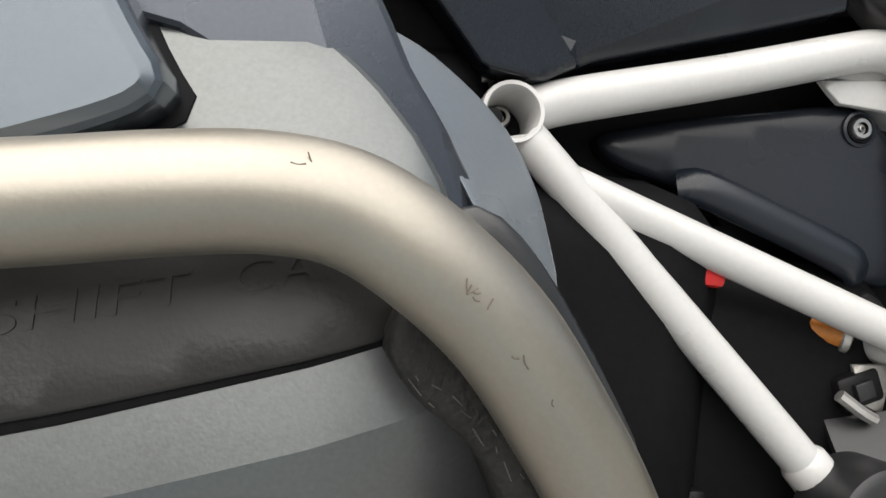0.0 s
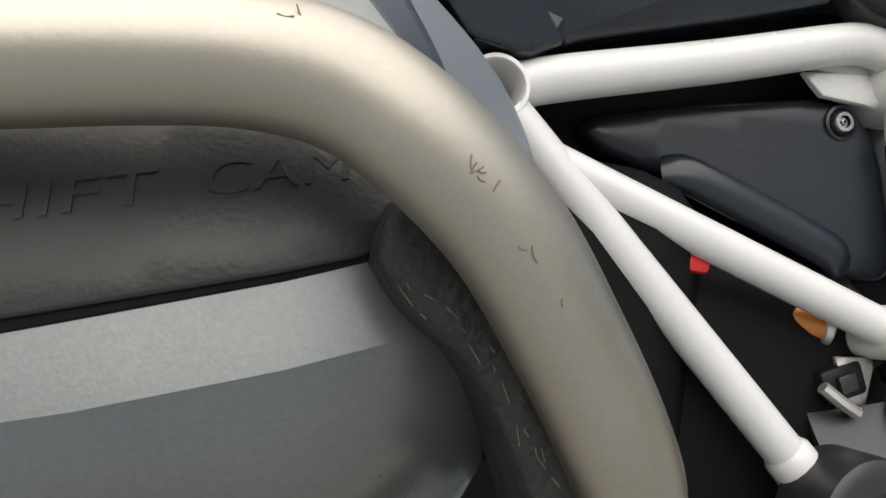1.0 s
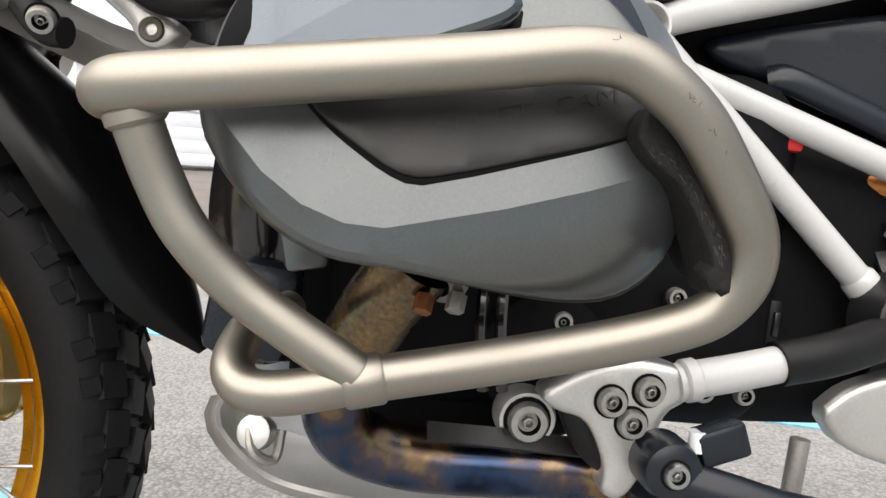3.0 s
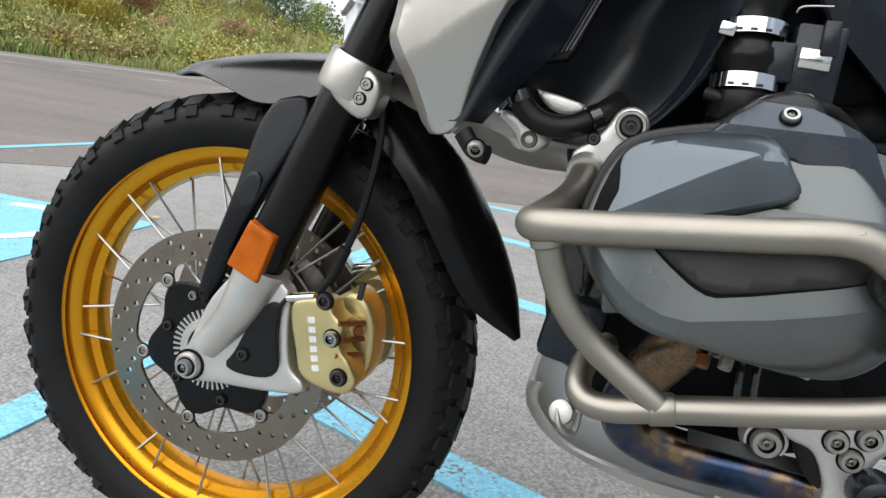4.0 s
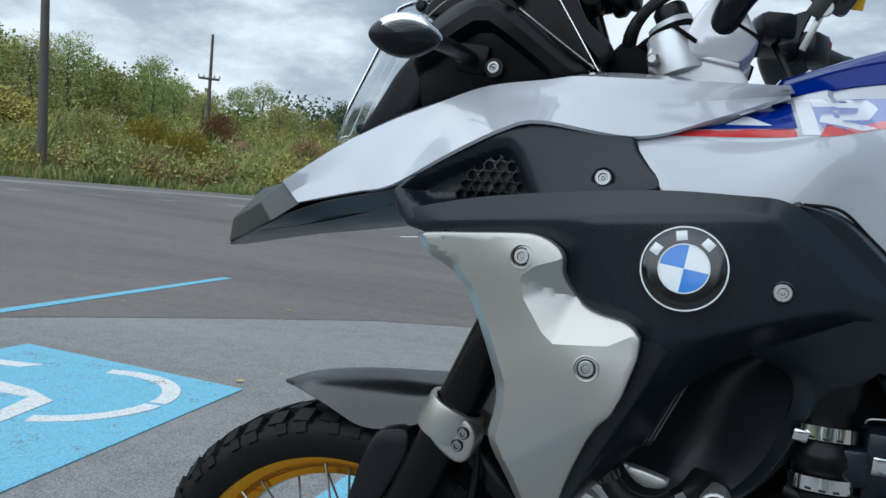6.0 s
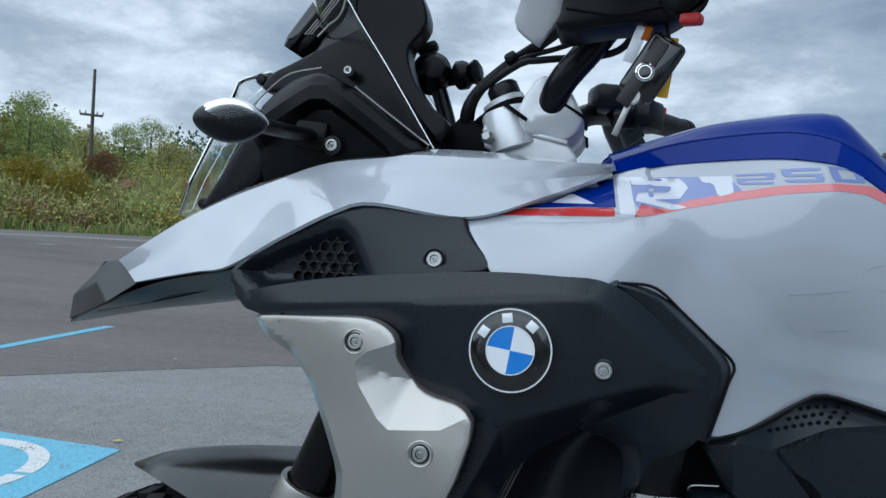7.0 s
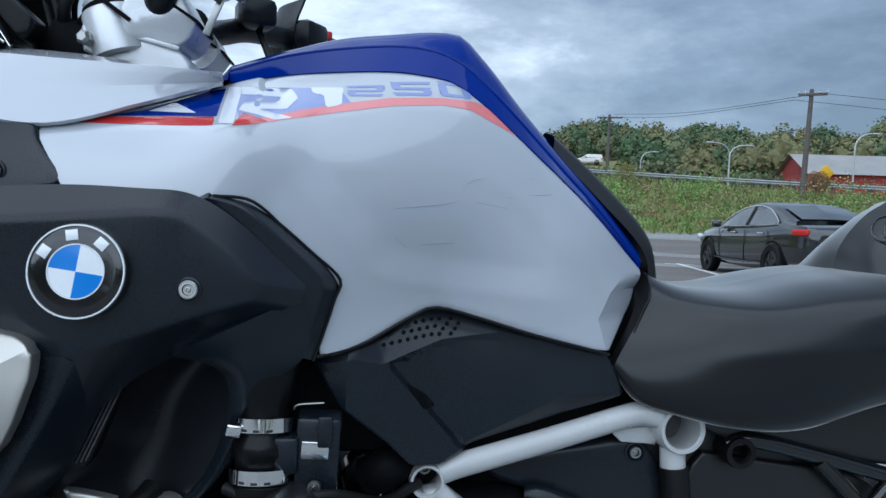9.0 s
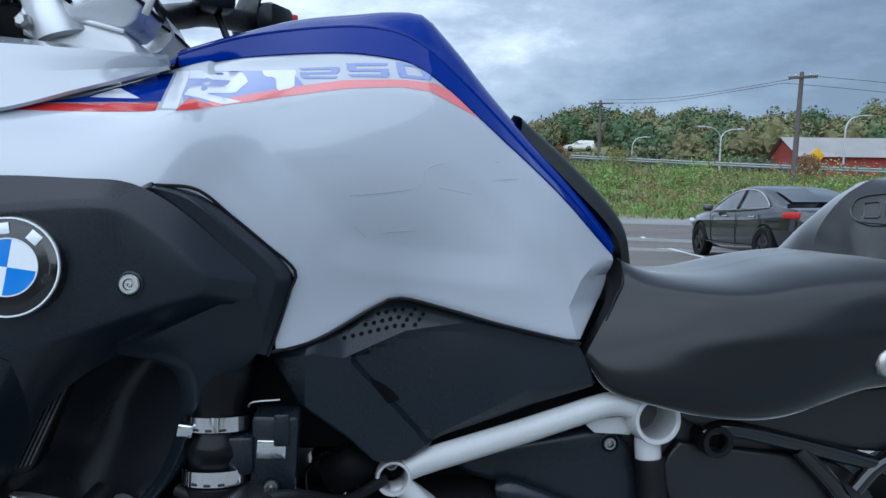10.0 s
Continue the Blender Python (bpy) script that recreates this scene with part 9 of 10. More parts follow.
    part("lever_pin", tube([(0.778, -0.235, 0.398), (0.778, -0.235, 0.412)], 0.006, n=12, smooth=False), ROUNDEL_WHITE, lever)
    part("side_stand", tube([(0.76, -0.20, 0.36), (0.775, -0.17, 0.30), (0.80, -0.17, 0.27)], 0.014, n=12), BLACK_PLASTIC, bike, "black stand folded below the bracket")
    part("stand_spring", tube([(0.865, -0.21, 0.40), (0.86, -0.21, 0.35)], 0.007, n=10, smooth=False), DARK_ALU, bike)
    # swingarm pivot cap
    cap = part("pivot_cap", lathe([(0.0, 0.006), (0.012, 0.006), (0.013, 0.004), (0.018, 0.004), (0.019, 0.007), (0.031, 0.007), (0.036, 0.004), (0.037, -0.004), (0.037, -0.03)], (0.974, -0.17, 0.479), (0.1, -1, 0), 40), DARK_PLASTIC, bike, "round black pivot cap with concentric rings")
    heel = part("heel_plate", panel([(0.906, 0.405), (0.928, 0.426), (0.973, 0.440), (1.017, 0.448), (1.06, 0.44), (1.07, 0.37), (1.0, 0.355), (0.93, 0.375)], level(-0.165), 0.012, 0.006, 0.010, 1), ALU, bike, "cast aluminium heel plate with a slot")
    part("plate_slot", panel([(0.960, 0.430), (0.968, 0.434), (0.980, 0.430), (0.978, 0.420), (0.966, 0.419)], level(-0.1665), 0.002, 0, 0.006, 1), VOID_BLACK, heel)
    bolt((0.998, -0.167, 0.404), 0.010, parent=heel, h=0.007)
    part("cable_tie", tube([(0.942, -0.145, 0.494), (0.944, -0.146, 0.478), (0.937, -0.145, 0.460)], 0.0022, n=6), FRAME_PAINT, bike)
    part("swingarm", loft([[(0.97, -0.12, 0.53), (1.1, -0.14, 0.55), (1.25, -0.15, 0.50)], [(0.97, -0.15, 0.48), (1.1, -0.165, 0.48), (1.25, -0.17, 0.45)], [(0.97, -0.12, 0.42), (1.1, -0.14, 0.40), (1.25, -0.15, 0.39)]], 10, 5, 0.005), DARK_PLASTIC, bike)
    part("frame_strut", tube([(1.05, -0.12, 0.63), (1.045, -0.13, 0.57), (1.03, -0.135, 0.53)], 0.017, n=14), DARK_PLASTIC, bike)
    part("red_tab", block((0.034, 0.012, 0.012), (0.878, -0.126, 0.614), (0, 4, 0), 0.004), RED_PLASTIC, bike, "small red connector tab")
    part("sensor_plug", lathe([(0.009, -0.02), (0.011, 0.0), (0.011, 0.014), (0.008, 0.016)], (0.972, -0.112, 0.585), (0.9, -0.3, -0.1), 18), ORANGE_RUST, bike, "amber sensor plug")
    part("sensor_ring", lathe([(0.0115, -0.003), (0.0125, -0.002), (0.0125, 0.002), (0.0115, 0.003)], (0.983, -0.115, 0.583), (0.9, -0.3, -0.1), 18), ALU, bike)
    # shock absorber with its ribbed boot, hoses and plugs in the dark behind the tubes
    part("shock_boot", lathe([(0.024 + 0.004 * (k % 2), -0.06 + 0.0085 * k) for k in range(15)] + [(0.012, 0.066)], (0.945, -0.075, 0.54), (-0.45, -0.15, 0.88), 26), SOFT_RUBBER, bike, "ribbed black rubber boot")
    g = random.Random(11)
    for k in range(11):
        x, z = 0.79 + 0.20 * g.random(), 0.46 + 0.13 * g.random()
        part("engine_hose", tube([(x, -0.09, z), (x + 0.03 * g.random(), -0.112 + 0.01 * g.random(), z + 0.03 - 0.06 * g.random()), (x + 0.06, -0.10, z - 0.02 + 0.04 * g.random()), (x + 0.09, -0.07, z + 0.03 - 0.05 * g.random())], 0.004 + 0.005 * g.random(), n=9, steps=18), (SOFT_RUBBER, VOID_BLACK, SOFT_RUBBER)[k % 3], bike)
    for k, (x, z, w, h, a) in enumerate(((0.862, 0.472, 0.022, 0.036, 8), (0.885, 0.468, 0.012, 0.040, 4), (0.838, 0.468, 0.016, 0.022, -10), (0.83, 0.60, 0.03, 0.012, 25), (0.99, 0.55, 0.03, 0.022, -20))):
        plug = part("wiring_plug", block((w, 0.018, h), (x, -0.118, z), (0, a, 0), 0.004), SOFT_RUBBER, bike)
        part("plug_latch", block((w * 0.4, 0.004, h * 0.5), (x, -0.1285, z), (0, a, 0), 0.001), DARK_PLASTIC, plug)
    part("fuse_bracket", panel([(0.985, 0.565), (1.012, 0.566), (1.006, 0.535), (0.99, 0.541)], level(-0.125), 0.003, 0.001, 0.01, 0), DARK_ALU, bike)
    part("bright_clip", tube([(0.972, -0.13, 0.547), (0.985, -0.132, 0.538), (0.996, -0.13, 0.533)], 0.004, n=8), ALU, bike)
    part("gear_housing", lathe([(0.0, 0.03), (0.03, 0.03), (0.045, 0.022), (0.06, 0.0), (0.07, -0.04)], (0.84, -0.085, 0.53), n=30), VOID_BLACK, bike)
    part("alternator_cover", lathe([(0.0, 0.02), (0.02, 0.02), (0.05, 0.01), (0.055, -0.04)], (0.69, -0.15, 0.44), n=30), VOID_BLACK, bike)
    for (x, y, z, r) in ((0.672, -0.19, 0.402, 0.015), (0.812, -0.16, 0.42, 0.009), (0.85, -0.15, 0.415, 0.008), (0.70, -0.16, 0.47, 0.008), (0.79, -0.15, 0.49, 0.008)):
        bolt((x, y, z), r, parent=bike, mat=DARK_ALU, h=0.008, name="engine_bolt")
    part("casting_ear", lathe([(0.008, 0.004), (0.02, 0.004), (0.022, 0.0), (0.022, -0.02)], (0.672, -0.185, 0.402), n=24), ALU, bike)
    part("coolant_hose", tube([(0.69, -0.19, 0.45), (0.70, -0.2, 0.42), (0.715, -0.2, 0.39), (0.74, -0.19, 0.37)], 0.011, n=14), SOFT_RUBBER, bike)
    for x in (0.628, 0.640):
        part("cable", tube([(x, -0.25, 0.52), (x - 0.002, -0.255, 0.48), (x + 0.002, -0.25, 0.44)], 0.004, n=8), GLOSS_BLACK, bike)


build_frame()


def build_exhaust():
    ex = part("exhaust_header", tube([(0.545, -0.235, 0.455), (0.536, -0.205, 0.415), (0.548, -0.185, 0.385), (0.59, -0.175, 0.368), (0.65, -0.17, 0.362), (0.76, -0.165, 0.356)], 0.0235, n=26, steps=60), EXHAUST, bike, "heat-blued steel exhaust header pipe")
    part("header_elbow", tube([(0.585, -0.285, 0.525), (0.565, -0.265, 0.495), (0.545, -0.235, 0.455)], 0.0235, n=26, steps=24), HEADER_TAN, ex, "straw and copper tinted pipe elbow")
    part("elbow_weld", lathe([(0.0235, -0.004), (0.0248, -0.002), (0.0248, 0.002), (0.0235, 0.004)], (0.5452, -0.2352, 0.4555), (-0.42, 0.6, -0.8), 26), EXHAUST, ex)
    part("flange", lathe([(0.025, -0.006), (0.033, -0.004), (0.033, 0.004), (0.025, 0.006)], (0.583, -0.284, 0.522), (0.5, 0.45, 0.75), 26), DARK_ALU, ex)
    part("flange_nut", lathe([(0.0055, 0), (0.0055, 0.010), (0, 0.011)], (0.588, -0.300, 0.505), (-0.2, -0.5, -0.8), 6), COPPER, ex)
    part("flange_nut", lathe([(0.0055, 0), (0.0055, 0.010), (0, 0.011)], (0.606, -0.298, 0.506), (-0.2, -0.5, -0.8), 6), DARK_ALU, ex)
    part("heat_shield", loft([[(0.60, -0.205, 0.392), (0.66, -0.20, 0.385), (0.72, -0.195, 0.378)], [(0.60, -0.195, 0.402), (0.66, -0.19, 0.396), (0.72, -0.185, 0.388)]], 12, 3, 0.003), DARK_BOLT, ex)
    part("sump", block((0.26, 0.24, 0.10), (0.62, 0, 0.41), (0, 4, 0), 0.04, seg=3), VOID_BLACK, bike)
    sk = loft([[(0.452, -0.145, 0.402), (0.447, -0.145, 0.382), (0.470, -0.150, 0.356), (0.50, -0.155, 0.340), (0.573, -0.165, 0.330), (0.684, -0.165, 0.322), (0.775, -0.165, 0.32)], [(0.440, -0.125, 0.396), (0.436, -0.125, 0.376), (0.458, -0.13, 0.348), (0.493, -0.135, 0.330), (0.573, -0.15, 0.315), (0.684, -0.15, 0.308), (0.775, -0.15, 0.308)], [(0.436, 0, 0.392), (0.432, 0, 0.372), (0.455, 0, 0.342), (0.49, 0, 0.324), (0.573, 0, 0.308), (0.684, 0, 0.302), (0.775, 0, 0.302)]], 30, 4, 0.004)
    both("skid_plate", sk, ALU, bike, "aluminium skid plate under the engine")
    part("plate_slot", block((0.03, 0.002, 0.006), (0.655, -0.166, 0.323), (0, 3, 0), 0.001), DARK_ALU, bike)
    part("plate_clamp", lathe([(0.010, -0.01), (0.013, 0.0), (0.013, 0.012), (0.009, 0.014), (0, 0.014)], (0.478, -0.15, 0.376), (-0.3, -1, 0.3), 18), ALU, bike)
    part("plate_clip", tube([(0.470, -0.155, 0.386), (0.476, -0.165, 0.366), (0.49, -0.158, 0.358), (0.494, -0.15, 0.378)], 0.004, n=8), DARK_ALU, bike)


build_exhaust()


def build_intake():
    throttle = bmesh.new()
    lathe([(0.026, -0.06), (0.029, -0.055), (0.029, -0.035), (0.025, -0.03), (0.025, -0.012), (0.029, -0.006), (0.029, 0.004), (0.024, 0.012), (0.024, 0.04), (0.028, 0.05), (0.033, 0.08), (0.036, 0.12)], (0.592, -0.195, 0.755), (0.0, 0.15, 0.99), 32, throttle)
    th = part("intake_manifold", throttle, SATIN_BLACK, bike, "black rubber intake manifold with clamps")
    for z in (0.777, 0.730):
        clamp = part("hose_clamp", lathe([(0.0292, -0.0065), (0.0305, -0.0065), (0.0305, 0.0065), (0.0292, 0.0065), (0.0292, -0.0065)], (0.592, -0.1945 + (z - 0.755) * 0.15, z), (0, 0.15, 0.99), 34), CHROME, th, "bright hose clamp")
        for a in (-0.5, -0.1, 0.3):
            part("clamp_slot", block((0.006, 0.0014, 0.0026), (0.592 + 0.0305 * math.sin(a), -0.1945 - 0.0308 * math.cos(a) + (z - 0.755) * 0.15, z), (0, 0, math.degrees(a)), 0.0006), DARK_BOLT, clamp)
    part("clamp_screw", block((0.014, 0.012, 0.012), (0.568, -0.213, 0.776), (0, 10, 0), 0.002), CHROME, th)
    box = part("throttle_actuator", block((0.042, 0.04, 0.078), (0.645, -0.193, 0.748), (0, 2, 0), 0.004), BLACK_PLASTIC, bike, "black throttle actuator box with a bright label")
    part("actuator_rib", block((0.014, 0.006, 0.03), (0.652, -0.215, 0.775), r=0.002), BLACK_PLASTIC, box)
    part("actuator_label", block((0.026, 0.003, 0.017), (0.643, -0.2145, 0.757), (0, 3, 0), 0.001), CHROME, box)
    part("actuator_plug", block((0.022, 0.03, 0.035), (0.616, -0.203, 0.752), r=0.003), BLACK_PLASTIC, box)
    part("spring_clip", tube([(0.622, -0.21, 0.795), (0.626, -0.212, 0.80), (0.65, -0.212, 0.802)], 0.0009, n=6, steps=10), BOLT_STEEL, box)
    bolt((0.643, -0.214, 0.722), 0.007, parent=box)
    part("breather_ring", lathe([(0.026, -0.03), (0.026, 0.0), (0.028, 0.002), (0.030, 0.0), (0.030, -0.03)], (0.697, -0.1335, 0.698), (0.1, -1, 0.05), 36), CHROME, bike)
    part("breather_pipe", tube([(0.697, -0.112, 0.698), (0.715, -0.12, 0.708), (0.73, -0.10, 0.715)], 0.024, n=18), VOID_BLACK, bike)
    part("wiring_loom", tube([(0.56, -0.21, 0.72), (0.60, -0.225, 0.712), (0.66, -0.22, 0.716), (0.71, -0.17, 0.690), (0.75, -0.13, 0.695)], 0.006, n=12, steps=30), SOFT_RUBBER, bike)
    # filler blocks under the tank, their near-black colour standing for shade
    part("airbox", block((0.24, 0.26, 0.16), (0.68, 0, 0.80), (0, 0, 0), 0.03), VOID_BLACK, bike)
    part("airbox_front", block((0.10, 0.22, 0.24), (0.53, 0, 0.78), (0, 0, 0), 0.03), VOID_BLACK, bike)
    part("frame_bracket", panel([(0.402, 0.709), (0.42, 0.707), (0.438, 0.703), (0.458, 0.698), (0.448, 0.688), (0.423, 0.688)], level(-0.186), 0.01, 0.003, 0.008, 1), ALU, bike)
    lug = part("mount_bracket", panel([(0.367, 0.683), (0.380, 0.687), (0.418, 0.669), (0.427, 0.663), (0.420, 0.652), (0.406, 0.646), (0.395, 0.652), (0.392, 0.663)], level(-0.189), 0.02, 0.004, 0.006, 1), ALU, bike)
    part("bracket_bush", lathe([(0.004, 0.001), (0.0075, 0.002), (0.0085, 0.0), (0.0085, -0.004)], (0.4055, -0.190, 0.6595), n=22), SCUFF, lug)


build_intake()


def build_side_cover():
    f = tps([(0.64, -0.19, 0.825), (0.655, -0.178, 0.79), (0.74, -0.148, 0.72), (0.98, -0.116, 0.79), (0.958, -0.119, 0.836), (0.76, -0.132, 0.885), (0.70, -0.165, 0.80), (0.85, -0.132, 0.82), (0.80, -0.132, 0.735)])

    LINE = [(0.63, 0.828), (0.676, 0.836), (0.706, 0.829), (0.769, 0.852), (0.834, 0.860), (0.96, 0.836)]
    LOW = [(0.77, 0.718), (0.808, 0.741), (0.908, 0.790), (0.99, 0.793)]

    def facets(x, z):
        # vent strip that leans back, a proud front facet, a hollow behind it and a lower flank that turns under
        d = (x - 0.709) * 0.749 + (z - 0.829) * 0.663
        z1 = np.interp(x, [p[0] for p in LINE], [p[1] for p in LINE])
        zl = np.interp(x, [p[0] for p in LOW], [p[1] for p in LOW])
        below = np.clip((z1 - z) / 0.006, 0, 1)
        return np.clip(z - z1, 0, 0.03) * 0.4 + np.clip(0.670 - x, 0, 1) * 0.8 + np.clip(d * 2.2, 0, 0.010) * np.exp(-np.clip(d, 0, 1) / 0.07) * below + np.where(x > 0.76, np.clip(zl - z, 0, 0.05) * 0.5, 0)
    cov = both("side_cover", panel([(0.636, 0.836), (0.642, 0.822), (0.663, 0.787), (0.712, 0.747), (0.739, 0.719), (0.775, 0.717), (0.793, 0.727), (0.811, 0.736), (0.90, 0.763), (0.981, 0.788), (0.972, 0.812), (0.958, 0.834), (0.862, 0.857), (0.81, 0.872), (0.765, 0.884), (0.74, 0.877), (0.711, 0.857), (0.684, 0.848), (0.66, 0.840)], f, 0.02, 0.003, 0.007, 0, facets,
                                    [LINE, LOW, [(0.70, 0.839), (0.784, 0.744)], [(0.7035, 0.842), (0.7875, 0.747)], [(0.670, 0.835), (0.670, 0.77)]]), BLACK_PLASTIC, bike, "faceted matt black side cover under the tank", angle=12)
    # the vents are not cut through: black discs stand for the shade inside them
    hole = finish(lathe([(0.0021, 0.0), (0.0021, 0.0016), (0, 0.0016)], (0, 0, 0), (0, -1, 0), 8), "vent_hole_shade", VOID_BLACK)
    for row in range(5):
        for col in range(14):
            x = 0.69 + col * 0.0085 + (row % 2) * 0.004
            z = 0.845 + row * 0.0075 + (x - 0.69) * 0.18 - max(0, (x - 0.765)) * 0.75
            if edge_distance(np.array([(x, z)]), np.array([(0.695, 0.842), (0.74, 0.871), (0.765, 0.878), (0.80, 0.868), (0.79, 0.860), (0.74, 0.850)]))[1][0]:
                part("vent_hole_shade", hole, None, cov, m=pose(x, float((f(x, z) + facets(np.array([x]), np.array([z])))[0]) - 0.0006, z))
    # black patch laid on the cover as the shade of a notch
    part("cover_notch_shade", panel([(0.733, 0.806), (0.753, 0.794), (0.766, 0.780), (0.752, 0.779)], lambda x, z: f(x, z) + facets(x, z) - 0.0012, 0.004, 0, 0.006, 0), VOID_BLACK, cov)
    # seam line between tank and cover
    both("tank_seam", tube([(0.640, -0.196, 0.842), (0.684, -0.170, 0.851), (0.735, -0.146, 0.877), (0.762, -0.138, 0.886), (0.81, -0.142, 0.8755), (0.87, -0.146, 0.859), (0.958, -0.123, 0.836)], 0.002, n=6, steps=30), SOFT_RUBBER, bike)


build_side_cover()


def build_seats():
    C = [(1.028, 0, 0.925), (1.05, 0, 0.912), (1.08, 0, 0.906), (1.15, 0, 0.908), (1.23, 0, 0.925), (1.31, 0, 0.934), (1.40, 0, 0.936), (1.50, 0, 0.93)]
    K = [(1.026, -0.045, 0.922), (1.05, -0.055, 0.911), (1.085, -0.07, 0.905), (1.15, -0.085, 0.906), (1.23, -0.095, 0.922), (1.31, -0.10, 0.931), (1.40, -0.10, 0.933), (1.50, -0.10, 0.928)]
    E = [(1.018, -0.080, 0.900), (1.045, -0.100, 0.895), (1.09, -0.128, 0.892), (1.15, -0.145, 0.893), (1.225, -0.152, 0.904), (1.30, -0.152, 0.912), (1.40, -0.15, 0.915), (1.50, -0.148, 0.91)]
    F = [(1.005, -0.094, 0.878), (1.038, -0.117, 0.872), (1.09, -0.146, 0.868), (1.15, -0.161, 0.868), (1.22, -0.167, 0.876), (1.30, -0.167, 0.882), (1.40, -0.166, 0.888), (1.50, -0.162, 0.886)]
    S = [(0.985, -0.108, 0.852), (1.022, -0.130, 0.838), (1.085, -0.154, 0.830), (1.15, -0.167, 0.828), (1.22, -0.173, 0.834), (1.30, -0.173, 0.842), (1.40, -0.171, 0.85), (1.50, -0.167, 0.85)]
    L = [(0.966, -0.118, 0.822), (0.992, -0.128, 0.790), (1.045, -0.142, 0.775), (1.11, -0.153, 0.764), (1.18, -0.157, 0.766), (1.28, -0.157, 0.795), (1.40, -0.155, 0.80), (1.50, -0.15, 0.80)]
    I = [(0.975, -0.10, 0.81), (1.0, -0.10, 0.78), (1.05, -0.10, 0.765), (1.11, -0.10, 0.755), (1.18, -0.10, 0.757), (1.28, -0.10, 0.785), (1.4, -0.10, 0.79), (1.5, -0.1, 0.79)]
    both("rider_seat", loft([C, K, E, F, S, L, I], 48, 5), SEAT_VINYL, bike, "black grained vinyl rider seat with stitched nose", angle=60)
    both("seat_nose", loft([[(1.028, 0, 0.925), (1.026, -0.045, 0.922), (1.018, -0.080, 0.900), (0.99, -0.105, 0.858), (0.966, -0.118, 0.822)], [(1.01, 0, 0.905), (1.01, -0.04, 0.905), (1.005, -0.07, 0.886), (0.985, -0.09, 0.855), (0.965, -0.10, 0.822)], [(1.015, 0, 0.87), (1.015, -0.04, 0.87), (1.01, -0.06, 0.86), (0.995, -0.08, 0.84), (0.97, -0.09, 0.82)]], 18, 4), SOFT_RUBBER, bike)
    both("seat_stitching", tube([(1.0275, -0.045, 0.9235), (1.0195, -0.081, 0.9015), (1.006, -0.094, 0.882), (0.992, -0.106, 0.859)], 0.0010, n=6, steps=16), SOFT_RUBBER, bike)
    # pillion seat: a tall rounded front with an upright flank that tucks in above the rider seat
    pc = [(1.300, 0, 0.930), (1.310, 0, 0.965), (1.335, 0, 0.998), (1.362, 0, 1.018), (1.40, 0, 1.030), (1.55, 0, 1.036)]
    pk = [(1.299, -0.050, 0.930), (1.318, -0.052, 0.962), (1.355, -0.056, 0.994), (1.388, -0.060, 1.014), (1.42, -0.064, 1.025), (1.55, -0.070, 1.030)]
    pe = [(1.306, -0.088, 0.929), (1.336, -0.093, 0.955), (1.385, -0.100, 0.982), (1.425, -0.106, 1.001), (1.46, -0.110, 1.010), (1.55, -0.114, 1.014)]
    ps = [(1.316, -0.104, 0.930), (1.350, -0.114, 0.942), (1.395, -0.124, 0.956), (1.432, -0.130, 0.964), (1.465, -0.134, 0.967), (1.55, -0.135, 0.968)]
    pl = [(1.322, -0.100, 0.928), (1.355, -0.108, 0.932), (1.398, -0.116, 0.936), (1.435, -0.122, 0.938), (1.468, -0.126, 0.938), (1.55, -0.126, 0.938)]
    pb = [(1.330, -0.070, 0.922), (1.36, -0.078, 0.921), (1.402, -0.086, 0.921), (1.44, -0.09, 0.920), (1.47, -0.09, 0.920), (1.55, -0.09, 0.918)]
    pil = both("pillion_seat", loft([pc, pk, pe, ps, pl, pb], 36, 6), SEAT_VINYL, bike, "black vinyl pillion seat with an embossed mark", angle=60)

    # embossed mark on the step: a rounded frame with two plain blocks in it
    frame_line = [(1.3857, -0.0664, 1.0093), (1.3706, -0.0504, 1.0079), (1.355, -0.0288, 1.0051), (1.3436, -0.0205, 0.9987), (1.3322, -0.0286, 0.9851), (1.3269, -0.046, 0.9738), (1.331, -0.0666, 0.9711), (1.3497, -0.0856, 0.9705), (1.3654, -0.0946, 0.9741)]
    part("embossed_mark", tube([(x - 0.0004, y - 0.0004, z + 0.0003) for x, y, z in frame_line], 0.0011, n=6, steps=40), SEAT_VINYL, pil)
    for q in ([(1.3449, -0.0336, 0.9952), (1.3552, -0.0496, 0.9973), (1.3424, -0.0661, 0.9779), (1.3321, -0.0505, 0.977)], [(1.3589, -0.0551, 0.9975), (1.3723, -0.0692, 0.9988), (1.3602, -0.0842, 0.9791), (1.3465, -0.071, 0.9782)]):
        loop = [tuple(0.9 * np.array(q[k % 4]) + 0.1 * np.array(q[(k + d) % 4]) + np.array((-0.0004, -0.0004, 0.0003))) for k in range(4) for d in (3, 1)]
        part("embossed_mark", tube(loop + loop[:1], 0.0010, n=6, smooth=False), SEAT_VINYL, pil)
    part("tail_panel", panel([(1.05, 0.775), (1.13, 0.757), (1.20, 0.762), (1.29, 0.778), (1.40, 0.786), (1.5, 0.80), (1.5, 0.72), (1.36, 0.70), (1.29, 0.705), (1.2, 0.72), (1.1, 0.735)], level(-0.10), 0.03, 0.006, 0.014, 1), DARK_PLASTIC, bike)
    part("tail_trim", panel([(1.265, 0.830), (1.286, 0.847), (1.315, 0.856), (1.40, 0.872), (1.5, 0.88), (1.5, 0.80), (1.40, 0.80), (1.32, 0.808), (1.28, 0.806), (1.268, 0.815)], level(-0.178), 0.02, 0.006, 0.012, 1), SILVER_PAINT, bike, "silver tail trim beside the seat")
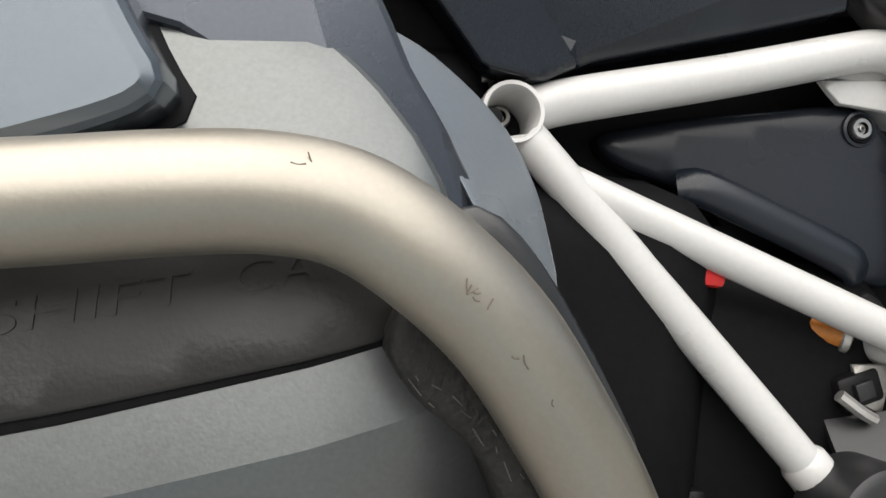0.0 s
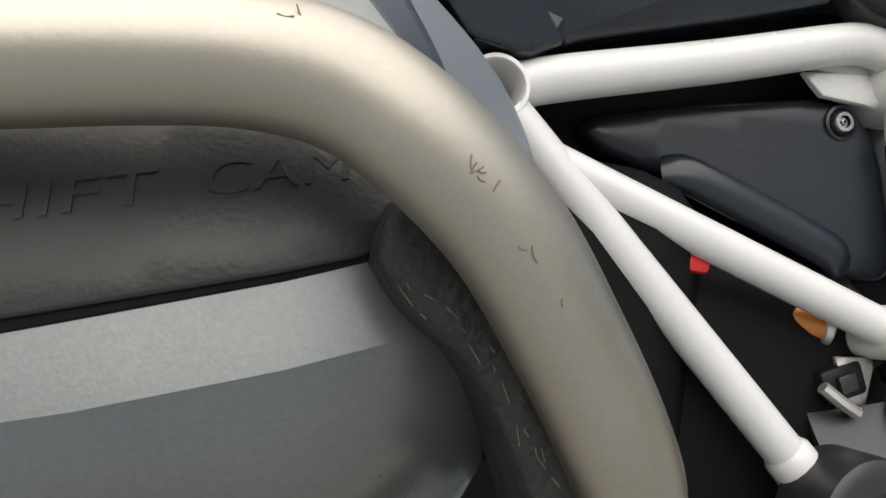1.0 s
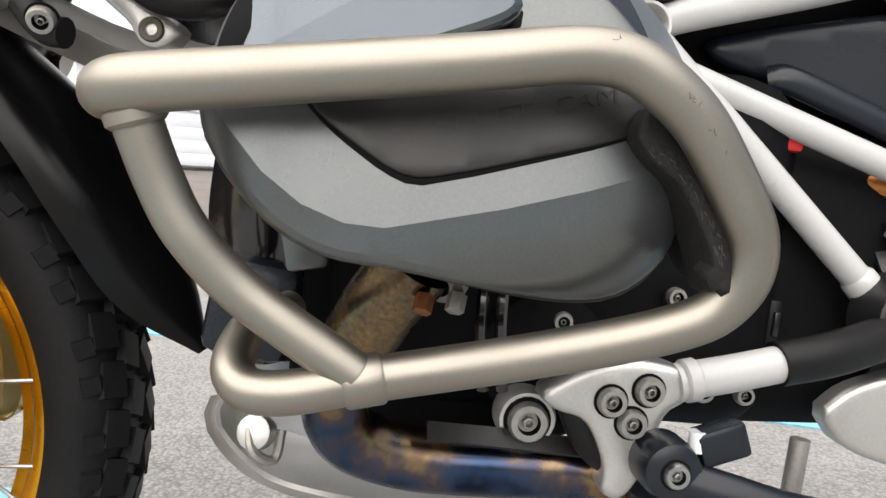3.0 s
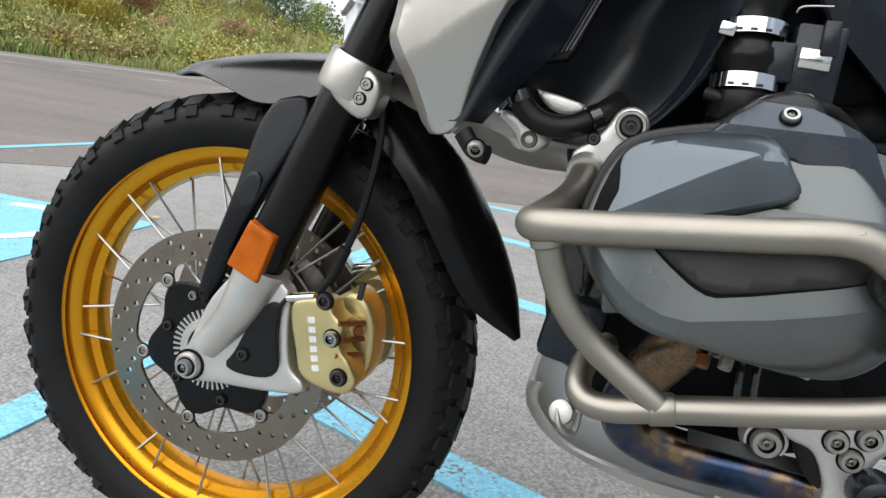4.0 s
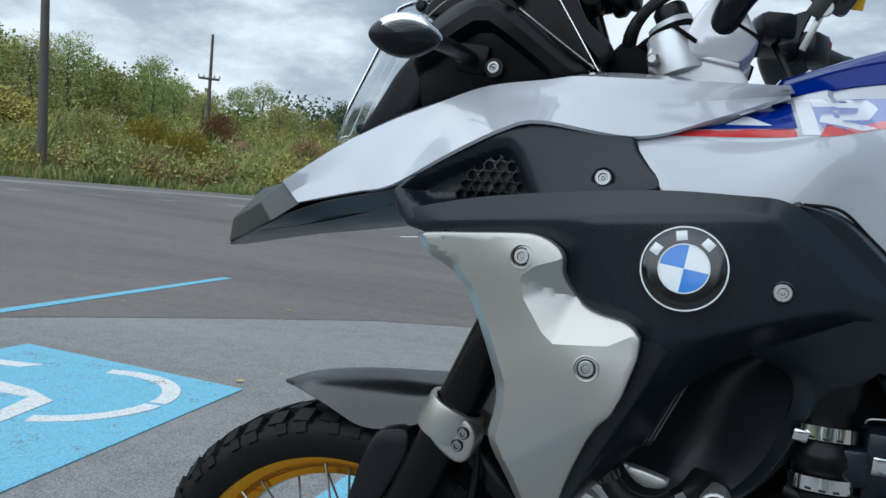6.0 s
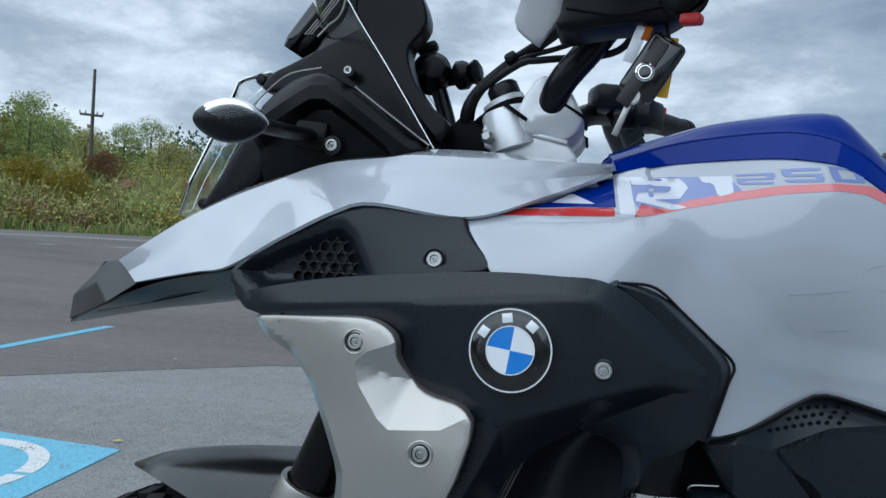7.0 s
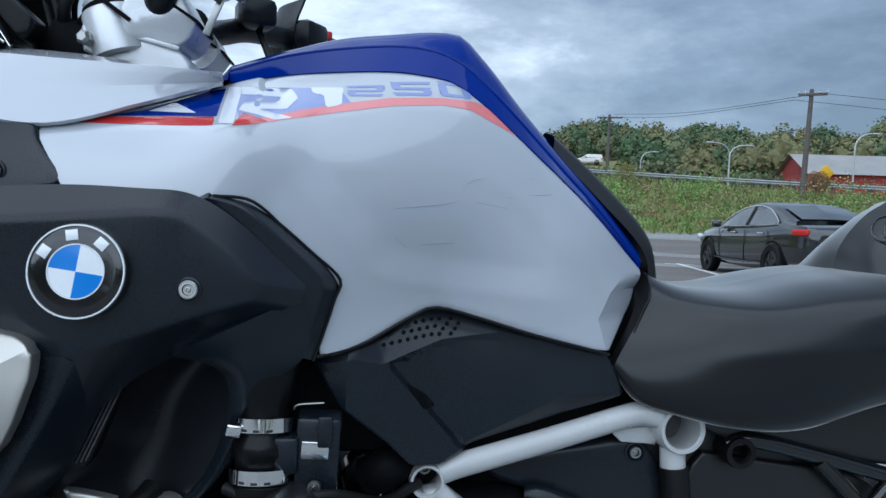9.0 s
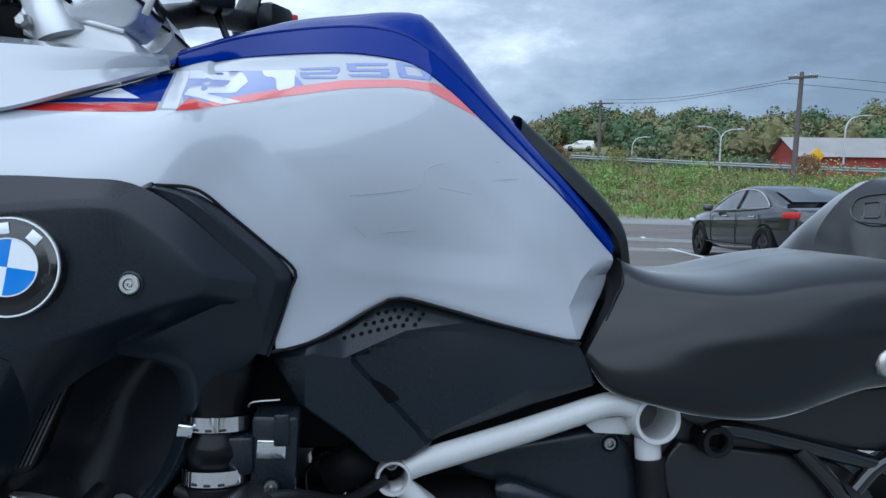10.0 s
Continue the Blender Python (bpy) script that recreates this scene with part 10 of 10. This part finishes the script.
    sub = part("subframe", tube([(1.115, -0.095, 0.728), (1.14, -0.098, 0.735), (1.23, -0.10, 0.715), (1.325, -0.105, 0.690), (1.42, -0.11, 0.66)], 0.010, n=12), GLOSS_BLACK, bike, "black tubular rear subframe")
    part("subframe_tube", tube([(1.30, -0.105, 0.66), (1.33, -0.107, 0.692), (1.40, -0.11, 0.722), (1.5, -0.115, 0.75)], 0.010, n=12), GLOSS_BLACK, sub)
    part("subframe_tube", tube([(1.23, -0.10, 0.71), (1.28, -0.10, 0.66), (1.32, -0.10, 0.60)], 0.010, n=12), GLOSS_BLACK, sub)
    part("rubber_plug", lathe([(0.010, 0.0), (0.012, 0.004), (0.018, 0.004), (0.019, 0.0), (0.019, -0.03)], (1.128, -0.105, 0.720), n=22), SOFT_RUBBER, sub)
    bolt((1.412, -0.118, 0.664), 0.008, parent=sub)
    part("inner_fender", panel([(1.06, 0.72), (1.2, 0.70), (1.30, 0.69), (1.36, 0.62), (1.3, 0.56), (1.1, 0.58)], level(-0.088), 0.02, 0.004, 0.02, 1), DARK_PLASTIC, bike)


build_seats()


def build_rear_end():
    """Rear wheel on its swinging arm."""
    c = Vector((1.555, 0.0, 0.338))
    wheel = part("rear_wheel", lathe([(0.03, -0.08), (0.06, -0.075), (0.06, 0.075), (0.03, 0.08)], c, n=30), DARK_ALU, bike, "spoked rear wheel with gold rim")
    part("tyre", lathe([(0.232, -0.062), (0.245, -0.078), (0.275, -0.086), (0.305, -0.08), (0.326, -0.06), (0.336, -0.03), (0.338, 0), (0.336, 0.03), (0.326, 0.06), (0.305, 0.08), (0.275, 0.086), (0.245, 0.078), (0.232, 0.062)], c, n=80), RUBBER, wheel)
    part("rim", lathe([(0.236, -0.058), (0.236, -0.050), (0.215, -0.04), (0.205, 0.0), (0.215, 0.04), (0.236, 0.050), (0.236, 0.058), (0.222, 0.05), (0.21, 0.0), (0.222, -0.05), (0.236, -0.058)], c, n=70), GOLD, wheel)
    spoke = finish(tube([(0, 0, 0), (0, 0, 1)], 1.0, n=6), "spoke", SPOKE_STEEL)
    for k in range(32):
        s, a0 = (-1 if k % 2 else 1), 2 * math.pi * k / 32
        a1 = a0 + (0.6 if (k // 2) % 2 else -0.6)
        p, q = c + Vector((0.05 * math.sin(a1), s * 0.06, 0.05 * math.cos(a1))), c + Vector((0.225 * math.sin(a0), s * 0.03, 0.225 * math.cos(a0)))
        d = q - p
        part("spoke", spoke, None, wheel, m=Matrix.Translation(p) @ d.to_track_quat("Z", "Y").to_matrix().to_4x4() @ Matrix.Diagonal((0.002, 0.002, d.length, 1)))
    part("drive_arm", tube([(1.0, 0.10, 0.47), (1.2, 0.13, 0.46), (1.4, 0.13, 0.40), (1.555, 0.12, 0.338)], 0.045, n=16), DARK_PLASTIC, bike)


build_rear_end()
